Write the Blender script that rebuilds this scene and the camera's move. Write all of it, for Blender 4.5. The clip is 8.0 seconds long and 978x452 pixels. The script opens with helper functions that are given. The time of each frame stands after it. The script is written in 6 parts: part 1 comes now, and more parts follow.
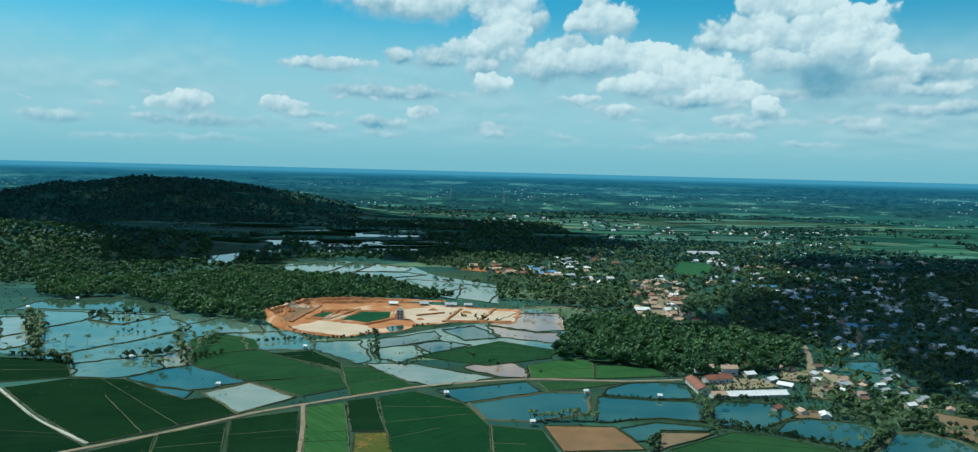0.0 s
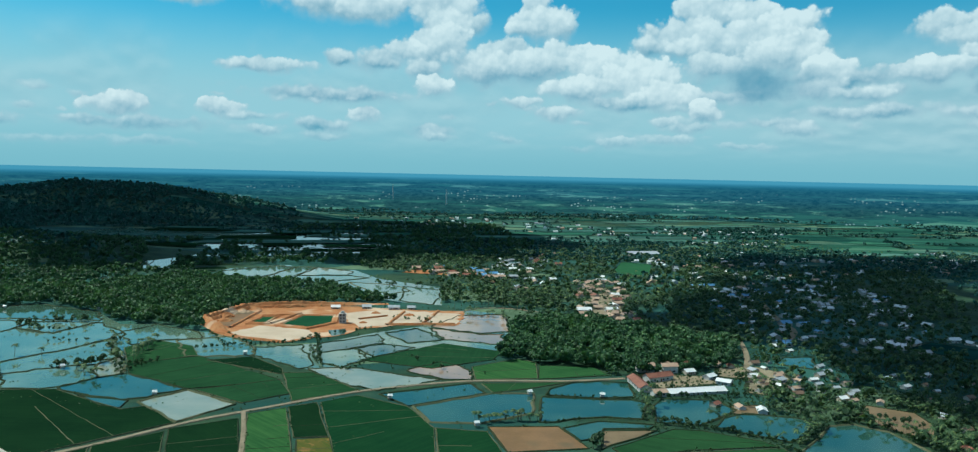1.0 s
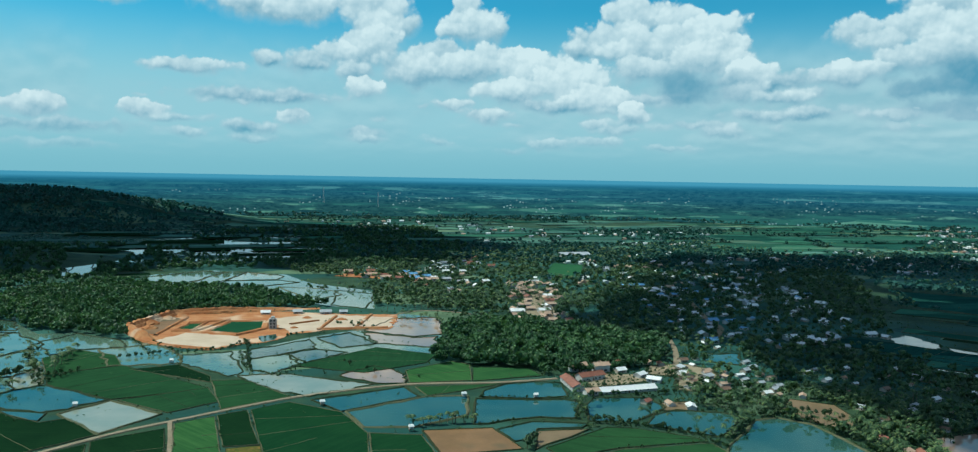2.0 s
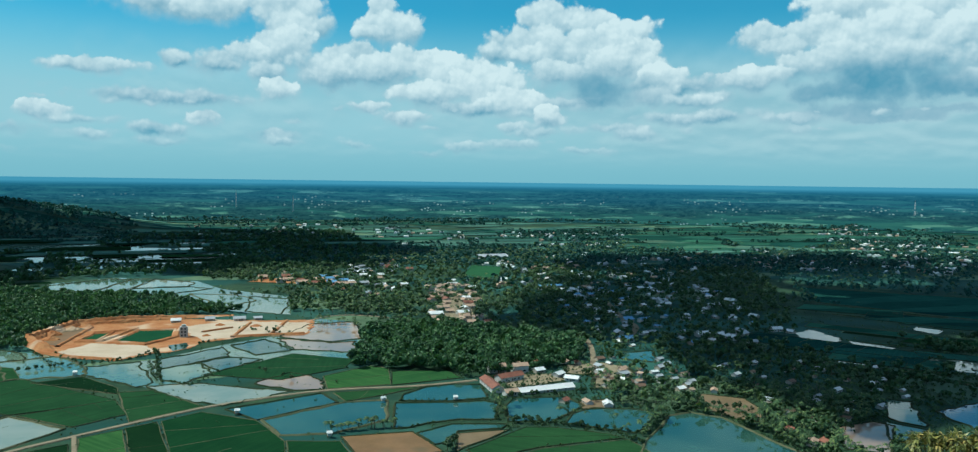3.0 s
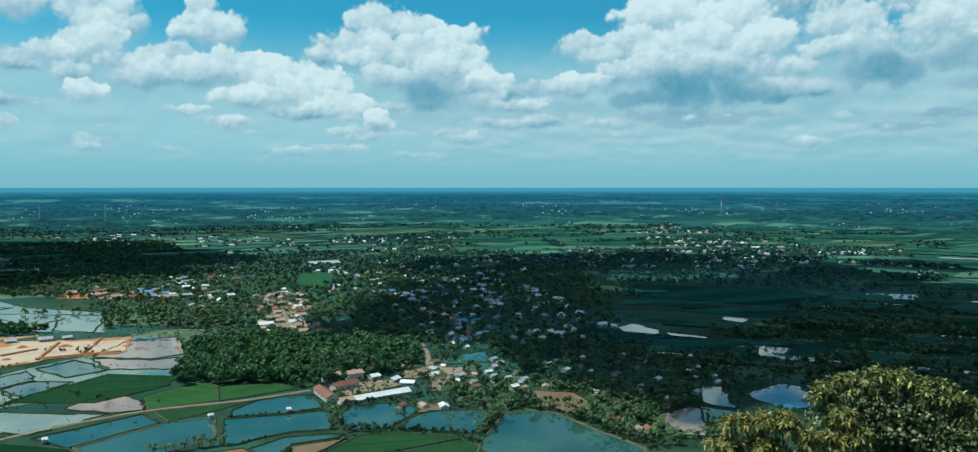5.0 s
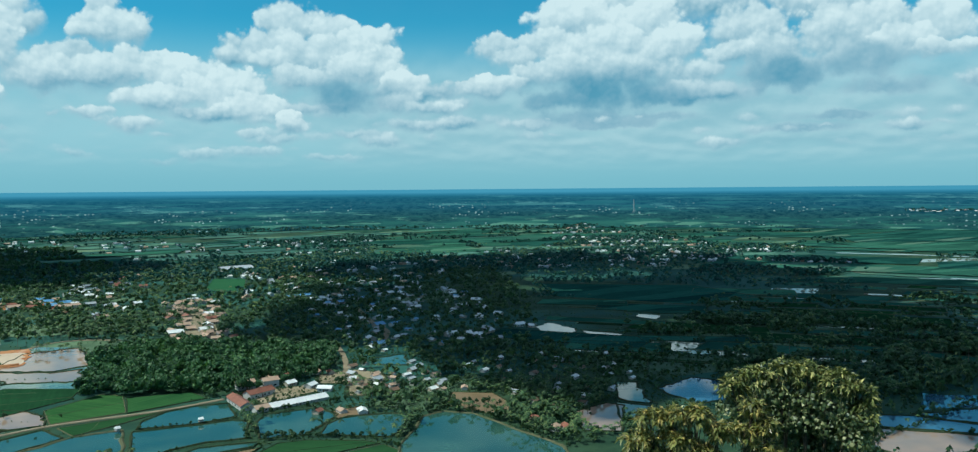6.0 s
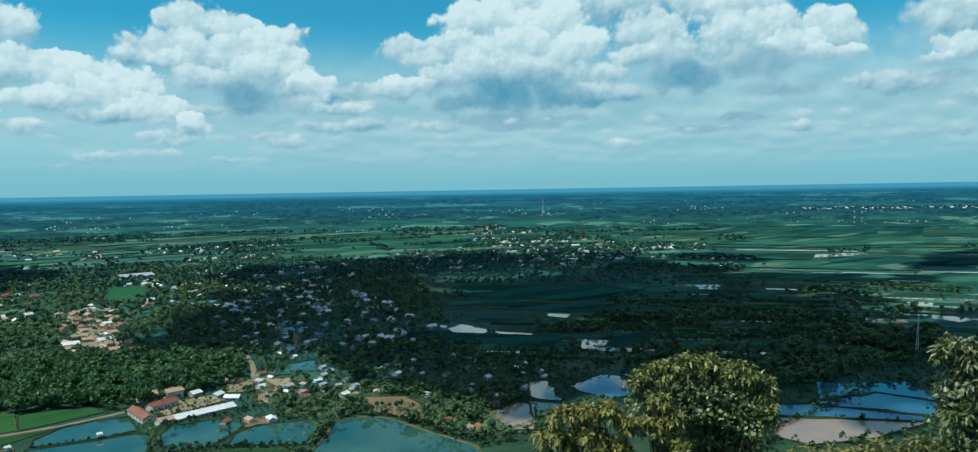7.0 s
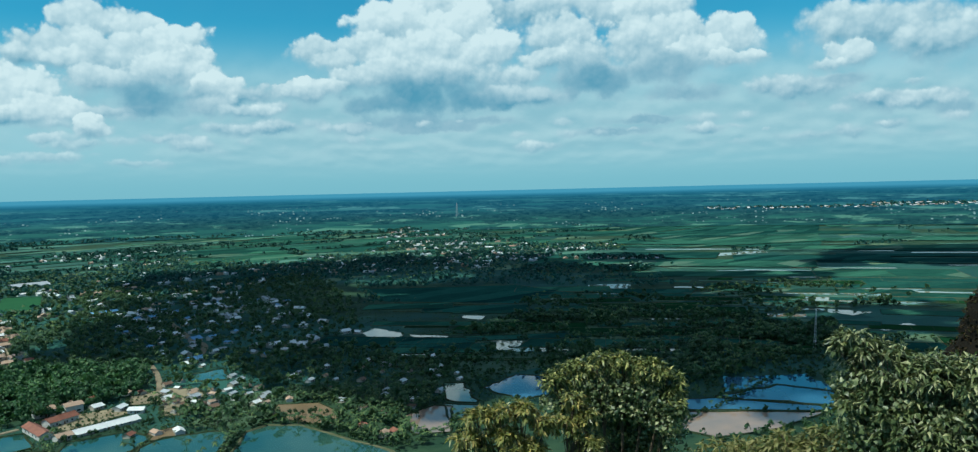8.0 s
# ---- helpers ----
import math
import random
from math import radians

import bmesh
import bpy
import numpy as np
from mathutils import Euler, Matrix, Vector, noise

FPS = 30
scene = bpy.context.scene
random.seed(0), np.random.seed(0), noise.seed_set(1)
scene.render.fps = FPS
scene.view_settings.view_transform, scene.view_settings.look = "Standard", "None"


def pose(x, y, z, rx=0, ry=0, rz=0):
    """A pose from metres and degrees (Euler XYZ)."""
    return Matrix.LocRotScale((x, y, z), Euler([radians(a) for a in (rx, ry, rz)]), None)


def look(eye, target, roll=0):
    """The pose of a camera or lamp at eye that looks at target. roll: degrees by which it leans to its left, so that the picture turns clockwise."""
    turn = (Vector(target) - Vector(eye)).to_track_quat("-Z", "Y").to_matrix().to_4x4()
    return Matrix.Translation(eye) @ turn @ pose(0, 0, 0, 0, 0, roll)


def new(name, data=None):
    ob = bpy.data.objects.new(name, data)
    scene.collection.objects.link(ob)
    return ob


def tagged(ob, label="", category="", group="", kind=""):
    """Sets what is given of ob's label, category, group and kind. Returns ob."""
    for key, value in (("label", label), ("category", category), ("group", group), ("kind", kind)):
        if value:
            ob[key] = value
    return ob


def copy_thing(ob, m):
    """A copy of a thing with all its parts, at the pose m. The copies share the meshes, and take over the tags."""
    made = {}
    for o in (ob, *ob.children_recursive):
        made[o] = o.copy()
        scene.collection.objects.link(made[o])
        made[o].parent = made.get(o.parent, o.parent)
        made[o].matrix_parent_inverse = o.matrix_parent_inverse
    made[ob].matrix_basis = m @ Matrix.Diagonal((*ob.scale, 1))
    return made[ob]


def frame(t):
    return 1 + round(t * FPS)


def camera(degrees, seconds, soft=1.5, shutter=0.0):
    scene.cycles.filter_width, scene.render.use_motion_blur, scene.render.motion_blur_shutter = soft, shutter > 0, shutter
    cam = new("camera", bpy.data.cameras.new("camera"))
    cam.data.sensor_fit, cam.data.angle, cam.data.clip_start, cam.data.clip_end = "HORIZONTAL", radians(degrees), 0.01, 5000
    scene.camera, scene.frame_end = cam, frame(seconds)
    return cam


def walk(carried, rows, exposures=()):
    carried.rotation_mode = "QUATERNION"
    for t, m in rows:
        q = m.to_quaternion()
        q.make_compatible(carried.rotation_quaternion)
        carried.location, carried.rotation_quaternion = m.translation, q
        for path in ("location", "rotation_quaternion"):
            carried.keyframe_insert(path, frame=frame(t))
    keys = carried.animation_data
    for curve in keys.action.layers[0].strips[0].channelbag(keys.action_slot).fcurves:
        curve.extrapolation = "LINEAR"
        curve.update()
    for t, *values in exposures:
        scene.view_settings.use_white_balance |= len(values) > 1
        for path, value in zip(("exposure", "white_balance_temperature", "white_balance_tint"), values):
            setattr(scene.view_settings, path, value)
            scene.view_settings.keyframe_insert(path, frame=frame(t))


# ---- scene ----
EYE = 135.0
cam = camera(60.67, 8.0, soft=1.25)
ROWS = [
    (0.0, 86.29, -1.42, 0.09),
    (0.5, 86.39, -1.36, -1.75),
    (1.0, 86.51, -1.23, -3.85),
    (1.5, 86.62, -1.11, -6.02),
    (3.0, 87.00, -0.72, -14.13),
    (3.5, 87.10, -0.56, -16.99),
    (4.0, 87.21, -0.42, -19.64),
    (4.5, 87.31, -0.22, -22.69),
    (6.0, 87.46, 0.46, -31.35),
    (6.5, 87.50, 0.71, -34.44),
    (7.0, 87.51, 0.96, -37.49),
    (7.5, 87.53, 1.18, -40.34),
    (8.0, 87.56, 1.33, -43.41),
]
EXPOSURE, KELVIN, TINT = 0.0, 6100, 4
walk(cam, [(t, pose(0, 0, EYE, rx, ry, rz)) for t, rx, ry, rz in ROWS],
     [(0.0, EXPOSURE, KELVIN, TINT), (8.0, EXPOSURE, KELVIN, TINT)])

# ---- daylight: one sun, a clear sky and its clouds ----
SUN_AZ, SUN_EL = -70.0, 56.0          # degrees clockwise from +y, degrees above the horizon
sun_way = Vector((math.sin(radians(SUN_AZ)) * math.cos(radians(SUN_EL)),
                  math.cos(radians(SUN_AZ)) * math.cos(radians(SUN_EL)), math.sin(radians(SUN_EL))))
sun = new("sun", bpy.data.lights.new("sun", "SUN"))
sun.data.energy, sun.data.angle, sun.data.color = 4.5, radians(0.53), (0.97, 0.98, 0.84)
sun.matrix_world = look(sun_way * 900, (0, 0, 0))


class Net:
    """Short hand for a node tree."""

    def __init__(self, tree):
        self.tree = tree

    def node(self, kind, inputs=(), operation=None, use_clamp=False, interpolation_type=None, feature=None, voronoi_dimensions=None,
             rotation_type=None, node_tree=None):
        n = self.tree.nodes.new(kind)
        if operation:
            n.operation = operation
        if use_clamp:
            n.use_clamp = True
        if interpolation_type:
            n.interpolation_type = interpolation_type
        if voronoi_dimensions:
            n.voronoi_dimensions = voronoi_dimensions
        if feature:
            n.feature = feature
        if rotation_type:
            n.rotation_type = rotation_type
        if node_tree:
            n.node_tree = node_tree
        for key, value in (inputs.items() if isinstance(inputs, dict) else enumerate(inputs)):
            if value is None:
                continue
            if isinstance(value, bpy.types.NodeSocket):
                self.tree.links.new(value, n.inputs[key])
            else:
                n.inputs[key].default_value = value
        return n

    def math(self, op, *a, clamp=False):
        return self.node("ShaderNodeMath", a, operation=op, use_clamp=clamp).outputs[0]

    def vec(self, op, *a):
        n = self.node("ShaderNodeVectorMath", a, operation=op)
        return n.outputs["Value" if op in ("LENGTH", "DOT_PRODUCT") else "Vector"]

    def mix(self, f, a, b, blend="MIX"):
        n = self.tree.nodes.new("ShaderNodeMix")
        n.data_type, n.blend_type = "RGBA", blend
        for i, v in ((0, f), (6, a), (7, b)):
            if isinstance(v, bpy.types.NodeSocket):
                self.tree.links.new(v, n.inputs[i])
            else:
                n.inputs[i].default_value = v if i == 0 else (*v[:3], 1)
        return n.outputs[2]

    def noise(self, vector, scale, detail=4.0, rough=0.55, dist=0.0):
        return self.node("ShaderNodeTexNoise", {"Vector": vector, "Scale": scale, "Detail": detail, "Roughness": rough,
                                                "Distortion": dist})

    def ramp(self, f, lo, hi, a=0.0, b=1.0):
        n = self.node("ShaderNodeMapRange", {0: f, 1: lo, 2: hi, 3: a, 4: b}, interpolation_type="SMOOTHSTEP")
        return n.outputs[0]


# cumulus heads: azimuth, elevation and half sizes in degrees, and how bright they stand; the dull ones are shaded undersides
CUMULUS = []


def cumulus(*lobes):
    CUMULUS.extend(lobes)


cumulus((-16.1, 10.8, 2.1, 0.38, 0.8), (-6.4, 11.0, 3.5, 1.19, 0.86), (-3.9, 10.5, 2.1, 0.80, 0.82), (-11.1, 6.8, 2.5, 0.45, 0.85), (-12.1, 6.9, 1.2, 0.40, 0.88),
        (-6.3, 7.5, 0.8, 0.53, 0.7), (-20.1, 3.8, 1.6, 0.63, 0.86), (-19.2, 4.1, 0.8, 0.48, 0.9), (-22.1, 3.0, 1.5, 0.27, 0.74), (-13.9, 3.9, 1.3, 0.57, 0.86),
        (-12.1, 3.5, 1.6, 0.29, 0.74), (-4.6, 3.8, 1.0, 0.50, 0.85), (-11.2, 2.6, 1.2, 0.33, 0.78), (-24.3, 1.7, 3.2, 0.31, 0.78), (-18.4, 1.7, 3.1, 0.28, 0.78),
        (-7.7, 3.0, 1.8, 0.50, 0.62))
cumulus((-0.3, 2.7, 1.3, 0.34, 0.62), (-7.5, 2.4, 1.5, 0.29, 0.74), (-27.4, 2.7, 2.0, 0.45, 0.7))
cumulus((18.3, 10.5, 1.9, 1.45, 0.88), (21.2, 10.2, 1.6, 1.29, 0.88), (23.4, 9.6, 1.7, 1.13, 1), (24.5, 8.7, 1.1, 0.89, 1), (16.8, 9.1, 2.2, 1.23, 0.84),
        (20.2, 8.3, 3.3, 1.39, 0.84), (23.1, 7.6, 2.5, 1.14, 0.92), (25.8, 6.9, 1.5, 0.89, 1), (18.5, 7.1, 1.9, 0.83, 0.86), (14.7, 8.5, 1.2, 0.66, 0.78),
        (21.6, 6.2, 2.4, 0.83, 0.3), (24.8, 5.8, 1.8, 0.57, 0.8), (19.0, 5.3, 3.0, 0.50, 0.76), (10.7, 8.1, 1.3, 0.74, 1), (11.4, 7.0, 2.4, 1.41, 0.96),
        (14.3, 6.1, 2.3, 1.42, 1))
cumulus((16.1, 5.3, 1.8, 0.92, 1), (18.1, 4.6, 0.8, 0.59, 1), (8.0, 7.5, 1.8, 1.07, 0.84), (4.6, 8.2, 1.6, 0.81, 0.84), (3.4, 6.9, 1.7, 0.73, 0.8),
        (5.9, 4.8, 1.1, 0.46, 0.88), (8.2, 4.2, 1.6, 0.46, 0.86), (10.1, 5.7, 2.2, 0.92, 0.9), (13.0, 4.8, 2.5, 0.50, 0.72), (6.8, 11.0, 0.8, 0.96, 0.94),
        (8.2, 10.0, 1.1, 0.85, 0.94), (5.9, 9.7, 0.9, 0.52, 0.9), (-0.0, 10.9, 1.4, 1.17, 0.84), (0.6, 9.3, 1.4, 1.59, 0.84), (2.7, 10.0, 1.0, 0.64, 0.78),
        (-1.8, 8.0, 1.2, 0.79, 0.86))
cumulus((-0.0, 5.8, 1.1, 0.69, 0.96), (-0.8, 6.9, 1.2, 0.64, 0.76), (-3.0, 7.2, 0.7, 0.40, 0.76), (12.7, 2.3, 1.3, 0.38, 0.86), (15.2, 2.6, 1.3, 0.34, 0.86),
        (20.3, 2.1, 1.1, 0.30, 0.84), (29.3, 4.4, 2.0, 0.45, 0.72), (24.0, 3.3, 1.7, 0.37, 0.74), (17.3, 3.3, 1.7, 0.34, 0.82), (-4.5, 4.0, 0.9, 0.40, 0.9),
        (-11.1, 2.7, 0.8, 0.31, 0.82), (-7.2, 2.3, 1.5, 0.24, 0.8), (-0.2, 2.9, 1.6, 0.41, 0.62), (-0.0, 2.5, 1.4, 0.25, 0.78), (5.1, 2.4, 0.8, 0.25, 0.8),
        (10.1, 1.9, 1.2, 0.25, 0.8))
cumulus((27.7, 5.4, 1.8, 0.49, 0.78))
cumulus((39.7, 11.9, 2.5, 1.66, 1), (37.3, 10.7, 2.4, 1.61, 1), (41.9, 10.3, 2.4, 1.75, 1), (43.9, 9.1, 1.8, 1.35, 1), (35.2, 9.2, 1.9, 1.14, 0.94),
        (33.6, 8.7, 1.8, 0.82, 0.9), (32.1, 9.2, 1.7, 0.82, 0.9), (39.3, 8.7, 3.7, 1.62, 0.92), (30.9, 6.8, 2.0, 0.58, 0.88), (44.8, 7.4, 2.0, 0.88, 0.8),
        (36.0, 7.7, 2.6, 0.99, 0.84), (39.3, 6.3, 3.6, 0.99, 0.24), (36.4, 5.9, 2.1, 0.50, 0.34), (37.7, 4.8, 2.8, 0.33, 0.42), (43.0, 4.7, 2.4, 0.29, 0.5),
        (34.3, 4.3, 2.1, 0.42, 0.8))
cumulus((29.2, 5.8, 1.5, 0.38, 0.8), (26.7, 4.3, 2.5, 0.38, 0.78), (22.4, 3.7, 2.5, 0.33, 0.78))
cumulus((52.1, 11.8, 2.5, 1.51, 0.94), (54.8, 11.3, 2.0, 1.66, 0.94), (49.3, 10.0, 1.7, 1.13, 0.9), (59.3, 9.2, 2.0, 1.34, 1), (57.5, 8.7, 1.6, 1.04, 0.96),
        (54.4, 9.0, 3.6, 1.61, 0.84), (50.6, 8.7, 2.5, 1.06, 0.8), (47.2, 8.5, 1.4, 0.70, 0.84), (60.0, 8.1, 1.6, 0.55, 0.96), (50.9, 7.4, 2.1, 0.82, 0.3),
        (55.8, 7.8, 1.9, 0.73, 0.48), (56.7, 6.1, 2.4, 0.37, 0.5), (46.3, 11.8, 3.4, 1.20, 0.74), (41.0, 12.4, 2.5, 0.96, 0.94), (69.1, 9.1, 4.6, 1.62, 0.74),
        (71.8, 7.9, 2.6, 1.63, 0.72))
cumulus((66.9, 7.9, 1.4, 0.76, 0.96), (65.6, 7.3, 1.0, 0.42, 0.9), (66.0, 10.2, 1.2, 0.83, 0.8), (66.3, 6.5, 1.3, 0.27, 0.5), (70.3, 6.1, 0.7, 0.19, 0.85),
        (64.5, 6.0, 2.2, 0.86, 0.72), (61.9, 6.1, 1.6, 0.71, 0.76), (69.8, 4.9, 3.1, 0.60, 0.68), (72.8, 4.3, 1.3, 0.37, 0.5), (31.7, 6.7, 1.7, 0.82, 0.9),
        (44.2, 6.1, 1.7, 0.84, 0.8), (39.9, 4.3, 2.5, 0.21, 0.48), (51.8, 3.8, 2.1, 0.21, 0.46), (54.3, 4.5, 2.1, 0.21, 0.46), (57.9, 3.7, 1.6, 0.37, 0.8),
        (67.0, 3.1, 1.1, 0.43, 0.8))
cumulus((16.5, 2.6, 1.0, 0.34, 0.86), (21.8, 2.2, 1.1, 0.28, 0.86), (69.1, 3.5, 1.0, 0.34, 0.74), (18.3, 4.1, 1.1, 0.54, 0.86), (15.5, 3.8, 0.9, 0.37, 0.84),
        (46.7, 2.9, 1.7, 0.34, 0.78), (64.5, 3.0, 1.9, 0.28, 0.74))


cumulus((0.7, 10.2, 1.9, 2.42, 0.9), (-0.0, 8.3, 2.0, 1.39, 0.86), (-3.8, 7.3, 1.7, 0.74, 0.74), (7.3, 9.9, 1.8, 1.12, 0.92), (2.9, 7.2, 2.5, 1.07, 0.8),
        (5.9, 7.0, 2.5, 1.15, 0.82), (-7.1, 5.1, 5.0, 0.50, 0.68), (-18.8, 2.8, 4.6, 0.48, 0.66))
cumulus((48.5, 9.5, 2.7, 1.75, 0.8), (51.2, 7.4, 3.0, 1.16, 0.7), (55.4, 9.0, 3.1, 1.85, 0.86), (39.8, 7.5, 4.5, 1.23, 0.74), (26.7, 6.4, 3.8, 0.67, 0.7),
        (45.4, 6.1, 3.6, 0.73, 0.68))


def puff_group():
    """Rounded puffs of several sizes: how far the outline and the relief of a cloud stand in or out."""
    g = bpy.data.node_groups.new("cloud_puffs", "ShaderNodeTree")
    g.interface.new_socket("Sky", in_out="INPUT", socket_type="NodeSocketVector")
    g.interface.new_socket("Puffs", in_out="OUTPUT", socket_type="NodeSocketFloat")
    g.interface.new_socket("Warp", in_out="OUTPUT", socket_type="NodeSocketVector")
    n = Net(g)
    p = n.node("NodeGroupInput").outputs[0]
    warp = n.noise(p, 0.75, 6.0, 0.6).outputs["Color"]
    warp = n.vec("MULTIPLY_ADD", warp, (1.2, 0.95, 0.0), (-0.6, -0.475, 0.0))
    total = None
    for scale, amount in ((0.42, 0.46), (0.95, 0.26), (2.1, 0.13), (4.6, 0.05)):
        d = n.node("ShaderNodeTexVoronoi", {"Vector": n.vec("MULTIPLY_ADD", warp, (0.35, 0.35, 0.0), p), "Scale": scale, "Smoothness": 0.45},
                   feature="SMOOTH_F1", voronoi_dimensions="2D").outputs["Distance"]
        d = n.math("MULTIPLY_ADD", d, amount, -amount * 0.42)
        total = d if total is None else n.math("ADD", total, d)
    n.node("NodeGroupOutput", (total, warp))
    return g


def heads_group(low, high_az):
    """Light on the cumulus heads that reach into a range of bearings, and how much of the sky they cover."""
    g = bpy.data.node_groups.new("cloud_heads", "ShaderNodeTree")
    for name, kind in (("Sky", "NodeSocketVector"), ("Puffs", "NodeSocketFloat"), ("Relief", "NodeSocketFloat")):
        g.interface.new_socket(name, in_out="INPUT", socket_type=kind)
    for name in ("Light", "Cover"):
        g.interface.new_socket(name, in_out="OUTPUT", socket_type="NodeSocketFloat")
    n = Net(g)
    q, here, relief = n.node("NodeGroupInput").outputs[:3]
    heads, at, count = (0.5, 0.0, 0.0), q, 0
    # far heads first, lower and nearer billows over them, the shaded undersides last
    for az0, el0, ra, re, tone in sorted(CUMULUS, key=lambda lobe: -lobe[1] + (3.0 if lobe[4] < 0.55 else 0.0)):
        head = tone >= 0.55
        ra, re = ra * 1.42, re * 1.42
        if not head:
            ra, re = ra * 1.3, re * 1.35
        if az0 + ra * 1.35 + 0.9 < low or az0 - ra * 1.35 - 0.9 > high_az:
            continue
        count += 1
        if count % 8 == 0:
            # one batch after the other, or the shader grows too wide to compile
            at = n.vec("MULTIPLY_ADD", heads, (1e-9, 1e-9, 0.0), q)
        u = n.vec("MULTIPLY_ADD", at, (1 / ra, 1 / re, 0), (-az0 / ra, -el0 / re, 0))
        d = n.math("MULTIPLY_ADD", here, 1.0 if head else 1.2, n.vec("LENGTH", u))
        high = n.vec("DOT_PRODUCT", u, (-0.1, 1.0, 0.0))
        soft = max(0.0, min(0.45, 0.75 - re))                    # small and far ones melt into the air
        inner = n.ramp(high, -0.6, 0.5, 0.05, (0.82 if tone > 0.8 else 0.6) - soft) if head else 0.25
        a = n.ramp(d, 1.0, inner, 0.0, 0.98 - 0.5 * soft if head else 0.93)
        shine = n.math("MULTIPLY_ADD", relief, 0.9 if head else 0.35, n.ramp(high, -0.75, 0.75, tone - 0.66, tone) if head else tone * 1.1 - 0.24)
        heads = n.mix(a, heads, n.node("ShaderNodeCombineColor", (shine, 1.0, 0.0)).outputs[0])
    n.node("NodeGroupOutput", n.node("ShaderNodeSeparateColor", (heads,)).outputs[:2])
    return g


def make_world():
    w = bpy.data.worlds.new("sky")
    w.use_nodes = True
    scene.world = w
    w.node_tree.nodes.clear()
    n = Net(w.node_tree)
    sky = n.tree.nodes.new("ShaderNodeTexSky")
    sky.sky_type, sky.sun_disc = "NISHITA", False
    sky.sun_elevation, sky.sun_rotation = radians(SUN_EL), radians(SUN_AZ)
    sky.air_density, sky.dust_density, sky.ozone_density = 1.0, 0.4, 1.5
    way = n.node("ShaderNodeTexCoord").outputs["Generated"]
    s = n.node("ShaderNodeSeparateXYZ", (way,)).outputs
    az = n.math("MULTIPLY", n.math("ARCTAN2", s[0], s[1]), 57.2958)
    el = n.math("MULTIPLY", n.math("ARCSINE", s[2]), 57.2958)
    p = n.node("ShaderNodeCombineXYZ", (az, el, 0.0)).outputs[0]
    group = puff_group()

    def puffs(dx, dy):
        g = n.node("ShaderNodeGroup", node_tree=group)
        n.tree.links.new(n.vec("ADD", p, (dx, dy, 0.0)), g.inputs[0])
        return g.outputs

    here, there, wide = puffs(0, 0), puffs(-0.1, 0.2), puffs(-0.3, 0.6)
    relief = n.math("ADD", n.math("MULTIPLY", n.math("SUBTRACT", there[0], here[0]), 0.7), n.math("MULTIPLY", n.math("SUBTRACT", wide[0], here[0]), 0.7))
    q = n.vec("ADD", p, here[1])
    # many small heads strewn low over the plain
    cell_at = n.vec("MULTIPLY", q, (0.34, 0.95, 0.0))
    cell = n.node("ShaderNodeTexVoronoi", {"Vector": cell_at, "Scale": 1.0, "Randomness": 0.85}, feature="F1", voronoi_dimensions="2D")
    u = n.vec("SUBTRACT", cell_at, cell.outputs["Position"])
    pick = n.node("ShaderNodeSeparateColor", (cell.outputs["Color"],)).outputs
    d = n.math("DIVIDE", n.vec("LENGTH", u), n.math("MULTIPLY_ADD", pick[0], 0.42, 0.1))
    d = n.math("ADD", d, n.math("MULTIPLY", here[0], 0.9))
    a = n.math("MULTIPLY", n.ramp(d, 0.2, 1.0, 0.62, 0.0), n.math("MULTIPLY", n.ramp(el, 2.2, 3.4), n.ramp(el, 4.6, 6.0, 1.0, 0.0)))
    a = n.math("MULTIPLY", a, n.ramp(pick[1], 0.25, 0.35))
    shine = n.math("ADD", n.ramp(n.vec("DOT_PRODUCT", u, (-0.3, 0.95, 0.0)), -0.35, 0.3, 0.3, 0.95), relief)
    small, small_shine = a, shine
    blue = n.mix(1.0, sky.outputs[0], n.mix(n.ramp(el, 14.0, 40.0), SKY_GAIN, (2.0, 1.68, 1.35)), "MULTIPLY")
    # moist air veils the lowest degrees
    veil_c = n.mix(n.ramp(el, 0.0, 4.0), HAZE_LOW, n.mix(n.ramp(az, 0.0, 34.0), HAZE_HIGH, HAZE_EAST))
    back = n.mix(n.ramp(el, 4.5, 11.5, 0.95, 0.0), blue, veil_c)
    # layers of flat cloud, thinner and closer towards the horizon
    row = n.math("MULTIPLY", n.math("LOGARITHM", n.math("ADD", n.math("MAXIMUM", el, 0.0), 1.6), 2.718), 3.6)
    lay = n.node("ShaderNodeCombineXYZ", (n.math("MULTIPLY", az, 0.3), row, 3.0)).outputs[0]

    def flat_cloud(dx, dy):
        at = n.vec("ADD", lay, (dx, dy, 0.0))
        puff = n.node("ShaderNodeTexVoronoi", {"Vector": at, "Scale": 1.7, "Smoothness": 0.8}, feature="SMOOTH_F1", voronoi_dimensions="2D").outputs["Distance"]
        return n.math("MULTIPLY_ADD", puff, -0.16, n.math("ADD", n.noise(at, 0.5, 5.0, 0.5).outputs[0], 0.06))

    f, g2 = flat_cloud(0.0, 0.0), flat_cloud(-0.04, 0.26)
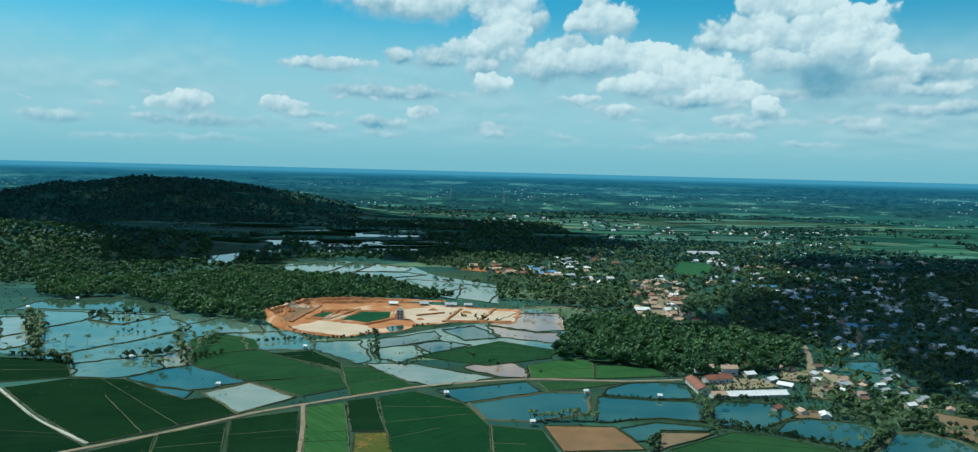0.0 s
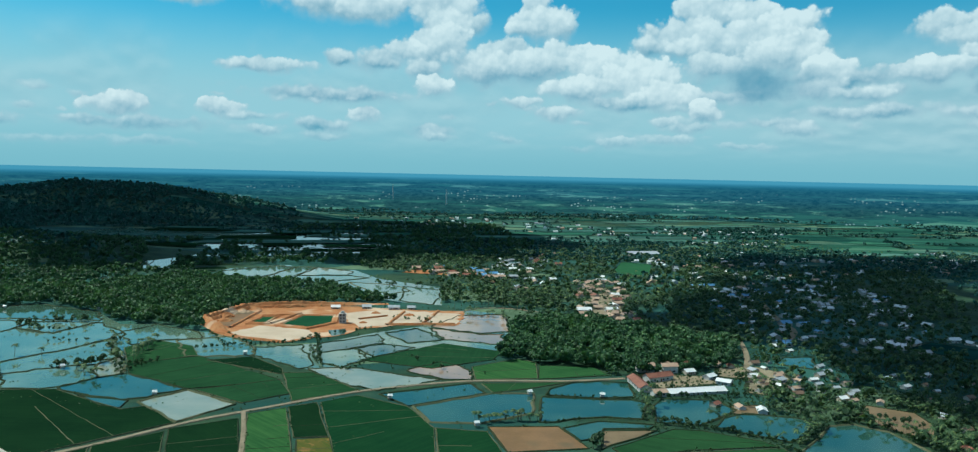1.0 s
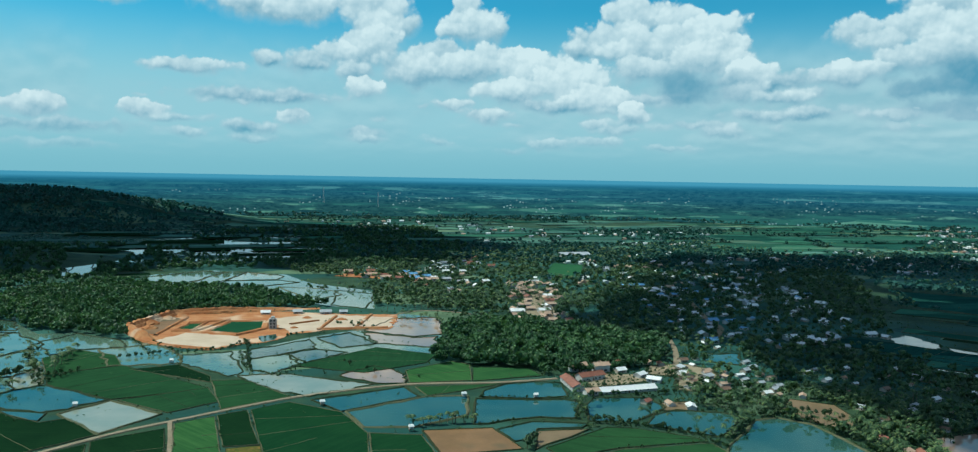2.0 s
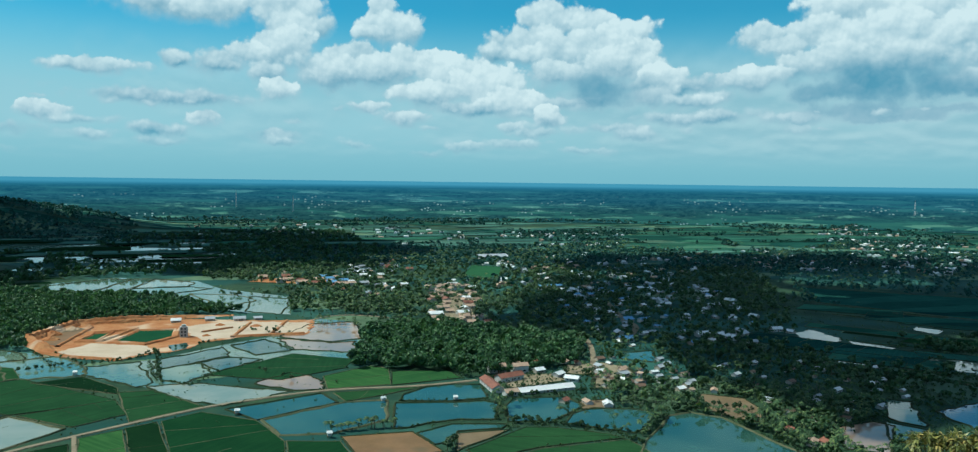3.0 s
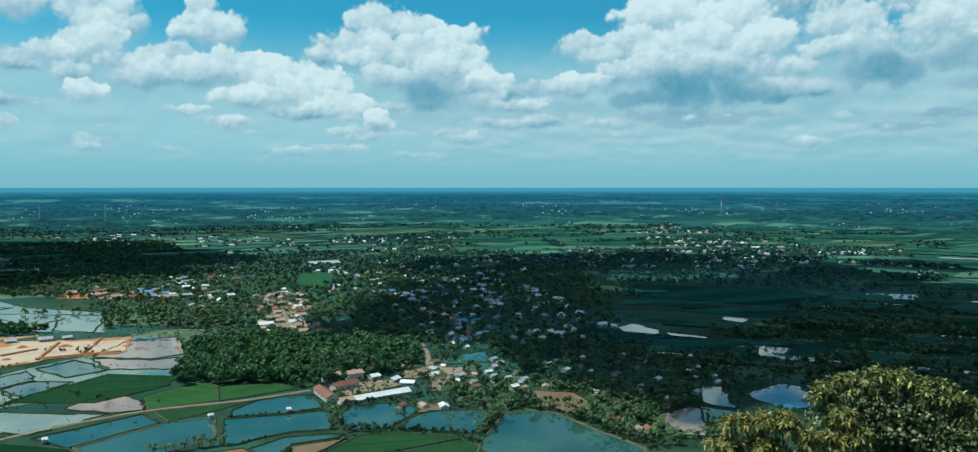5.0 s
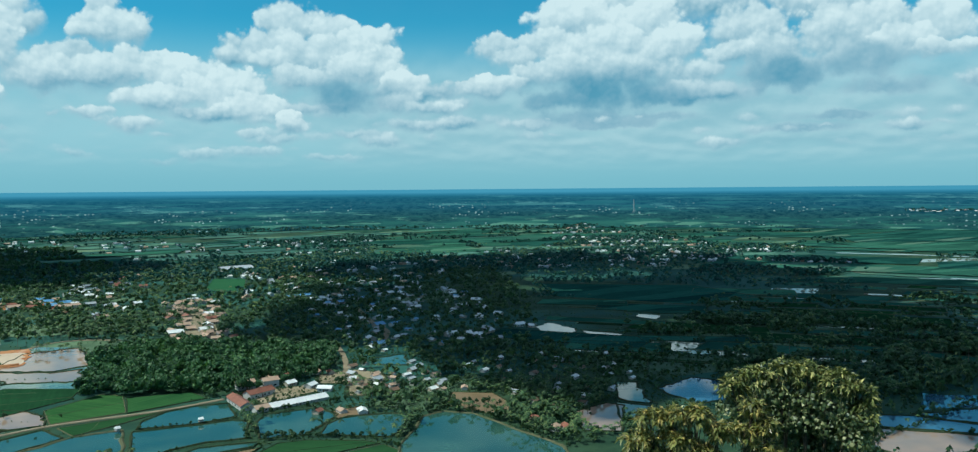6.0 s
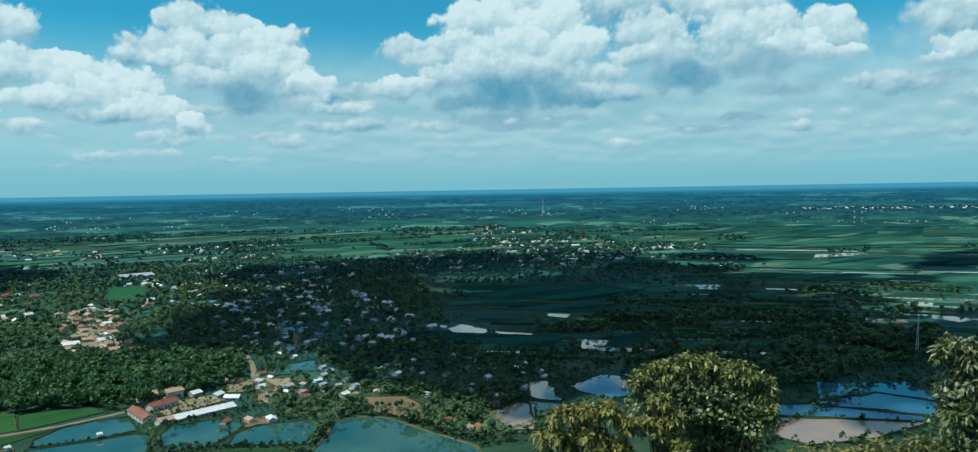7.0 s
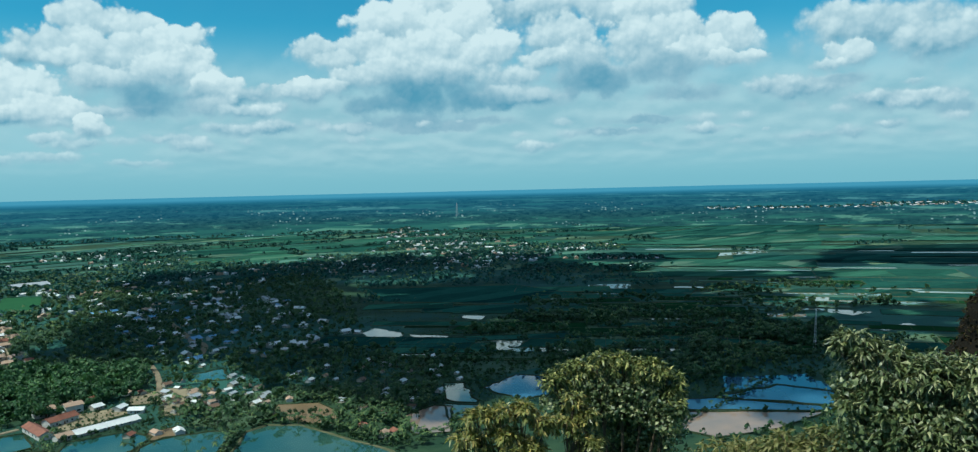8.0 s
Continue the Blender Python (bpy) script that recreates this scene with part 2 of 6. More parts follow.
    thick = n.math("MULTIPLY", n.ramp(n.math("ADD", f, n.ramp(az, 12.0, 38.0, 0.0, 0.13)), 0.36, 0.62), n.math("MULTIPLY", n.ramp(el, 0.7, 3.2), n.ramp(az, 8.0, 36.0, 0.62, 1.0)))
    flat_lit = n.ramp(n.math("SUBTRACT", f, g2), -0.15, 0.15)
    back = n.mix(n.math("MULTIPLY", n.math("MULTIPLY", thick, n.ramp(az, 5.0, 36.0, 0.5, 0.5)), n.math("ADD", n.ramp(el, 6.5, 10.0, 1.0, 0.03), n.math("MULTIPLY", n.ramp(el, 12.5, 16.0, 0.0, 0.45), n.ramp(el, 22.0, 34.0, 1.0, 0.2)), clamp=True)), back, n.mix(flat_lit, LAYER_GREY, LAYER_WHITE))
    thin = n.ramp(el, 0.8, 4.5, 0.4, 0.97)
    bounds = (-180.0, 0.0, 17.0, 34.0, 50.0, 180.0)
    whole = None
    for low, high_az in zip(bounds, bounds[1:]):
        made = n.node("ShaderNodeGroup", node_tree=heads_group(low, high_az))
        for socket, value in zip(made.inputs, (q, here[0], relief)):
            n.tree.links.new(value, socket)
        lit, cover = made.outputs[:2]
        lit = n.node("ShaderNodeMix", {0: small, 2: lit, 3: small_shine}).outputs[0]
        cover = n.math("MULTIPLY", n.node("ShaderNodeMix", {0: small, 2: cover, 3: 1.0}).outputs[0], thin)
        out = n.mix(cover, back, n.mix(n.math("ADD", lit, 0.0, clamp=True), SHADE_GREY, CLOUD_WHITE))
        bg = n.node("ShaderNodeBackground", {"Color": out, "Strength": SKY_STRENGTH}).outputs[0]
        whole = bg if whole is None else n.node("ShaderNodeMixShader", (n.math("GREATER_THAN", az, low), whole, bg)).outputs[0]
    n.node("ShaderNodeOutputWorld", (whole,))


SKY_STRENGTH, SKY_GAIN = 0.1, (0.2, 0.92, 1.02)
CLOUD_WHITE, SHADE_GREY = (6.9, 8.25, 8.4), (0.9, 3.1, 4.4)
LAYER_WHITE, LAYER_GREY = (4.8, 6.7, 7.1), (2.3, 4.5, 5.4)
HAZE_LOW, HAZE_HIGH, HAZE_EAST = (2.2, 4.9, 5.8), (3.35, 5.9, 6.6), (3.6, 5.9, 6.5)
make_world()


# ---- materials ----
def material(name, a, b, rough=0.8, scale=0.3, fine=3.0, bump=0.3, spec=0.12, island=0.0, metal=0.0, stretch=None, third=None):
    """Two colours mixed by a coarse and a fine noise, in metres, with relief."""
    m = bpy.data.materials.new(name)
    m.use_nodes = True
    m.node_tree.nodes.clear()
    n = Net(m.node_tree)
    p = n.node("ShaderNodeTexCoord").outputs["Object"]
    if stretch:
        p = n.vec("MULTIPLY", p, stretch)
    big = n.noise(p, scale, 3.0, 0.6).outputs[0]
    small = n.noise(p, fine, 4.0, 0.65).outputs[0]
    f = n.math("ADD", n.math("MULTIPLY", n.ramp(big, 0.32, 0.68), 0.6), n.math("MULTIPLY", n.ramp(small, 0.3, 0.7), 0.4))
    c = n.mix(f, a, b)
    if third:
        c = n.mix(n.ramp(n.noise(p, scale * 0.37, 2.0).outputs[0], 0.55, 0.66), c, third)
    if island:
        r = n.node("ShaderNodeNewGeometry").outputs["Random Per Island"]
        o = n.node("ShaderNodeObjectInfo").outputs["Random"]
        r = n.math("FRACT", n.math("ADD", r, o))
        c = n.mix(1.0, c, n.mix(r, (1 - island,) * 3, (1 + island, 1 + island, 1 + island * 0.5)), "MULTIPLY")
    bp = n.node("ShaderNodeBump", {"Strength": bump, "Distance": 0.1, "Height": small})
    s = n.node("ShaderNodeBsdfPrincipled", {"Base Color": c, "Roughness": rough, "Metallic": metal,
                                            "Specular IOR Level": spec, "Normal": bp.outputs[0]})
    n.node("ShaderNodeOutputMaterial", (s.outputs[0],))
    return m


def leaf_material(name, a, b, third=None, sheer=0.25, rough=0.55, spec=0.22):
    m = bpy.data.materials.new(name)
    m.use_nodes = True
    m.node_tree.nodes.clear()
    n = Net(m.node_tree)
    r = n.node("ShaderNodeNewGeometry").outputs["Random Per Island"]
    o = n.node("ShaderNodeObjectInfo").outputs["Random"]
    c = n.mix(r, a, b)
    if third:
        c = n.mix(n.ramp(n.math("FRACT", n.math("MULTIPLY", r, 7.13)), 0.72, 0.9), c, third)
    c = n.mix(1.0, c, n.mix(o, (0.75, 0.8, 0.75), (1.25, 1.15, 1.1)), "MULTIPLY")
    p = n.node("ShaderNodeTexCoord").outputs["Object"]
    f = n.noise(p, 0.02, 3.0).outputs[0]
    c = n.mix(1.0, c, n.mix(n.ramp(f, 0.3, 0.7), (0.8, 0.85, 0.85), (1.2, 1.15, 1.0)), "MULTIPLY")
    s = n.node("ShaderNodeBsdfPrincipled", {"Base Color": c, "Roughness": rough, "Specular IOR Level": spec})
    t = n.node("ShaderNodeBsdfTranslucent", {"Color": n.mix(1.0, c, (1.1, 1.2, 0.5), "MULTIPLY")})
    mixed = n.node("ShaderNodeMixShader", (sheer, s.outputs[0], t.outputs[0]))
    n.node("ShaderNodeOutputMaterial", (mixed.outputs[0],))
    return m


def water_material(name, deep, shallow, scale=0.02, ripple=0.02):
    m = bpy.data.materials.new(name)
    m.use_nodes = True
    m.node_tree.nodes.clear()
    n = Net(m.node_tree)
    p = n.node("ShaderNodeTexCoord").outputs["Object"]
    f = n.ramp(n.noise(p, scale, 4.0, 0.6).outputs[0], 0.35, 0.68)
    c = n.mix(f, deep, shallow)
    h = n.noise(p, 1.1, 3.0, 0.5).outputs[0]
    bp = n.node("ShaderNodeBump", {"Strength": ripple, "Distance": 0.1, "Height": h})
    s = n.node("ShaderNodeBsdfPrincipled", {"Base Color": c, "Roughness": 0.05, "IOR": 1.33, "Specular IOR Level": 0.5,
                                            "Normal": bp.outputs[0]})
    n.node("ShaderNodeOutputMaterial", (s.outputs[0],))
    return m


WATER = {
    "blue": water_material("pond_water", (0.014, 0.06, 0.052), (0.04, 0.1, 0.076)),
    "grey": water_material("paddy_water", (0.07, 0.138, 0.104), (0.128, 0.195, 0.142)),
    "pale": water_material("silty_water", (0.18, 0.225, 0.175), (0.28, 0.29, 0.22)),
    "silt": water_material("shallow_silt_water", (0.3, 0.2, 0.14), (0.2, 0.16, 0.13)),
    # base colour made blue to stand in for reflected sky
    "deep": water_material("sky_tinted_water", (0.02, 0.085, 0.15), (0.045, 0.12, 0.19)),
    "green": water_material("weedy_water", (0.03, 0.075, 0.04), (0.05, 0.1, 0.08)),
}


def crop_material(name, a, b, rows=0.35, dirt=(0.12, 0.1, 0.05), bare=0.68, beds=False):
    """Sown rows at an angle of their own in each field, with thin and thick patches."""
    m = bpy.data.materials.new(name)
    m.use_nodes = True
    m.node_tree.nodes.clear()
    n = Net(m.node_tree)
    p = n.node("ShaderNodeTexCoord").outputs["Object"]
    o = n.node("ShaderNodeObjectInfo").outputs["Random"]
    t = n.node("ShaderNodeVectorRotate", {"Vector": p, "Angle": n.math("MULTIPLY", o, 3.1)}, rotation_type="Z_AXIS").outputs[0]
    line = n.noise(n.vec("MULTIPLY", t, (0.5, 0.02, 0.0)), 1.0, 3.0, 0.6).outputs[0]
    big = n.noise(p, 0.035, 4.0, 0.6).outputs[0]
    fine = n.noise(p, 0.6, 4.0, 0.7).outputs[0]
    f = n.math("ADD", n.math("MULTIPLY", n.ramp(big, 0.3, 0.7), 0.65 - rows * 0.5),
               n.math("ADD", n.math("MULTIPLY", n.ramp(line, 0.35, 0.65), rows), n.math("MULTIPLY", n.ramp(fine, 0.3, 0.7), 0.35 - rows * 0.5)))
    c = n.mix(f, a, b)
    if beds:
        # narrow beds of different growth within one field
        bed = n.node("ShaderNodeTexVoronoi", {"Vector": n.vec("MULTIPLY", p, (0.008, 0.03, 0.0)), "Scale": 1.0}, voronoi_dimensions="2D")
        pick = n.node("ShaderNodeSeparateColor", (bed.outputs["Color"],)).outputs
        c = n.mix(1.0, c, n.mix(pick[0], (0.55, 0.6, 0.65), (1.5, 1.4, 1.35)), "MULTIPLY")
        c = n.mix(n.ramp(pick[1], 0.88, 0.92, 0.0, 0.8), c, (0.09, 0.16, 0.12))
    c = n.mix(n.ramp(n.noise(p, 0.11, 5.0, 0.65).outputs[0], bare, bare + 0.08, 0.0, 0.7), c, dirt)
    c = n.mix(1.0, c, n.mix(o, (0.8, 0.85, 0.9), (1.2, 1.12, 1.0)), "MULTIPLY")
    bp = n.node("ShaderNodeBump", {"Strength": 0.6, "Distance": 0.3, "Height": fine})
    s = n.node("ShaderNodeBsdfPrincipled", {"Base Color": c, "Roughness": 1.0, "Specular IOR Level": 0.0, "Normal": bp.outputs[0]})
    n.node("ShaderNodeOutputMaterial", (s.outputs[0],))
    return m


FIELD = {
    "paddy": crop_material("young_rice", (0.012, 0.043, 0.02), (0.024, 0.076, 0.032)),
    "paddy_mid": crop_material("rice", (0.007, 0.034, 0.015), (0.014, 0.056, 0.022)),
    "paddy_dark": crop_material("dense_rice", (0.005, 0.02, 0.01), (0.009, 0.032, 0.014), 0.25),
    "paddy_light": crop_material("bright_rice", (0.018, 0.066, 0.026), (0.038, 0.108, 0.038), 0.6),
    "stubble": crop_material("rice_stubble", (0.09, 0.085, 0.028), (0.04, 0.075, 0.02), 0.7, (0.2, 0.12, 0.05), 0.55),
    # far crops with distance haze mixed into their greens as blue
    "far_paddy": crop_material("hazy_far_rice", (0.01, 0.05, 0.042), (0.02, 0.082, 0.066), 0.45, beds=True),
    "far_light": crop_material("hazy_bright_rice", (0.018, 0.078, 0.058), (0.034, 0.112, 0.082), 0.5, beds=True),
    "sports": crop_material("mown_grass", (0.02, 0.085, 0.045), (0.03, 0.1, 0.05), 0.5),
    # the meadow colour holds the same blue haze
    "meadow": crop_material("hazy_pale_meadow", (0.045, 0.125, 0.105), (0.075, 0.165, 0.13), 0.3, beds=True),
    "pond_green": crop_material("green_basin", (0.01, 0.055, 0.03), (0.018, 0.07, 0.036), 0.1),
}
SOIL = {
    "mud": material("wet_brown_mud", (0.14, 0.082, 0.034), (0.22, 0.125, 0.058), 0.5, 0.06, 1.0, 0.4, third=(0.1, 0.085, 0.045)),
    "earth": material("bare_orange_earth", (0.3, 0.1, 0.034), (0.43, 0.22, 0.1), 0.9, 0.06, 0.5, 0.7, third=(0.52, 0.38, 0.26)),
    "clay": material("muddy_clay", (0.12, 0.085, 0.045), (0.2, 0.145, 0.085), 0.6, 0.06, 1.0, 0.3),
    "trodden": material("trodden_earth", (0.17, 0.14, 0.085), (0.29, 0.25, 0.17), 0.95, 0.12, 1.2, 0.5),
    "silt": material("dried_pale_silt", (0.42, 0.33, 0.24), (0.52, 0.42, 0.32), 0.8, 0.05, 0.7, 0.4),
}
BANK = material("grassy_bank", (0.012, 0.03, 0.014), (0.036, 0.044, 0.021), 0.95, 0.08, 1.2, 0.6)
BANK_DRY = material("dry_earth_bank", (0.12, 0.115, 0.07), (0.045, 0.065, 0.03), 0.95, 0.08, 1.2, 0.6)
ROAD = material("pale_dirt_road", (0.16, 0.135, 0.09), (0.26, 0.215, 0.15), 0.95, 0.1, 1.5, 0.5)
ROAD_WHITE = material("white_gravel_road", (0.36, 0.35, 0.3), (0.46, 0.45, 0.4), 0.95, 0.1, 1.5, 0.5)
TREE_LEAF = leaf_material("broad_leaf", (0.02, 0.05, 0.028), (0.054, 0.12, 0.062), (0.075, 0.13, 0.055))
WOOD_LEAF = leaf_material("plantation_leaf", (0.016, 0.05, 0.027), (0.048, 0.13, 0.06), (0.07, 0.16, 0.07))
# leaf green turned blue, so that far trees carry haze in their colour
HAZY_LEAF = leaf_material("hazy_far_leaf", (0.01, 0.06, 0.06), (0.032, 0.13, 0.12), None, 0.12)
PALM_LEAF = leaf_material("palm_frond", (0.023, 0.056, 0.029), (0.066, 0.14, 0.064), (0.14, 0.2, 0.08))
NEAR_LEAF = leaf_material("mango_leaf", (0.055, 0.095, 0.035), (0.26, 0.29, 0.1), (0.64, 0.57, 0.24), 0.28, 0.42, 0.45)
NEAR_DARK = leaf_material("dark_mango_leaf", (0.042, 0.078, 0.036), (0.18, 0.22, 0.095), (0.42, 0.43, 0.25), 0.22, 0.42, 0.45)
# brighter, yellower copy of the mango leaf, with sunlight put into its colour
SUN_GOLD_LEAF = leaf_material("sun_gold_leaf", (0.12, 0.15, 0.05), (0.46, 0.43, 0.15), (0.66, 0.48, 0.18), 0.34, 0.36, 0.55)
DRY_LEAF = leaf_material("dry_shrub_leaf", (0.16, 0.17, 0.06), (0.36, 0.33, 0.16), (0.09, 0.13, 0.04), 0.3)
BROWN_LEAF = leaf_material("brown_weed_leaf", (0.02, 0.016, 0.009), (0.07, 0.05, 0.026), (0.05, 0.06, 0.022), 0.1)
# brown earth taken down to near black, which puts the bluff in shade
BLUFF = material("shade_dark_bluff", (0.006, 0.006, 0.004), (0.015, 0.012, 0.009), 0.95, 0.5, 3.0, 0.9, third=(0.016, 0.02, 0.01))
BARK = material("bark", (0.06, 0.045, 0.03), (0.13, 0.1, 0.07), 0.95, 1.0, 8.0, 0.8)
PALM_BARK = material("palm_bark", (0.12, 0.1, 0.08), (0.2, 0.17, 0.13), 0.95, 1.0, 8.0, 0.6)


# ---- shaping helpers ----
def mesh_object(name, verts, faces, mat, parent=None, label=""):
    me = bpy.data.meshes.new(name)
    me.from_pydata([tuple(v) for v in verts], [], [tuple(f) for f in faces])
    me.materials.append(mat)
    ob = new(name, me)
    if parent:
        ob.parent = parent
    if label:
        tagged(ob, label)
    return ob


def array_mesh(name, verts, tris, mat):
    """A mesh object from numpy arrays of points and triangles."""
    me = bpy.data.meshes.new(name)
    me.vertices.add(len(verts))
    me.vertices.foreach_set("co", np.asarray(verts, dtype=np.float32).ravel())
    me.loops.add(len(tris) * 3)
    me.loops.foreach_set("vertex_index", np.asarray(tris, dtype=np.int32).ravel())
    me.polygons.add(len(tris))
    me.polygons.foreach_set("loop_start", np.arange(0, len(tris) * 3, 3, dtype=np.int32))
    me.update(calc_edges=True)
    me.materials.append(mat)
    return new(name, me)


def part(name, bm, mat, parent, label=""):
    me = bpy.data.meshes.new(name)
    bm.to_mesh(me)
    bm.free()
    me.materials.append(mat)
    ob = new(name, me)
    ob.parent = parent
    if label:
        tagged(ob, label)
    return ob


def box(bm, x0, y0, z0, x1, y1, z1):
    v = [bm.verts.new(p) for p in ((x0, y0, z0), (x1, y0, z0), (x1, y1, z0), (x0, y1, z0),
                                   (x0, y0, z1), (x1, y0, z1), (x1, y1, z1), (x0, y1, z1))]
    for f in ((0, 3, 2, 1), (4, 5, 6, 7), (0, 1, 5, 4), (1, 2, 6, 5), (2, 3, 7, 6), (3, 0, 4, 7)):
        bm.faces.new([v[i] for i in f])


def tube(bm, p, q, r0, r1, n=8):
    p, q = Vector(p), Vector(q)
    m = (q - p).to_track_quat("Z", "Y").to_matrix()
    rings = []
    for c, r in ((p, r0), (q, r1)):
        rings.append([bm.verts.new(c + m @ Vector((r * math.cos(2 * math.pi * i / n), r * math.sin(2 * math.pi * i / n), 0)))
                      for i in range(n)])
    for i in range(n):
        bm.faces.new((rings[0][i], rings[0][(i + 1) % n], rings[1][(i + 1) % n], rings[1][i]))
    bm.faces.new(rings[0][::-1])
    bm.faces.new(rings[1])


def smooth01(a, b, v):
    t = np.clip((v - a) / (b - a), 0, 1)
    return t * t * (3 - 2 * t)


# ---- the lie of the land ----
HILLS = [  # x, y, height, half length, half width, turn in degrees
    (-940, 2400, 84, 500, 300, 12), (-1290, 1760, 82, 420, 245, -35), (-760, 1230, 36, 300, 170, 35),
]


def land(x, y):
    """Height of the ground at arrays x, y."""
    x, y = np.asarray(x, float), np.asarray(y, float)
    r = np.hypot(x, y)
    z = (EYE - 3.4) * smooth01(2200, 4950, r) ** 1.25
    for hx, hy, h, a, b, turn in HILLS:
        c, s = math.cos(radians(turn)), math.sin(radians(turn))
        u, v = (x - hx) * c + (y - hy) * s, -(x - hx) * s + (y - hy) * c
        q = np.sqrt((u / a) ** 2 + (v / b) ** 2)
        lump = 1 + 0.07 * np.sin(x * 0.021 + hy) * np.sin(y * 0.017 + hx) + 0.04 * np.sin(x * 0.03) * np.sin(y * 0.025)
        z = np.maximum(z, h * lump * (1 - smooth01(0.1, 1.55, q)))
    knoll = EYE - 2.1 - 0.66 * np.maximum(r - 3.0, 0) + 0.5 * np.sin(x * 0.7) * np.sin(y * 0.6) * smooth01(4, 12, r)
    z = np.maximum(z, knoll)
    return z


def ground_material():
    m = bpy.data.materials.new("plain")
    m.use_nodes = True
    m.node_tree.nodes.clear()
    n = Net(m.node_tree)
    p = n.node("ShaderNodeTexCoord").outputs["Object"]
    big = n.noise(p, 0.004, 5.0, 0.6).outputs[0]
    mid = n.noise(p, 0.03, 4.0, 0.6).outputs[0]
    fine = n.noise(p, 0.5, 4.0, 0.65).outputs[0]
    c = n.mix(n.ramp(mid, 0.35, 0.65), (0.015, 0.042, 0.025), (0.035, 0.072, 0.038))
    # plots of different crops, their greens shifted to blue for distance haze
    cell = n.node("ShaderNodeTexVoronoi", {"Vector": n.vec("MULTIPLY", p, (0.0075, 0.016, 0.0)), "Scale": 1.0})
    tone = n.node("ShaderNodeSeparateColor", (cell.outputs["Color"],)).outputs
    plot = n.mix(tone[0], (0.012, 0.058, 0.05), (0.036, 0.115, 0.092))
    plot = n.mix(n.ramp(tone[1], 0.86, 0.92), plot, (0.12, 0.19, 0.11))
    c = n.mix(n.ramp(big, 0.42, 0.56), c, plot)
    c = n.mix(n.ramp(fine, 0.62, 0.8, 0.0, 0.4), c, (0.08, 0.075, 0.045))
    bp = n.node("ShaderNodeBump", {"Strength": 0.5, "Distance": 0.4, "Height": fine})
    s = n.node("ShaderNodeBsdfPrincipled", {"Base Color": c, "Roughness": 0.95, "Specular IOR Level": 0.1, "Normal": bp.outputs[0]})
    n.node("ShaderNodeOutputMaterial", (s.outputs[0],))
    return m


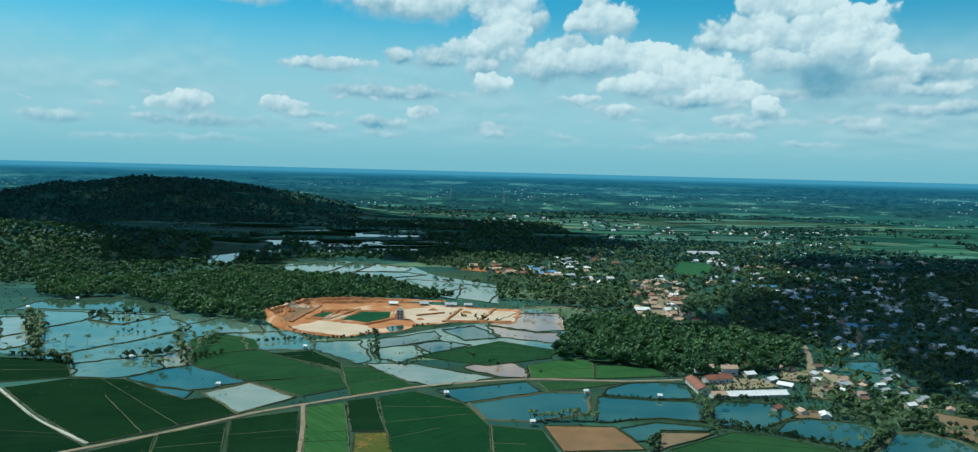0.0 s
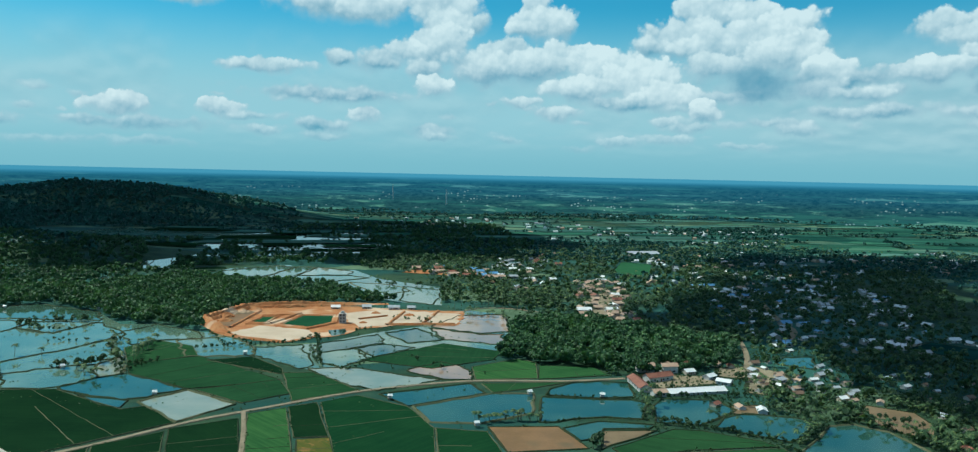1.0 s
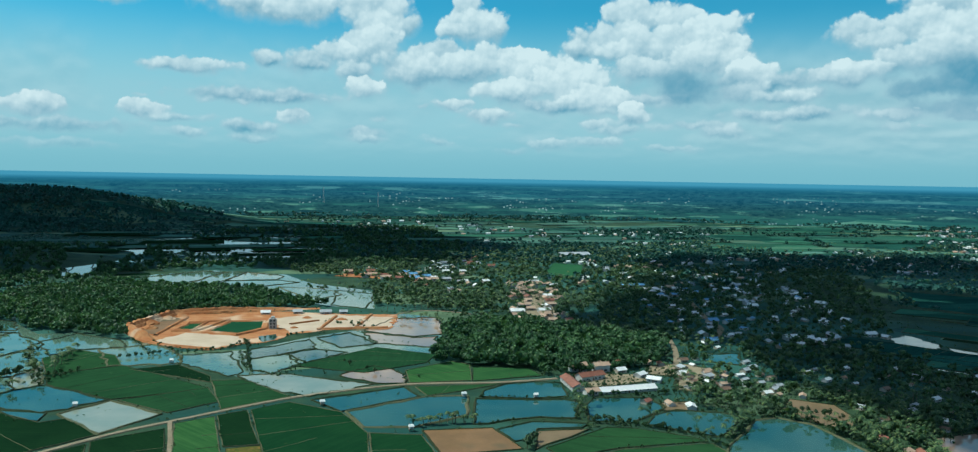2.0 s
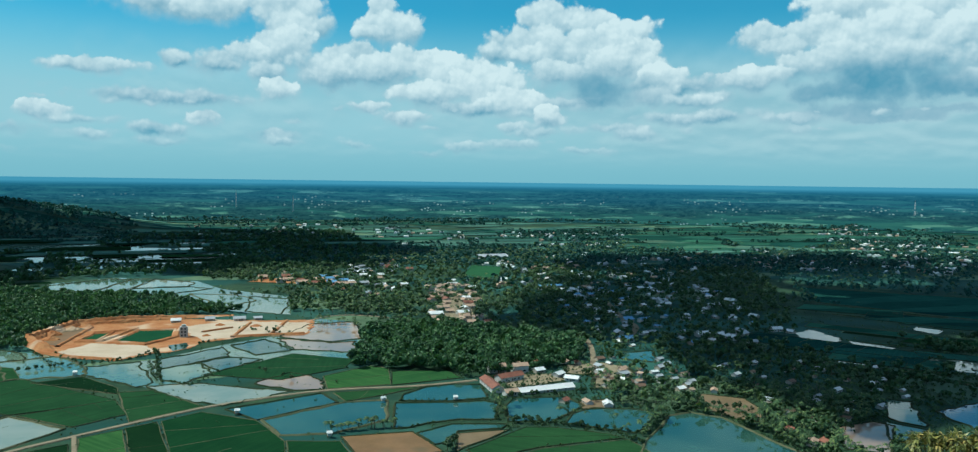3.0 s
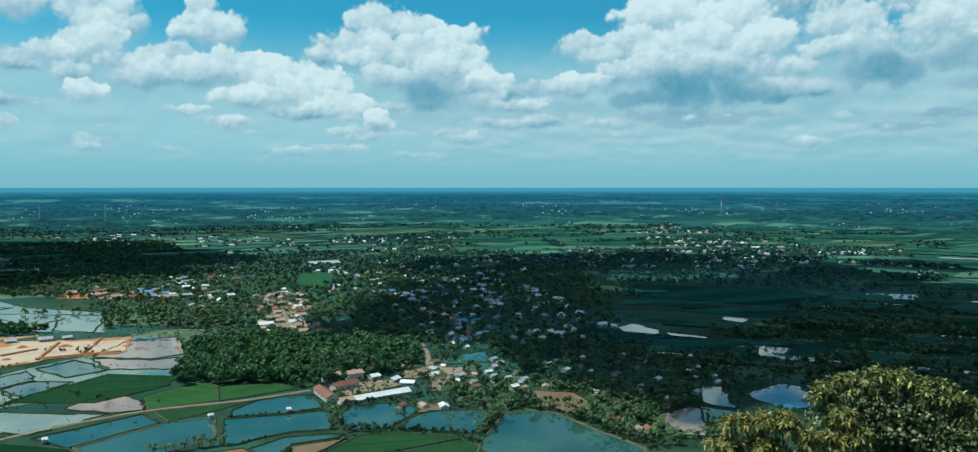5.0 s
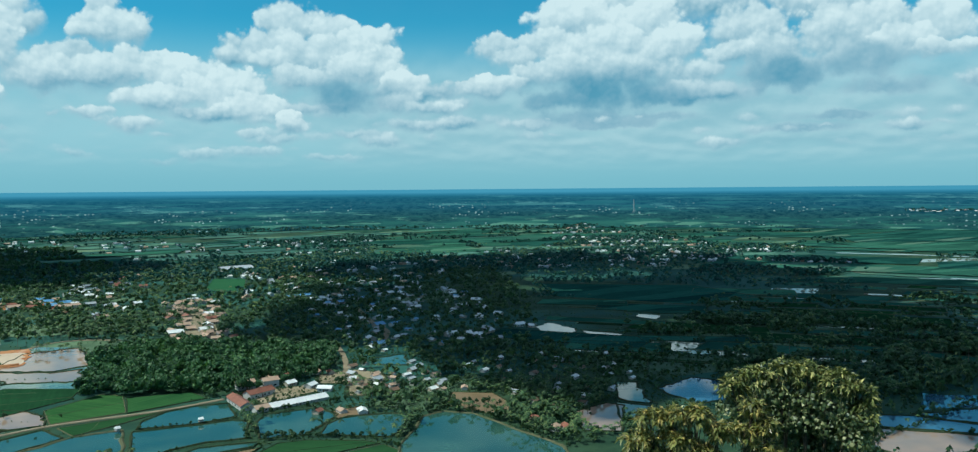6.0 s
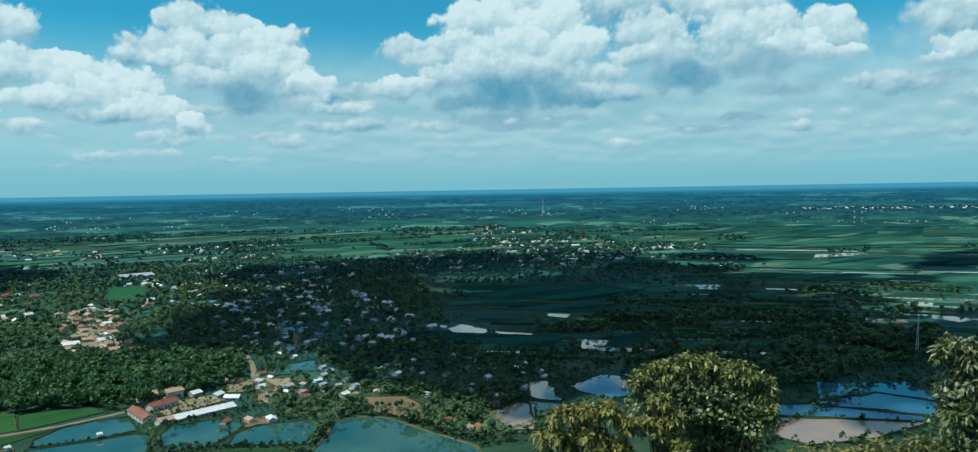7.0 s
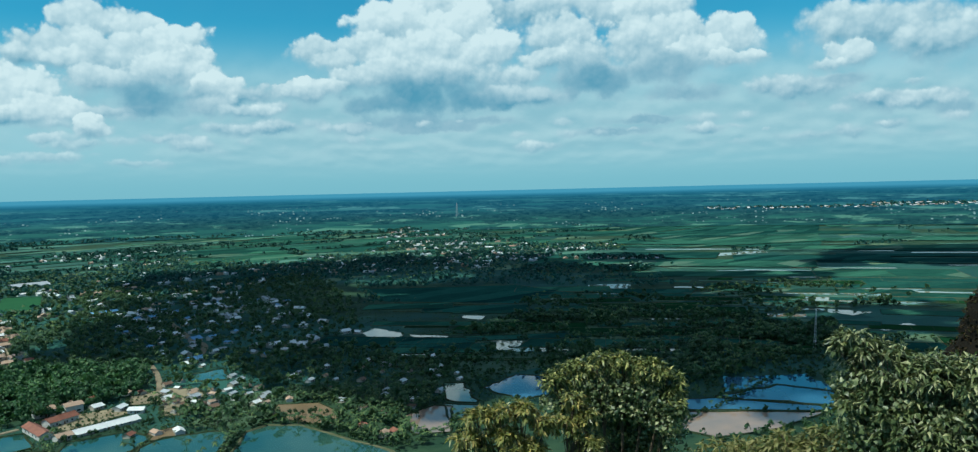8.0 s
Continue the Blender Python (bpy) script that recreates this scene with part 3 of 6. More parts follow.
def distance_material():
    """Glowing far country: woods, plots and villages on a level plain, with moist-air haze painted in blue."""
    m = bpy.data.materials.new("hazy_far_country")
    m.use_nodes = True
    m.node_tree.nodes.clear()
    n = Net(m.node_tree)
    p = n.node("ShaderNodeTexCoord").outputs["Object"]
    s = n.node("ShaderNodeSeparateXYZ", (p,)).outputs
    # the rise of the sheet stands for the level country behind it: kilometres of plain out to the horizon
    drop = n.math("MAXIMUM", n.math("SUBTRACT", EYE, s[2]), 0.3)
    g = n.vec("MULTIPLY", p, (0.001, 0.001, 0.0))
    g = n.node("ShaderNodeVectorMath", {0: g, "Scale": n.math("DIVIDE", EYE, drop)}, operation="SCALE").outputs[0]
    far = n.vec("LENGTH", g)                                     # kilometres
    az = n.math("MULTIPLY", n.math("ARCTAN2", s[0], s[1]), 57.2958)
    low = n.math("MULTIPLY", n.math("DIVIDE", drop, n.vec("LENGTH", n.vec("MULTIPLY", p, (1.0, 1.0, 0.0)))), 57.2958)

    def standing(across, up, seed):
        """Trees and roofs stand upright: laid out by bearing and dip, in degrees."""
        return n.node("ShaderNodeCombineXYZ", (n.math("MULTIPLY", az, across), n.math("MULTIPLY", low, up), seed)).outputs[0]

    woods = n.noise(n.vec("MULTIPLY", g, (0.8, 0.8, 1.0)), 0.7, 4.0, 0.55, 0.4).outputs[0]
    grain = n.noise(standing(2.2, 7.0, 2.0), 1.0, 5.0, 0.7).outputs[0]
    belts = n.noise(standing(0.35, 4.0, 6.0), 1.0, 4.0, 0.6).outputs[0]
    cell = n.node("ShaderNodeTexVoronoi", {"Vector": standing(0.5, 6.5, 0.0), "Scale": 1.0}, voronoi_dimensions="2D")
    tone = n.node("ShaderNodeSeparateColor", (cell.outputs["Color"],)).outputs
    # the far tints are bluer: haze put into the colours
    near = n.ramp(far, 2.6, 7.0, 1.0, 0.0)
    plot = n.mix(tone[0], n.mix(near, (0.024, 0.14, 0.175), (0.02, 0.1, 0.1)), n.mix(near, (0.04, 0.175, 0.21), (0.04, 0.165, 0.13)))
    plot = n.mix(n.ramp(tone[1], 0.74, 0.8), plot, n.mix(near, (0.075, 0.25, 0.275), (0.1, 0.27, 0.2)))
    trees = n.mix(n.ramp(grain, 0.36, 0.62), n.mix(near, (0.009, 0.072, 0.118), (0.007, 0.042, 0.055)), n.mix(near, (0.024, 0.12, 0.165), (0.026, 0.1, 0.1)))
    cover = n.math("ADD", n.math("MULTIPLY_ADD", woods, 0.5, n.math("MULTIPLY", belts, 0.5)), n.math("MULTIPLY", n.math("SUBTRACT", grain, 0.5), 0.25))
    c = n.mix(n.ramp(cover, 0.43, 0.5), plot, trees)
    # roofs of far villages
    spot = n.node("ShaderNodeTexVoronoi", {"Vector": standing(4.5, 7.0, 0.0), "Scale": 1.0}, voronoi_dimensions="2D")
    pick = n.node("ShaderNodeSeparateColor", (spot.outputs["Color"],)).outputs
    town = n.ramp(n.noise(standing(0.22, 1.6, 9.0), 1.0, 3.0).outputs[0], 0.52, 0.6)
    roof = n.math("MULTIPLY", n.math("MULTIPLY", n.ramp(spot.outputs["Distance"], 0.22, 0.36, 1.0, 0.0), n.ramp(pick[0], 0.68, 0.95)), town)
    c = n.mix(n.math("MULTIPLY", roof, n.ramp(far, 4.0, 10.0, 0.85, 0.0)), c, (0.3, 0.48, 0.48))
    # haze painted as emission, thicker with every kilometre
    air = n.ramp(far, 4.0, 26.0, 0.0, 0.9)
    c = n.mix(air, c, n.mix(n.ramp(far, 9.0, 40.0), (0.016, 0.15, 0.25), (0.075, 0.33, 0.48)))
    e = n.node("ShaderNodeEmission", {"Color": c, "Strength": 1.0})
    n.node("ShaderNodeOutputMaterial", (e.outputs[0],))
    return m


def polar_sheet(name, rings, mat, lift=0.0, cap=True):
    seg = 400
    a = np.arange(seg) * 2 * math.pi / seg
    x, y = np.outer(rings, np.sin(a)).ravel(), np.outer(rings, np.cos(a)).ravel()
    z = land(x, y) + lift
    verts = np.stack([x, y, z], 1)
    i, j = np.meshgrid(np.arange(len(rings) - 1), np.arange(seg), indexing="ij")
    a0, a1 = (i * seg + j).ravel(), (i * seg + (j + 1) % seg).ravel()
    b0, b1 = a0 + seg, a1 + seg
    tris = [np.stack([a0, b1, a1], 1), np.stack([a0, b0, b1], 1)]
    if cap:
        k = np.arange(seg)
        tris.append(np.stack([k, (k + 1) % seg, np.full(seg, len(verts))], 1))
        verts = np.concatenate([verts, [[0, 0, EYE - 2.1]]])
    tris = np.concatenate(tris)[:, ::-1]
    ob = array_mesh(name, verts, tris, mat)
    ob.data.polygons.foreach_set("use_smooth", [True] * len(tris))
    return ob


def build_ground():
    g = polar_sheet("ground", np.concatenate([np.linspace(1.5, 240, 70), np.geomspace(246, 4940, 170)]), ground_material())
    tagged(g, "green tropical plain with plots, scrub and wooded hills", "ground", kind="structure")
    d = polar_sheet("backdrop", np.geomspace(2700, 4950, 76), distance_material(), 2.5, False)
    tagged(d, "glowing backdrop of far woods and fields with blue haze painted in", "distance", kind="structure")


build_ground()

# ---- plan of plots: outlines that nothing else may stand on ----
TAKEN = []


def take(points, margin=0.0):
    TAKEN.append((np.array(points, float), margin))


def inside(poly, x, y):
    res = np.zeros(len(x), bool)
    px, py = poly[:, 0], poly[:, 1]
    k = len(poly) - 1
    for i in range(len(poly)):
        cross = ((py[i] > y) != (py[k] > y)) & (x < (px[k] - px[i]) * (y - py[i]) / (py[k] - py[i] + 1e-9) + px[i])
        res ^= cross
        k = i
    return res


def is_free(x, y):
    ok = np.ones(len(x), bool)
    for poly, _ in TAKEN:
        lo, hi = poly.min(0), poly.max(0)
        near = (x > lo[0]) & (x < hi[0]) & (y > lo[1]) & (y < hi[1])
        if near.any():
            ok[near] &= ~inside(poly, x[near], y[near])
    return ok


def ring(points, half, z0, z1, wobble=0.25):
    """A closed low bank along an outline: verts and faces."""
    pts = []
    n = len(points)
    for i in range(n):
        p, q = Vector((*points[i], 0)), Vector((*points[(i + 1) % n], 0))
        steps = max(1, int((q - p).length / 9))
        for s in range(steps):
            c = p.lerp(q, s / steps)
            w = wobble * min(4.0, (q - p).length * 0.1)
            if s:
                c += Vector((random.uniform(-w, w), random.uniform(-w, w), 0))
            pts.append(c)
    verts, faces = [], []
    n = len(pts)
    for i in range(n):
        d = (pts[(i + 1) % n] - pts[i - 1]).normalized()
        side = Vector((d.y, -d.x, 0)) * half * random.uniform(0.75, 1.3)
        c, top = pts[i], z1 * random.uniform(0.85, 1.15)
        verts += [(*(c - side * 1.6)[:2], z0), (*(c - side * 0.6)[:2], top), (*(c + side * 0.6)[:2], top), (*(c + side * 1.6)[:2], z0)]
        a, b = i * 4, (i + 1) % n * 4
        faces += [(a, a + 1, b + 1, b), (a + 1, a + 2, b + 2, b + 1), (a + 2, a + 3, b + 3, b + 2)]
    return verts, faces


def strip(p, q, half, z):
    """An open low ridge from p to q."""
    n = max(2, int((q - p).length / 6))
    d = (q - p).normalized()
    verts, faces = [], []
    for i in range(n + 1):
        c = p.lerp(q, i / n) + Vector((random.uniform(-0.3, 0.3), random.uniform(-0.3, 0.3)))
        h = half * random.uniform(0.7, 1.3)
        for k, zz in ((-2.0, 0.0), (-0.8, z), (0.8, z), (2.0, 0.0)):
            verts.append((c.x + d.y * h * k, c.y - d.x * h * k, zz))
        if i:
            for k in range(3):
                a = (i - 1) * 4 + k
                faces.append((a, a + 1, a + 5, a + 4))
    return verts, faces


def sheet(points, z):
    return [(x, y, z) for x, y in points], [tuple(range(len(points)))]


def ragged(points):
    """An uneven shore along an outline."""
    out = []
    n = len(points)
    for i in range(n):
        p, q = Vector(points[i]), Vector(points[(i + 1) % n])
        steps = max(2, min(8, int((q - p).length / 6)))
        w = min(2.2, (q - p).length * 0.06)
        for k in range(steps):
            c = p.lerp(q, k / steps) + Vector((random.uniform(-w, w), random.uniform(-w, w)))
            out.append((c.x, c.y))
    return out


def water(kind, *points):
    names = {"blue": ("fish_pond", "still blue-green fish pond between low earth banks"),
             "deep": ("fish_pond", "pond between banks with the sky's blue painted into its water"),
             "grey": ("flooded_paddy", "flooded grey-green rice plot between low banks"),
             "pale": ("flooded_paddy", "flooded plot with pale silty water and banks"),
             "silt": ("flooded_paddy", "shallow muddy plot with pale brown silt"),
             "green": ("flooded_paddy", "weedy green flooded plot beside the wood")}
    name, label = names[kind]
    if math.hypot(*points[0]) > 560 or kind == "pale" and points[0][0] > 300:
        points = ragged(points)
    z = 0.16 + random.uniform(0, 0.05)
    ob = new(name)
    tagged(ob, label, "pond" if kind in ("blue", "deep") else "paddy", "ponds and flooded plots")
    mesh_object("water", *sheet(points, z), WATER[kind], ob)
    near = math.hypot(*points[0]) < (1300 if points[0][0] < 300 else 600)
    if near:
        mesh_object("bank", *ring(points, random.uniform(0.5, 0.8), 0.0, random.uniform(0.55, 0.75)), BANK if random.random() < 0.9 else BANK_DRY, ob)
    take(points)
    r = math.hypot(*points[0])
    if 1300 <= r < 2000:
        take([(x * (1 - 70 / r), y * (1 - 70 / r)) for x, y in points])
    if 560 < r < 1300:
        # open shore towards the knoll
        gap = (42 if kind == "pale" else 26) if points[0][0] < 300 else 9
        take([(x * (1 - gap / r), y * (1 - gap / r)) for x, y in points])
    return ob


def field(kind, *points):
    label = {"paddy": "green rice field with narrow earth borders", "paddy_mid": "green rice field with narrow earth borders",
             "far_paddy": "distant green rice field between tree belts", "far_light": "distant bright rice field between tree belts", "paddy_dark": "dense dark green rice field with narrow borders", "paddy_light": "bright green rice field with sown rows",
             "stubble": "yellowish harvested rice stubble plot", "sports": "mown green sports ground in the village",
             "meadow": "pale open meadow on the plain", "pond_green": "green water basin in the earth works"}[kind]
    ob = new("rice_field" if "paddy" in kind else "grass_field")
    tagged(ob, label, "field", "fields")
    far = math.hypot(*points[0]) > 1350
    z = 0.34 + random.uniform(0, 0.06)
    if far:
        # follow the swelling land in strips
        pts = np.array(points, float)
        c = pts.mean(0)
        verts, faces = [], []
        for i in range(len(pts)):
            p, q = pts[i], pts[(i + 1) % len(pts)]
            for s in range(6):
                verts.append(p + (q - p) * s / 6)
        n = len(verts)
        rows = [np.array(verts) * (1 - k) + c * k for k in (0, 0.25, 0.5, 0.75)]
        allv = np.concatenate(rows + [[c]])
        zz = land(allv[:, 0], allv[:, 1]) + random.uniform(0.8, 2.4)
        for k in range(3):
            for i in range(n):
                faces.append((k * n + i, k * n + (i + 1) % n, (k + 1) * n + (i + 1) % n, (k + 1) * n + i))
        for i in range(n):
            faces.append((3 * n + i, 3 * n + (i + 1) % n, 4 * n))
        mesh_object("crop", np.column_stack([allv, zz]), faces, FIELD[kind], ob)
        r = math.hypot(*points[0])
        if r < 2100 and "dark" in kind:
            # no tall trees between it and the knoll
            take([(x * (1 - 60 / r), y * (1 - 60 / r)) for x, y in points])
    else:
        mesh_object("crop", *sheet(points, z), FIELD[kind], ob)
        mesh_object("border", *ring(points, random.uniform(0.22, 0.36), 0.0, z + 0.2, 0.08), BANK_DRY if random.random() < 0.6 else BANK, ob)
        n = len(points)
        if n >= 4 and math.hypot(*points[0]) < 840:
            # inner bunds, roughly parallel, from one long side to the other
            i = max(range(n), key=lambda k: math.dist(points[k], points[(k + 1) % n]))
            j = (i + n // 2) % n
            length = math.dist(points[i], points[(i + 1) % n])
            count = max(1, int(length / random.uniform(24, 40)))
            for k in range(count):
                t = (k + random.uniform(0.6, 1.4)) / (count + 1)
                p = Vector(points[i]).lerp(Vector(points[(i + 1) % n]), t)
                q = Vector(points[j]).lerp(Vector(points[(j + 1) % n]), 1 - t)
                if random.random() < 0.35:
                    q = p.lerp(q, random.uniform(0.35, 0.7))
                mesh_object("bund", *strip(p, q, random.uniform(0.12, 0.24), z + 0.12), BANK if random.random() < 0.5 else BANK_DRY, ob)
    take(points)
    return ob


def soil(kind, *points):
    ob = new("bare_plot")
    tagged(ob, {"clay": "muddy orange clay flat beside the pond", "trodden": "trodden earth yard", "mud": "ploughed brown muddy plot beside the pond", "earth": "bare orange earth yard", "silt": "pale dried silt flat"}[kind],
           "bare soil", "bare plots")
    mesh_object("soil", *sheet(points, 0.3), SOIL[kind], ob)
    mesh_object("border", *ring(points, 0.5, 0.0, 0.6, 0.1), BANK, ob)
    take(points)
    return ob


def road(name, label, width, mat, *points):
    pts = [Vector((*p, 0)) for p in points]
    line = []
    for i in range(len(pts) - 1):
        a, b, c, d = pts[max(i - 1, 0)], pts[i], pts[i + 1], pts[min(i + 2, len(pts) - 1)]
        for s in range(8):
            t = s / 8
            line.append(0.5 * (2 * b + (c - a) * t + (2 * a - 5 * b + 4 * c - d) * t * t + (3 * b - a - 3 * c + d) * t ** 3))
    line.append(pts[-1])
    verts, faces = [], []
    for i, c in enumerate(line):
        d = (line[min(i + 1, len(line) - 1)] - line[max(i - 1, 0)]).normalized()
        side = Vector((d.y, -d.x, 0)) * width / 2 * random.uniform(0.92, 1.08)
        for k, z in ((-1.2, 0.0), (-1, 0.5), (-0.4, 0.55), (0.4, 0.55), (1, 0.5), (1.2, 0.0)):
            verts.append((c.x + side.x * k, c.y + side.y * k, z))
        if i:
            for k in range(5):
                a = (i - 1) * 6 + k
                faces.append((a, a + 1, a + 7, a + 6))
    ob = mesh_object(name, verts, faces, mat)
    tagged(ob, label, "road", kind="structure")
    out = [(c.x, c.y) for c in line[::2]]
    d = [(line[min(i + 1, len(line) - 1)] - line[max(i - 1, 0)]).normalized() for i in range(0, len(line), 2)]
    take([(p[0] - q.y * width * 0.8, p[1] + q.x * width * 0.8) for p, q in zip(out, d)]
         + [(p[0] + q.y * width * 0.8, p[1] - q.x * width * 0.8) for p, q in zip(out[::-1], d[::-1])])
    return ob


def flood(*points):
    """Shallow water that joins the flooded plots."""
    ob = mesh_object("shallow_flood", *sheet(points, 0.1), WATER["grey"])
    tagged(ob, "shallow grey-green flood water between the plots", "water", kind="structure")
    take(points)


flood((-432, 716), (-394, 725), (-425, 801), (-374, 825), (-306, 790), (-266, 733), (-236, 737), (-190, 702), (-161, 688), (-134, 645), (-127, 610), (-173, 605), (-216, 660), (-225, 636), (-197, 551), (-212, 529), (-225, 516), (-259, 514), (-308, 571), (-350, 579))
flood((-135, 643), (-89, 656), (-43, 707), (-9, 734), (12, 801), (36, 826), (74, 799), (66, 672), (55, 629), (11, 660), (-50, 598), (-59, 572), (-34, 564), (9, 540), (-34, 513), (-85, 572), (-128, 609))
flood((-267, 1079), (-282, 1149), (-216, 1212), (-104, 1157), (-66, 1066), (14, 987), (12, 855), (-30, 873), (-62, 903), (-138, 1004))
water("pale", (-418, 711), (-392, 716), (-360, 652), (-370, 628))
water("pale", (-370, 628), (-360, 652), (-336, 606), (-344, 585))
water("grey", (-401, 749), (-344, 741), (-343, 710), (-356, 666), (-392, 718))
water("grey", (-344, 741), (-288, 740), (-304, 688), (-343, 710))
water("grey", (-356, 666), (-343, 710), (-304, 688), (-288, 740), (-252, 699), (-250, 668), (-270, 624), (-294, 582), (-309, 572), (-338, 622))
water("grey", (-270, 624), (-250, 668), (-220, 603), (-242, 576), (-275, 551), (-294, 582))
water("grey", (-275, 551), (-242, 576), (-227, 579), (-220, 558), (-211, 545), (-227, 517), (-259, 516))
water("pale", (-227, 579), (-220, 610), (-200, 556), (-211, 545), (-220, 558))
water("blue", (-227, 517), (-211, 545), (-197, 555), (-148, 516), (-174, 491), (-209, 505))
water("blue", (-207, 501), (-174, 490), (-173, 474), (-185, 479))
water("pale", (-167, 487), (-147, 514), (-111, 483), (-134, 448))
water("grey", (-252, 699), (-235, 732), (-189, 698), (-182, 672), (-215, 663), (-228, 644))
water("green", (-432, 745), (-428, 805), (-378, 837), (-305, 790), (-290, 749), (-402, 756))
water("grey", (-198, 664), (-162, 683), (-134, 643), (-128, 612), (-174, 606))
water("grey", (-132, 639), (-100, 652), (-80, 582), (-88, 571), (-128, 612))
water("blue", (-88, 651), (-42, 698), (-36, 660), (-62, 637), (-84, 621))
water("grey", (-82, 620), (-58, 639), (-45, 605), (-61, 576), (-77, 589))
water("blue", (-58, 640), (-36, 657), (-11, 644), (-40, 609))
water("blue", (-39, 702), (-11, 725), (11, 676), (-15, 660))
water("pale", (-85, 574), (-43, 572), (7, 541), (-34, 514), (-62, 540))
water("silt", (-16, 567), (9, 595), (28, 571), (28, 541), (9, 543))
water("blue", (-30, 506), (27, 533), (35, 509), (-12, 479))
water("blue", (-9, 479), (39, 508), (65, 508), (59, 466), (28, 446), (1, 448))
water("silt", (30, 796), (72, 799), (68, 713), (43, 703), (0, 733))
water("silt", (0, 728), (42, 698), (62, 703), (58, 655), (11, 676))
water("grey", (-277, 1127), (-217, 1196), (-190, 1180), (-215, 1062), (-270, 1085))
water("grey", (-187, 1188), (-162, 1184), (-180, 1057), (-212, 1060))
water("pale", (-158, 1184), (-105, 1142), (-110, 1100), (-172, 1090))
water("grey", (-172, 1086), (-108, 1096), (-81, 1071), (-139, 1015), (-178, 1055))
water("grey", (-101, 1029), (-47, 1010), (-23, 960), (-55, 914))
water("grey", (-31, 995), (14, 965), (3, 857), (-31, 882))
water("pale", (-468, 1412), (-423, 1426), (-352, 1165), (-383, 1142))
water("pale", (-439, 1570), (-386, 1586), (-355, 1444), (-398, 1432))
water("grey", (-296, 1766), (-161, 1673), (-161, 1500), (-263, 1609))
water("blue", (265, 618), (294, 617), (278, 578), (256, 593))
water("grey", (375, 447), (385, 440), (355, 389), (344, 409))
water("grey", (339, 404), (351, 385), (329, 367), (317, 374))
water("deep", (386, 417), (428, 428), (439, 409), (404, 370), (377, 375))
water("deep", (517, 312), (543, 290), (562, 274), (532, 236), (522, 275), (482, 288))
water("deep", (520, 273), (528, 236), (494, 221), (466, 286))
water("deep", (446, 300), (464, 285), (491, 220), (481, 219), (427, 282))
water("silt", (423, 281), (478, 219), (427, 223), (389, 239), (389, 261))
water("pale", (458, 670), (486, 683), (483, 634), (468, 620), (451, 644))
water("pale", (485, 626), (502, 590), (487, 579), (473, 605))
water("pale", (475, 574), (501, 541), (491, 535), (467, 560))
water("pale", (512, 545), (529, 518), (510, 504), (486, 508))
water("pale", (925, 471), (967, 463), (956, 402), (900, 406))
water("pale", (1002, 444), (1157, 433), (1148, 410), (992, 418))
water("grey", (983, 410), (1142, 405), (1141, 382), (976, 383))
water("pale", (1157, 433), (1231, 408), (1208, 385), (1135, 402))
water("pale", (783, 316), (828, 300), (815, 286), (774, 301))
water("grey", (968, 377), (1042, 348), (1018, 328), (941, 346))
water("grey", (872, 397), (878, 354), (845, 359), (849, 390))

water("blue", (77, 520), (94, 536), (113, 540), (131, 535), (127, 501), (105, 498), (72, 505))
water("blue", (69, 501), (104, 495), (123, 495), (131, 487), (120, 454), (100, 458), (81, 454), (69, 448), (61, 448))
water("blue", (133, 481), (143, 497), (176, 494), (180, 472), (164, 456), (149, 443), (126, 448))
water("blue", (167, 456), (184, 466), (209, 457), (217, 447), (199, 423), (188, 414), (171, 427), (157, 439))
water("blue", (186, 398), (201, 415), (221, 441), (237, 444), (250, 430), (252, 410), (253, 387), (256, 368), (257, 349), (249, 330), (176, 315), (162, 351))
water("blue", (72, 437), (94, 450), (124, 443), (119, 436), (94, 436), (88, 420), (78, 416))
soil("clay", (93, 432), (122, 433), (108, 420), (92, 409), (86, 402))
soil("clay", (244, 456), (265, 483), (286, 467), (283, 443), (268, 417), (257, 425), (254, 437))
water("silt", (303, 400), (332, 406), (338, 395), (300, 353), (284, 365))
soil("clay", (180, 481), (201, 483), (193, 463), (176, 464))
field("paddy", (92, 404), (132, 435), (147, 432), (173, 414), (178, 406), (130, 401), (97, 388))
field("paddy", (97, 384), (130, 398), (179, 403), (181, 392), (182, 373), (170, 340), (100, 347))
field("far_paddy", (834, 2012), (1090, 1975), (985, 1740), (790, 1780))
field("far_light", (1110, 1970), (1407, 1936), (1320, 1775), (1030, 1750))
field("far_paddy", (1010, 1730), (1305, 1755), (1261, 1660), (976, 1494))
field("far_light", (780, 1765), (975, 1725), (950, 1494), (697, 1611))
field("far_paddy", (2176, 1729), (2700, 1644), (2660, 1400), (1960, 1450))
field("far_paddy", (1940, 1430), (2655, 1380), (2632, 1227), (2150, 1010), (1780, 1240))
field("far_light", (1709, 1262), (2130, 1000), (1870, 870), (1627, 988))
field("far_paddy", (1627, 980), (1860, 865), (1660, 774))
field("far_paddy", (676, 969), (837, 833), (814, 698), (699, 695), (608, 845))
soil("mud", (32, 439), (70, 440), (80, 404), (39, 398))
field("paddy_dark", (-351, 567), (-285, 560), (-259, 516), (-306, 495))
field("paddy_dark", (-285, 487), (-258, 512), (-225, 514), (-189, 485), (-171, 471), (-159, 478), (-135, 446), (-189, 392), (-238, 437))
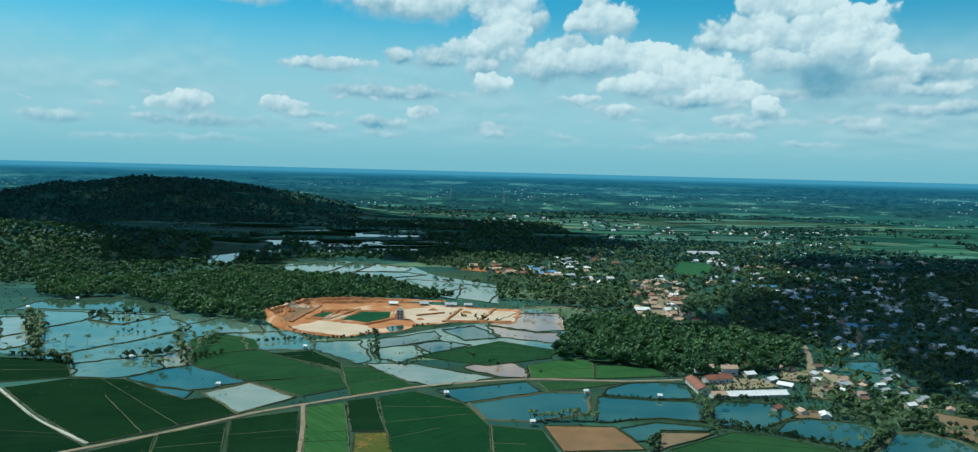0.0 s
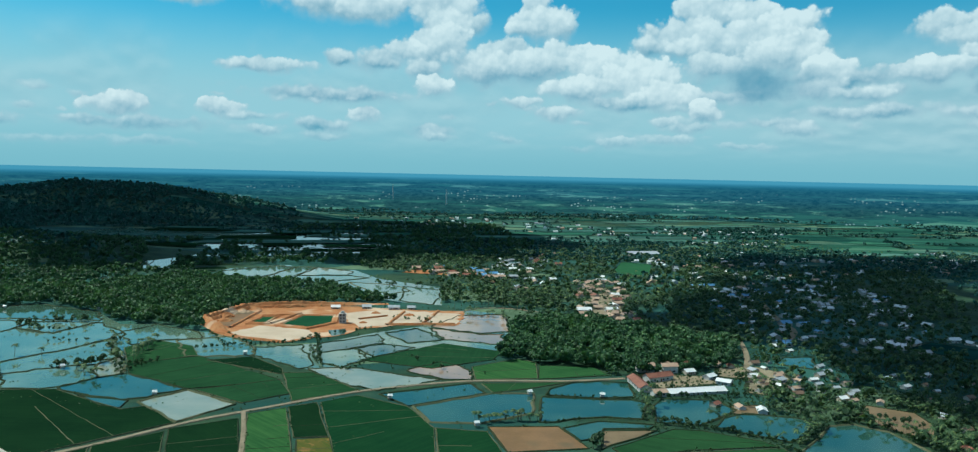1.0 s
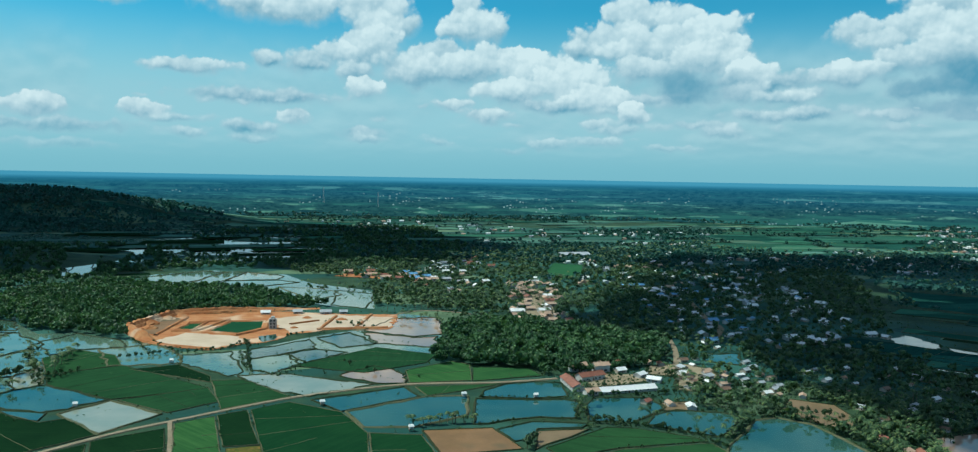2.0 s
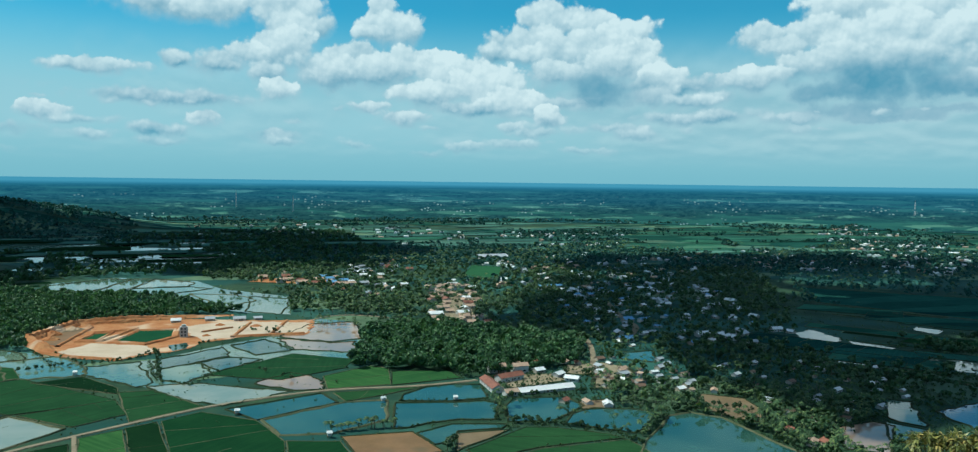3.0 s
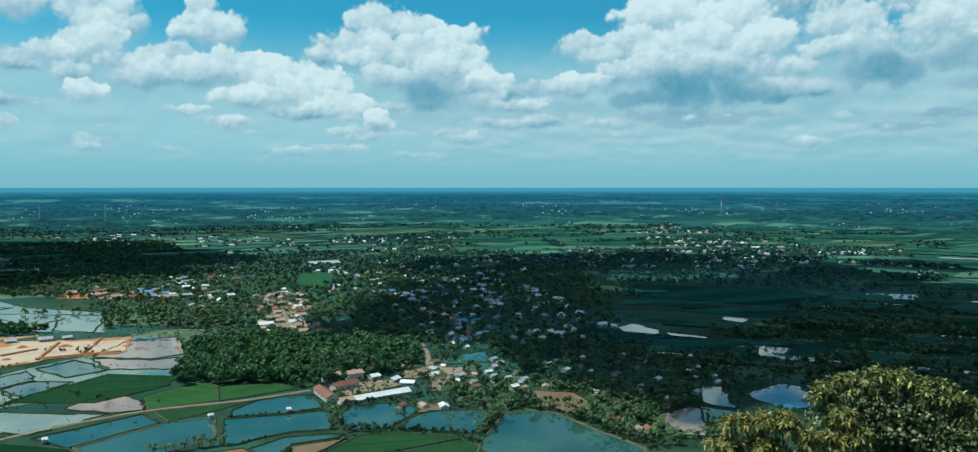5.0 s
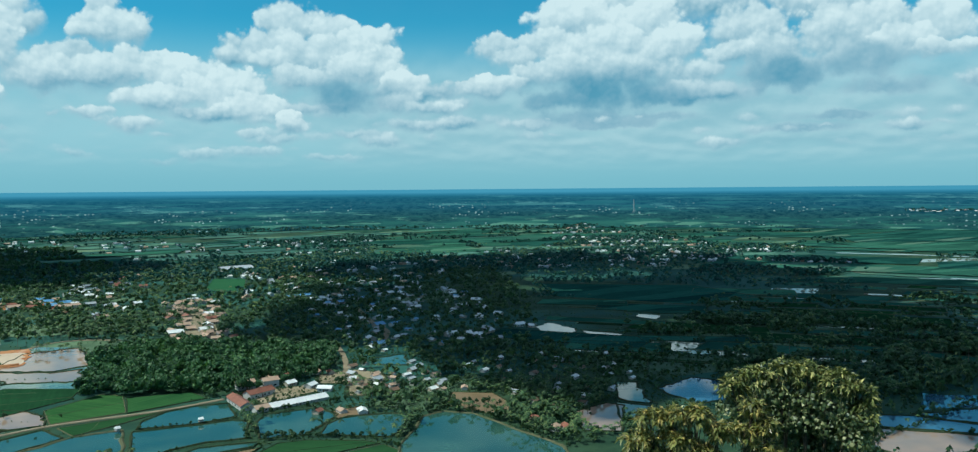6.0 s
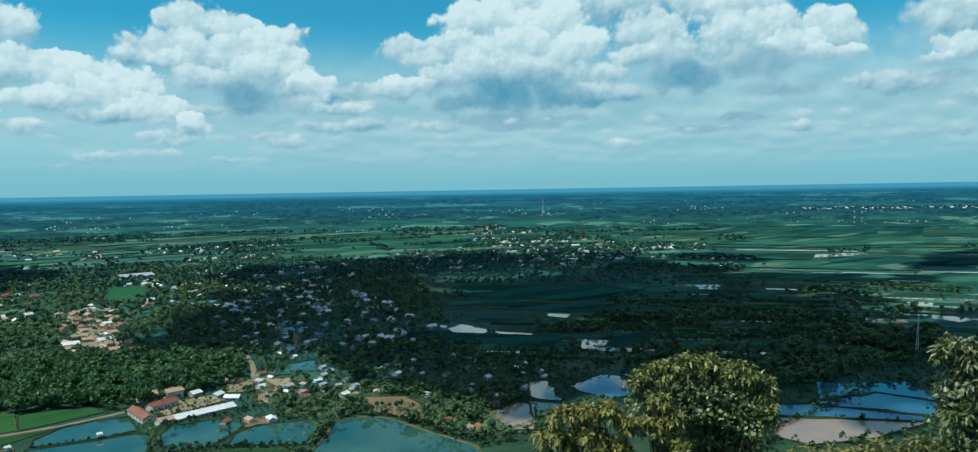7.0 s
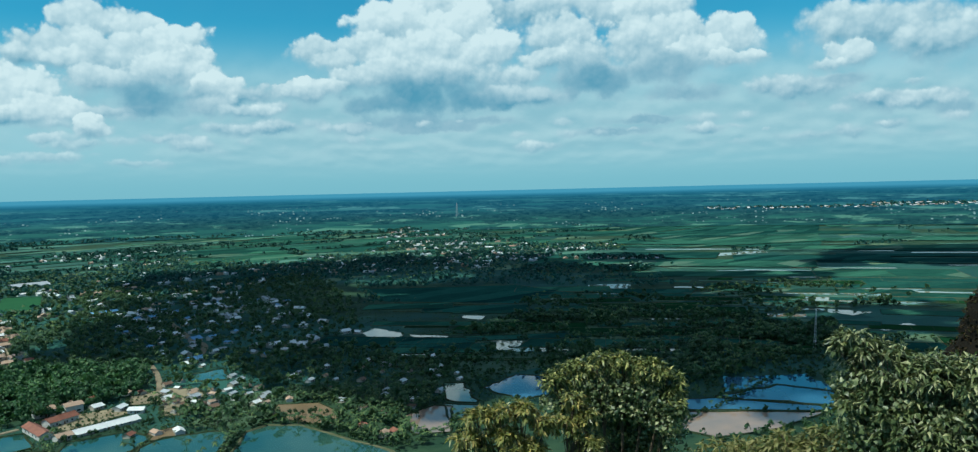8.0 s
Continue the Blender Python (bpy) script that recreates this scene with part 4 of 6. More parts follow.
field("paddy_dark", (-293, 462), (-286, 483), (-235, 429), (-188, 387), (-202, 371), (-235, 369))
field("paddy", (-228, 636), (-212, 663), (-180, 643), (-167, 609), (-207, 583))
field("paddy", (-207, 582), (-165, 608), (-96, 540), (-123, 526), (-148, 517), (-196, 555))
field("paddy_dark", (-157, 595), (-128, 608), (-100, 571), (-97, 555))
field("paddy", (-143, 514), (-96, 540), (-84, 506), (-108, 485))
field("paddy", (-97, 558), (-76, 560), (-43, 514), (-80, 489))
field("paddy_dark", (-188, 377), (-163, 406), (-154, 375))
field("paddy_dark", (-162, 408), (-135, 431), (-122, 378), (-153, 375))
field("paddy_dark", (-134, 435), (-103, 454), (-86, 379), (-119, 378))
field("paddy_light", (-100, 463), (-81, 475), (-62, 382), (-84, 381))
field("paddy_dark", (-80, 477), (-65, 486), (-51, 423), (-68, 421))
field("stubble", (-66, 418), (-50, 421), (-42, 383), (-61, 382))
field("paddy_mid", (-63, 487), (-43, 502), (-12, 478), (3, 437), (4, 386), (-42, 383))
field("paddy_mid", (4, 437), (31, 431), (38, 389), (5, 386))
field("paddy", (-50, 599), (11, 659), (55, 630), (46, 602), (1, 574))
field("paddy_light", (30, 579), (65, 605), (77, 594), (72, 547), (31, 543))
field("paddy_light", (78, 585), (117, 580), (122, 556), (73, 545))
field("paddy", (34, 532), (93, 537), (63, 520), (40, 510))
water("pale", (900, 752), (938, 710), (895, 683), (859, 722))
water("pale", (1189, 840), (1258, 817), (1220, 790), (1156, 810))
water("pale", (1454, 894), (1571, 850), (1532, 819), (1405, 857))
water("pale", (1330, 774), (1424, 741), (1381, 711), (1292, 740))
water("pale", (799, 757), (829, 740), (802, 720), (779, 741))
water("pale", (757, 796), (774, 773), (761, 759), (739, 777))
water("pale", (769, 705), (775, 684), (761, 674), (752, 689))
water("pale", (836, 688), (855, 664), (834, 650), (823, 675))
water("pale", (553, 462), (569, 456), (554, 440), (537, 447))
water("pale", (512, 464), (517, 450), (509, 444), (503, 454))
water("pale", (598, 679), (609, 653), (590, 640), (584, 662))
water("pale", (-379, 1146), (-418, 1293), (-392, 1297), (-352, 1150))
water("grey", (-424, 1311), (-452, 1424), (-423, 1440), (-394, 1316))
water("pale", (-390, 1316), (-418, 1442), (-386, 1459), (-358, 1322))
water("grey", (-393, 1470), (-436, 1658), (-406, 1679), (-369, 1488))
water("pale", (-275, 1659), (-244, 1731), (-181, 1663), (-212, 1582))
water("grey", (-238, 1523), (-200, 1571), (-154, 1526), (-186, 1469))
water("grey", (-744, 1797), (-691, 1933), (-590, 1875), (-671, 1740))
water("grey", (-500, 1744), (-377, 1886), (-336, 1817), (-458, 1685))
field("sports", (262, 1183), (304, 1315), (343, 1280), (294, 1099), (251, 1103))


# ---- plots strewn over the plain ----
def plots(seed, count, az, dist, length, width, kinds, turn, spread_deg=8.0):
    """Oblong plots between two bearings and two distances, kept clear of one another."""
    rng = random.Random(seed)
    done = []
    for _ in range(count * 6):
        if len(done) >= count:
            break
        b, r = radians(rng.uniform(*az)), math.exp(rng.uniform(math.log(dist[0]), math.log(dist[1])))
        x, y = r * math.sin(b), r * math.cos(b)
        L, W = rng.uniform(*length) / 2, rng.uniform(*width) / 2
        if any(abs(x - u) < (L + l) * 0.8 and abs(y - v) < (W + w) * 1.1 for u, v, l, w in done) or not is_free(np.array([x]), np.array([y]))[0]:
            continue
        done.append((x, y, L, W))
        a = radians(turn + rng.uniform(-spread_deg, spread_deg))
        c, s = math.cos(a), math.sin(a)
        pts = [(x + c * i * L * rng.uniform(0.85, 1.1) - s * j * W, y + s * i * L + c * j * W * rng.uniform(0.8, 1.1))
               for i, j in ((-1, -1), (1, -1), (1, 1), (-1, 1))]
        kind = rng.choice(kinds)
        if kind in WATER:
            water(kind, *[(round(u), round(v)) for u, v in pts])
        else:
            field(kind, *[(round(u), round(v)) for u, v in pts])


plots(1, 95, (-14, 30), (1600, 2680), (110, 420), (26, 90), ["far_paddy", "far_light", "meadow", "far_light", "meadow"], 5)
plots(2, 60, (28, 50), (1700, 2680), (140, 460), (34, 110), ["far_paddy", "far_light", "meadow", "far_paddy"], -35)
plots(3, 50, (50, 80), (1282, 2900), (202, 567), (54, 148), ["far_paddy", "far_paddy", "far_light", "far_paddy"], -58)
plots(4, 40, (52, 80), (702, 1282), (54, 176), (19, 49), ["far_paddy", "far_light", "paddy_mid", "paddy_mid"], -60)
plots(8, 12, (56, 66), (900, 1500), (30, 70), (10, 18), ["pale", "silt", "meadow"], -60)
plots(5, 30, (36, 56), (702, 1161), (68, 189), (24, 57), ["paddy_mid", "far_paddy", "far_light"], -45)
plots(6, 22, (-16, -2), (1350, 2160), (54, 148), (22, 54), ["paddy_dark", "grey", "pale", "paddy_mid"], 8)
plots(11, 16, (-19, -11), (1500, 2050), (60, 150), (40, 90), ["paddy_dark", "paddy_dark", "grey", "paddy_dark"], 8)
plots(12, 14, (-10, -3), (1380, 1900), (50, 120), (30, 70), ["paddy_dark", "paddy_dark", "grey", "pale"], 8)
plots(13, 34, (54, 74), (1000, 2400), (60, 170), (9, 20), ["meadow", "pale", "meadow"], -62, 5.0)
plots(14, 26, (37, 55), (640, 1100), (24, 70), (5, 11), ["paddy_mid", "grey", "far_light", "paddy_dark"], -48, 6.0)
plots(7, 10, (-22, -14), (1053, 1485), (34, 81), (16, 35), ["paddy_dark", "pale", "grey"], 15)
road("dirt_road", "pale dirt road across the rice fields", 3.2, ROAD, (-230, 346), (-197, 378), (-163, 409), (-128, 447), (-105, 466), (-59, 501),
     (-31, 518), (27, 539), (90, 540), (131, 548))
road("gravel_road", "white gravel road curving through rice fields", 1.6, ROAD_WHITE, (-317, 518), (-288, 487), (-238, 433), (-211, 410), (-190, 393))
road("farm_track", "narrow farm track between rice fields", 2.2, ROAD, (-103, 467), (-93, 421), (-86, 379), (-81, 354))
road("village_road", "grey village lane in the shade", 5.0, ROAD, (363, 884), (335, 772), (329, 730), (306, 687))
road("village_lane", "pale village lane below the wood", 3.6, ROAD, (261, 682), (246, 628), (224, 574), (204, 559))
road("village_street", "dusty street between the houses", 5.0, ROAD, (213, 1000), (189, 891), (166, 778))
road("earth_causeway", "pale earth causeway across the flooded plots", 2.4, ROAD, (34, 821), (53, 838), (78, 838), (107, 818))


# ---- earth works ----
def earth_works():
    site = new("earth_works")
    tagged(site, "orange earth works with cut banks and a green basin", "earth works")
    outline = ragged([(-194, 739), (-192, 785), (-176, 829), (-145, 827), (-108, 838), (-71, 840), (-42, 829), (-6, 820), (34, 819), (31, 779), (23, 738),
                      (-5, 748), (-37, 733), (-61, 717), (-68, 696), (-83, 681), (-93, 680), (-115, 655), (-149, 671), (-176, 695)])
    mesh_object("floor", *sheet(outline, 0.4), SOIL["earth"], site)
    # cut bank along the wood, stepped and gullied
    verts, faces = [], []
    line = [Vector((*p, 0)) for p in ((-165, 694), (-198, 751), (-177, 824), (-115, 842), (-40, 859))]
    pts = []
    for a, b in zip(line, line[1:]):
        k = int((b - a).length / 3)
        pts += [a.lerp(b, i / k) for i in range(k)]
    for i, c in enumerate(pts):
        d = (pts[min(i + 1, len(pts) - 1)] - pts[max(i - 1, 0)]).normalized()
        out = Vector((-d.y, d.x, 0))
        f = min(1.0, i / 6) * max(0.12, min(1.0, (len(pts) - i) / 30))
        h = 5.5 * f * random.uniform(0.85, 1.1)
        for off, z in ((-4.5, 0.35), (-2.6 + random.uniform(-0.6, 0.6), 0.45 * h), (-1.4, 0.55 * h), (0.4 + random.uniform(-0.5, 0.5), h), (4, h * 0.95), (9, 0.0)):
            verts.append(c + out * off + Vector((0, 0, z)))
        if i:
            for k in range(5):
                a = (i - 1) * 6 + k
                faces.append((a, a + 6, a + 7, a + 1))
    mesh_object("cut_bank", verts, faces, SOIL["earth"], site)
    green = [(-132, 734), (-119, 784), (-89, 784), (-86, 747), (-104, 720)]
    small = [(-159, 744), (-154, 774), (-139, 777), (-145, 742)]
    mesh_object("green_basin", *sheet(green, 0.5), FIELD["pond_green"], site)
    mesh_object("small_basin", *sheet(small, 0.5), FIELD["pond_green"], site)
    mesh_object("muddy_basin", *sheet(ragged([(-188, 743), (-175, 814), (-161, 793), (-170, 719)]), 0.48), SOIL["mud"], site)
    mesh_object("silt_flat", *sheet(ragged([(-165, 699), (-147, 729), (-102, 711), (-94, 684), (-116, 661), (-150, 675)]), 0.52), SOIL["silt"], site)
    mesh_object("sand_flat", *sheet(ragged([(-82, 796), (-69, 808), (-42, 821), (-6, 811), (29, 800), (23, 744), (-5, 753), (-38, 737), (-61, 726), (-75, 760)]), 0.5),
                SOIL["silt"], site)
    mesh_object("pool", *sheet(ragged([(-85, 709), (-72, 719), (-70, 694), (-81, 686)]), 0.56), WATER["blue"], site)
    for edge in (green, small):
        mesh_object("basin_bank", *ring(edge, 1.3, 0.3, 1.5, 0.1), SOIL["earth"], site)
    for a, b in (((-170, 719), (-162, 806)), ((-140, 740), (-122, 795)), ((-135, 729), (-104, 715)), ((-104, 715), (-84, 745)), ((-84, 745), (-86, 789)),
                 ((-161, 736), (-140, 737)), ((-155, 779), (-120, 788)), ((-65, 765), (-40, 784)), ((-38, 737), (-25, 810)), ((-5, 753), (8, 815)),
                 ((-180, 700), (-150, 676)), ((-150, 676), (-116, 660)), ((-40, 740), (22, 745))):
        mesh_object("berm", *strip(Vector(a), Vector(b), 1.1, 1.7), SOIL["earth"], site)
    # heaps of tipped spoil
    for x, y, r, h in ((-182, 752, 7, 3.2), (-186, 774, 8, 4.0), (-178, 800, 7, 3.6), (-168, 815, 6, 2.6), (-52, 800, 5, 2.0), (-20, 790, 6, 1.8), (-60, 748, 4, 1.6)):
        verts, faces = [], []
        for i in range(6):
            q = 1 - i / 5
            for k in range(14):
                t = 2 * math.pi * k / 14
                w = r * (q + 0.02) * random.uniform(0.85, 1.15)
                verts.append((x + math.cos(t) * w, y + math.sin(t) * w * 0.8, 0.35 + h * (1 - q ** 1.4) * random.uniform(0.9, 1.1)))
                if i:
                    o = (i - 1) * 14
                    faces.append((o + k, o + (k + 1) % 14, o + 14 + (k + 1) % 14, o + 14 + k))
        mesh_object("spoil_heap", verts, faces, SOIL["earth"], site)
    take(outline)


earth_works()


# ---- trees ----
def card_cloud(n, lobes, size, seed, droop=0.35):
    """Leaf clumps: n bent four-cornered cards over the shells of some lobes (centre, radii)."""
    rng = np.random.default_rng(seed)
    lob = np.array(lobes, float)
    w = (lob[:, 3] * lob[:, 4])
    pick = rng.choice(len(lob), n, p=w / w.sum())
    d = rng.normal(size=(n, 3))
    d[:, 2] = d[:, 2] + 0.35
    d /= np.linalg.norm(d, axis=1, keepdims=True)
    c = lob[pick, :3] + d * lob[pick, 3:6] * rng.uniform(0.72, 1.08, (n, 1))
    nrm = d + rng.normal(scale=0.45, size=(n, 3))
    nrm /= np.linalg.norm(nrm, axis=1, keepdims=True)
    u = np.cross(nrm, rng.normal(size=(n, 3)))
    u /= np.linalg.norm(u, axis=1, keepdims=True)
    v = np.cross(nrm, u)
    s = size * rng.uniform(0.55, 1.35, (n, 1))
    p0 = c - u * s * rng.uniform(0.5, 1.0, (n, 1)) - nrm * s * droop
    p1 = c + v * s * rng.uniform(0.4, 0.8, (n, 1))
    p2 = c + u * s * rng.uniform(0.5, 1.0, (n, 1)) - nrm * s * droop
    p3 = c - v * s * rng.uniform(0.4, 0.8, (n, 1))
    verts = np.stack([p0, p1, p2, p3], 1).reshape(-1, 3)
    k = np.arange(n)[:, None] * 4
    tris = np.concatenate([k + [0, 3, 1], k + [1, 3, 2]])
    return verts, tris


def crown_lobes(r, h, seed, count=6):
    rng = np.random.default_rng(seed)
    out = [(0, 0, h * 0.68, r * 0.62, r * 0.62, h * 0.3)]
    for i in range(count):
        a = 2 * math.pi * (i + rng.uniform(-0.3, 0.3)) / count
        q = r * rng.uniform(0.4, 0.62)
        s = r * rng.uniform(0.3, 0.52)
        out.append((q * math.cos(a), q * math.sin(a), h * rng.uniform(0.48, 0.82), s, s, s * rng.uniform(0.6, 0.9)))
    return out


def broadleaf(r, h, seed, cards=170, mat=None):
    ob = new("tree")
    bm = bmesh.new()
    rng = random.Random(seed)
    tube(bm, (0, 0, -0.5), (0.1, 0.1, h * 0.4), 0.035 * h, 0.022 * h, 6)
    for i in range(4):
        a = i * 1.6 + rng.random()
        tube(bm, (0.1, 0.1, h * 0.36), (math.cos(a) * r * 0.5, math.sin(a) * r * 0.5, h * 0.68), 0.016 * h, 0.006 * h, 5)
    part("trunk", bm, BARK, ob)
    verts, tris = card_cloud(cards, crown_lobes(r, h, seed), r * 0.3, seed)
    crown = array_mesh("crown", verts, tris, mat or TREE_LEAF)
    crown.parent = ob
    return tagged(ob, "broad-crowned green village tree with dense foliage", "tree", "village trees")


def palm_arrays(h, seed, fronds=13, length=3.6, steps=5):
    rng = np.random.default_rng(seed)
    verts, tris = [], []
    for i in range(fronds):
        a = 2 * math.pi * i / fronds + rng.uniform(-0.2, 0.2)
        rise = rng.uniform(-0.1, 0.9)
        L = length * rng.uniform(0.8, 1.1)
        base = len(verts)
        for s in range(steps):
            t = s / (steps - 1)
            q = L * t * (1 - 0.18 * t)
            z = h + rise * L * t * 0.75 - 0.95 * L * t * t * 0.75
            w = 0.55 * math.sin(math.pi * min(0.97, 0.12 + 0.85 * t)) * length / 3.6
            cx, cy = math.cos(a) * q, math.sin(a) * q
            sx, sy = -math.sin(a) * w, math.cos(a) * w
            verts += [(cx - sx, cy - sy, z - w * 0.7), (cx, cy, z), (cx + sx, cy + sy, z - w * 0.7)]
            if s:
                b = base + (s - 1) * 3
                for k in (0, 1):
                    tris += [(b + k, b + k + 1, b + k + 4), (b + k, b + k + 4, b + k + 3)]
    return np.array(verts), np.array(tris)


def palm(h, seed):
    ob = new("coconut_palm")
    bm = bmesh.new()
    rng = random.Random(seed)
    bend = rng.uniform(-0.6, 0.6)
    tube(bm, (bend, 0, -0.5), (bend * 0.4, 0, h * 0.5), 0.2, 0.15, 6)
    tube(bm, (bend * 0.4, 0, h * 0.48), (0, 0, h), 0.15, 0.12, 6)
    part("trunk", bm, PALM_BARK, ob)
    crown = array_mesh("crown", *palm_arrays(h, seed), PALM_LEAF)
    crown.parent = ob
    return tagged(ob, "slender coconut palm with arching green fronds", "palm", "coconut palms")


RNG = np.random.default_rng(11)
TREE_KINDS = [broadleaf(3.6, 8.0, 1), broadleaf(4.4, 9.5, 2), broadleaf(3.0, 6.5, 3), broadleaf(2.4, 8.5, 4), broadleaf(1.7, 3.6, 5, 90)]
TREE_KINDS[4].name = "bush"
tagged(TREE_KINDS[4], "rounded dark green bush on a pond bank", "bush", "bank bushes")
PALM_KINDS = [palm(8.5, 21), palm(11.0, 22), palm(6.0, 23)]
USED = set()


def stand(kinds, k, x, y, s=1.0, z=None):
    """Puts a copy of a kind on the ground; the first of each kind is the model itself."""
    ob = kinds[k]
    z = float(land(x, y)) if z is None else z
    m = pose(x, y, z, 0, 0, float(RNG.uniform(0, 360)))
    if ob.name not in USED:
        USED.add(ob.name)
        ob.matrix_basis = m @ Matrix.Diagonal((s, s, s, 1))
        return ob
    c = copy_thing(ob, m)
    c.scale = (s, s, s)
    return c


def spread(poly, count, seed, free=True):
    """Points strewn inside an outline."""
    rng = np.random.default_rng(seed)
    poly = np.array(poly, float)
    lo, hi = poly.min(0), poly.max(0)
    p = rng.uniform(lo, hi, (count * 6, 2))
    ok = inside(poly, p[:, 0], p[:, 1])
    if free:
        ok &= is_free(p[:, 0], p[:, 1])
    return p[ok][:count]


def wood_stuff(name, label, points, sizes, mat, cards=60, size=0.36, seed=0, flat=1.0, palms=False):
    """Many crowns joined: for woods that nobody could count."""
    models = [card_cloud(cards, crown_lobes(1.0, 2.1 * flat, 50 + i, 5), size, 60 + i) for i in range(5)]
    if palms:
        models = [palm_arrays(9.0 + 1.3 * i, 80 + i, 8, 4.0, 3) for i in range(5)]
    rng = np.random.default_rng(seed)
    zs = land(points[:, 0], points[:, 1])
    kinds = rng.integers(0, 5, len(points))
    turn = rng.uniform(0, 6.28, len(points))
    allv, allt, base = [], [], 0
    for k in range(5):
        v, t = models[k]
        sel = np.where(kinds == k)[0]
        if not len(sel):
            continue
        c, s = np.cos(turn[sel])[:, None], np.sin(turn[sel])[:, None]
        r = sizes[sel][:, None]
        x = (v[None, :, 0] * c - v[None, :, 1] * s) * r + points[sel, 0][:, None]
        y = (v[None, :, 0] * s + v[None, :, 1] * c) * r + points[sel, 1][:, None]
        z = v[None, :, 2] * r * rng.uniform(0.85, 1.2, (len(sel), 1)) + zs[sel][:, None] - 0.3
        allv.append(np.stack([x, y, z], 2).reshape(-1, 3))
        allt.append((t[None] + (np.arange(len(sel)) * len(v))[:, None, None] + base).reshape(-1, 3))
        base += len(sel) * len(v)
    ob = array_mesh(name, np.concatenate(allv), np.concatenate(allt), mat)
    return tagged(ob, label, "wood", kind="stuff")


# ---- houses ----
def roof_material(name, a, b, rough=0.6, spec=0.3):
    return material(name, a, b, rough, 0.25, 2.5, 0.3, spec, stretch=(1, 1, 1))


ROOFS = {
    "rust": (roof_material("red_tile", (0.17, 0.062, 0.04), (0.27, 0.115, 0.075)), "house with a faded red tile roof"),
    "tan": (roof_material("weathered_tile", (0.36, 0.235, 0.165), (0.47, 0.34, 0.25)), "house with a weathered orange tile roof"),
    "white": (roof_material("pale_sheet_roof", (0.6, 0.62, 0.62), (0.75, 0.76, 0.75), 0.45), "house with a pale sheet-metal roof"),
    "grey": (roof_material("zinc_roof", (0.3, 0.33, 0.36), (0.42, 0.45, 0.47), 0.4, 0.5), "house with a grey zinc roof"),
    "blue": (roof_material("blue_sheet_roof", (0.08, 0.24, 0.44), (0.14, 0.33, 0.52), 0.45), "house with a bright blue metal roof"),
    "brown": (roof_material("rusted_roof", (0.13, 0.08, 0.055), (0.2, 0.13, 0.09)), "house with a rusted brown metal roof"),
}
WALLS = [material("plaster_cream", (0.34, 0.3, 0.24), (0.46, 0.41, 0.34), 0.9, 0.4, 3), material("plaster_white", (0.4, 0.4, 0.38), (0.52, 0.52, 0.5), 0.9, 0.4, 3)]
DARK_GLASS = material("dark_glass", (0.02, 0.03, 0.035), (0.03, 0.04, 0.045), 0.15, 1, 5, 0.0, 0.5)
DOOR_WOOD = material("door_wood", (0.1, 0.055, 0.03), (0.16, 0.09, 0.05), 0.6, 1, 6)


def house(length, width, wall_h, pitch, roof, wall, windows=2, name="house", overhang=0.6):
    ob = new(name)
    bm = bmesh.new()
    L, W = length / 2, width / 2
    box(bm, -L, -W, -0.3, L, W, wall_h)
    ridge = wall_h + W * pitch
    for s in (-1, 1):
        v = [bm.verts.new(p) for p in ((s * L, -W, wall_h), (s * L, W, wall_h), (s * L, 0, ridge))]
        bm.faces.new(v if s > 0 else v[::-1])
    part("wall", bm, wall, ob)
    bm = bmesh.new()
    o, th = overhang, 0.16
    for s in (-1, 1):
        e = (wall_h - o * pitch)
        quad = [(-L - o, 0, ridge + 0.05), (L + o, 0, ridge + 0.05), (L + o, s * (W + o), e + 0.05), (-L - o, s * (W + o), e + 0.05)]
        low = [bm.verts.new(p) for p in quad]
        top = [bm.verts.new((x, y, z + th)) for x, y, z in quad]
        bm.faces.new(top)
        bm.faces.new(low[::-1])
        for i in range(4):
            bm.faces.new((low[i], low[(i + 1) % 4], top[(i + 1) % 4], top[i]))
    bm.normal_update()
    bmesh.ops.recalc_face_normals(bm, faces=bm.faces)
    part("roof", bm, ROOFS[roof][0], ob)
    bm = bmesh.new()
    tube(bm, (-L - o, 0, ridge + th + 0.04), (L + o, 0, ridge + th + 0.04), 0.16, 0.16, 6)
    part("ridge_cap", bm, ROOFS[roof][0], ob)
    bm = bmesh.new()
    box(bm, -0.5, -W - 0.06, 0, 0.5, -W + 0.02, 2.05)
    part("door", bm, DOOR_WOOD, ob)
    for i in range(windows):
        x = (i - (windows - 1) / 2) * (length / max(windows, 1)) * 0.8
        if abs(x) < 1.0:
            x += 1.8
        for s in (-1, 1):
            bm = bmesh.new()
            y = s * W
            box(bm, x - 0.6, min(y, y + s * 0.05), 0.95, x + 0.6, max(y, y + s * 0.05), 2.05)
            pane = part("window", bm, DARK_GLASS, ob)
            if name != "house":
                bm = bmesh.new()
                box(bm, x - 0.75, min(y, y + s * 0.16), 0.83, x + 0.75, max(y, y + s * 0.16), 0.95)
                part("sill", bm, wall, pane)
    return tagged(ob, ROOFS[roof][1], "house", "village houses")


HOUSE_KINDS = {}
for _roof in ROOFS:
    HOUSE_KINDS[_roof] = [house(9.5, 7.0, 2.8, 0.5, _roof, WALLS[0]), house(12.0, 7.5, 3.0, 0.45, _roof, WALLS[1], 3)]
BUILT = set()


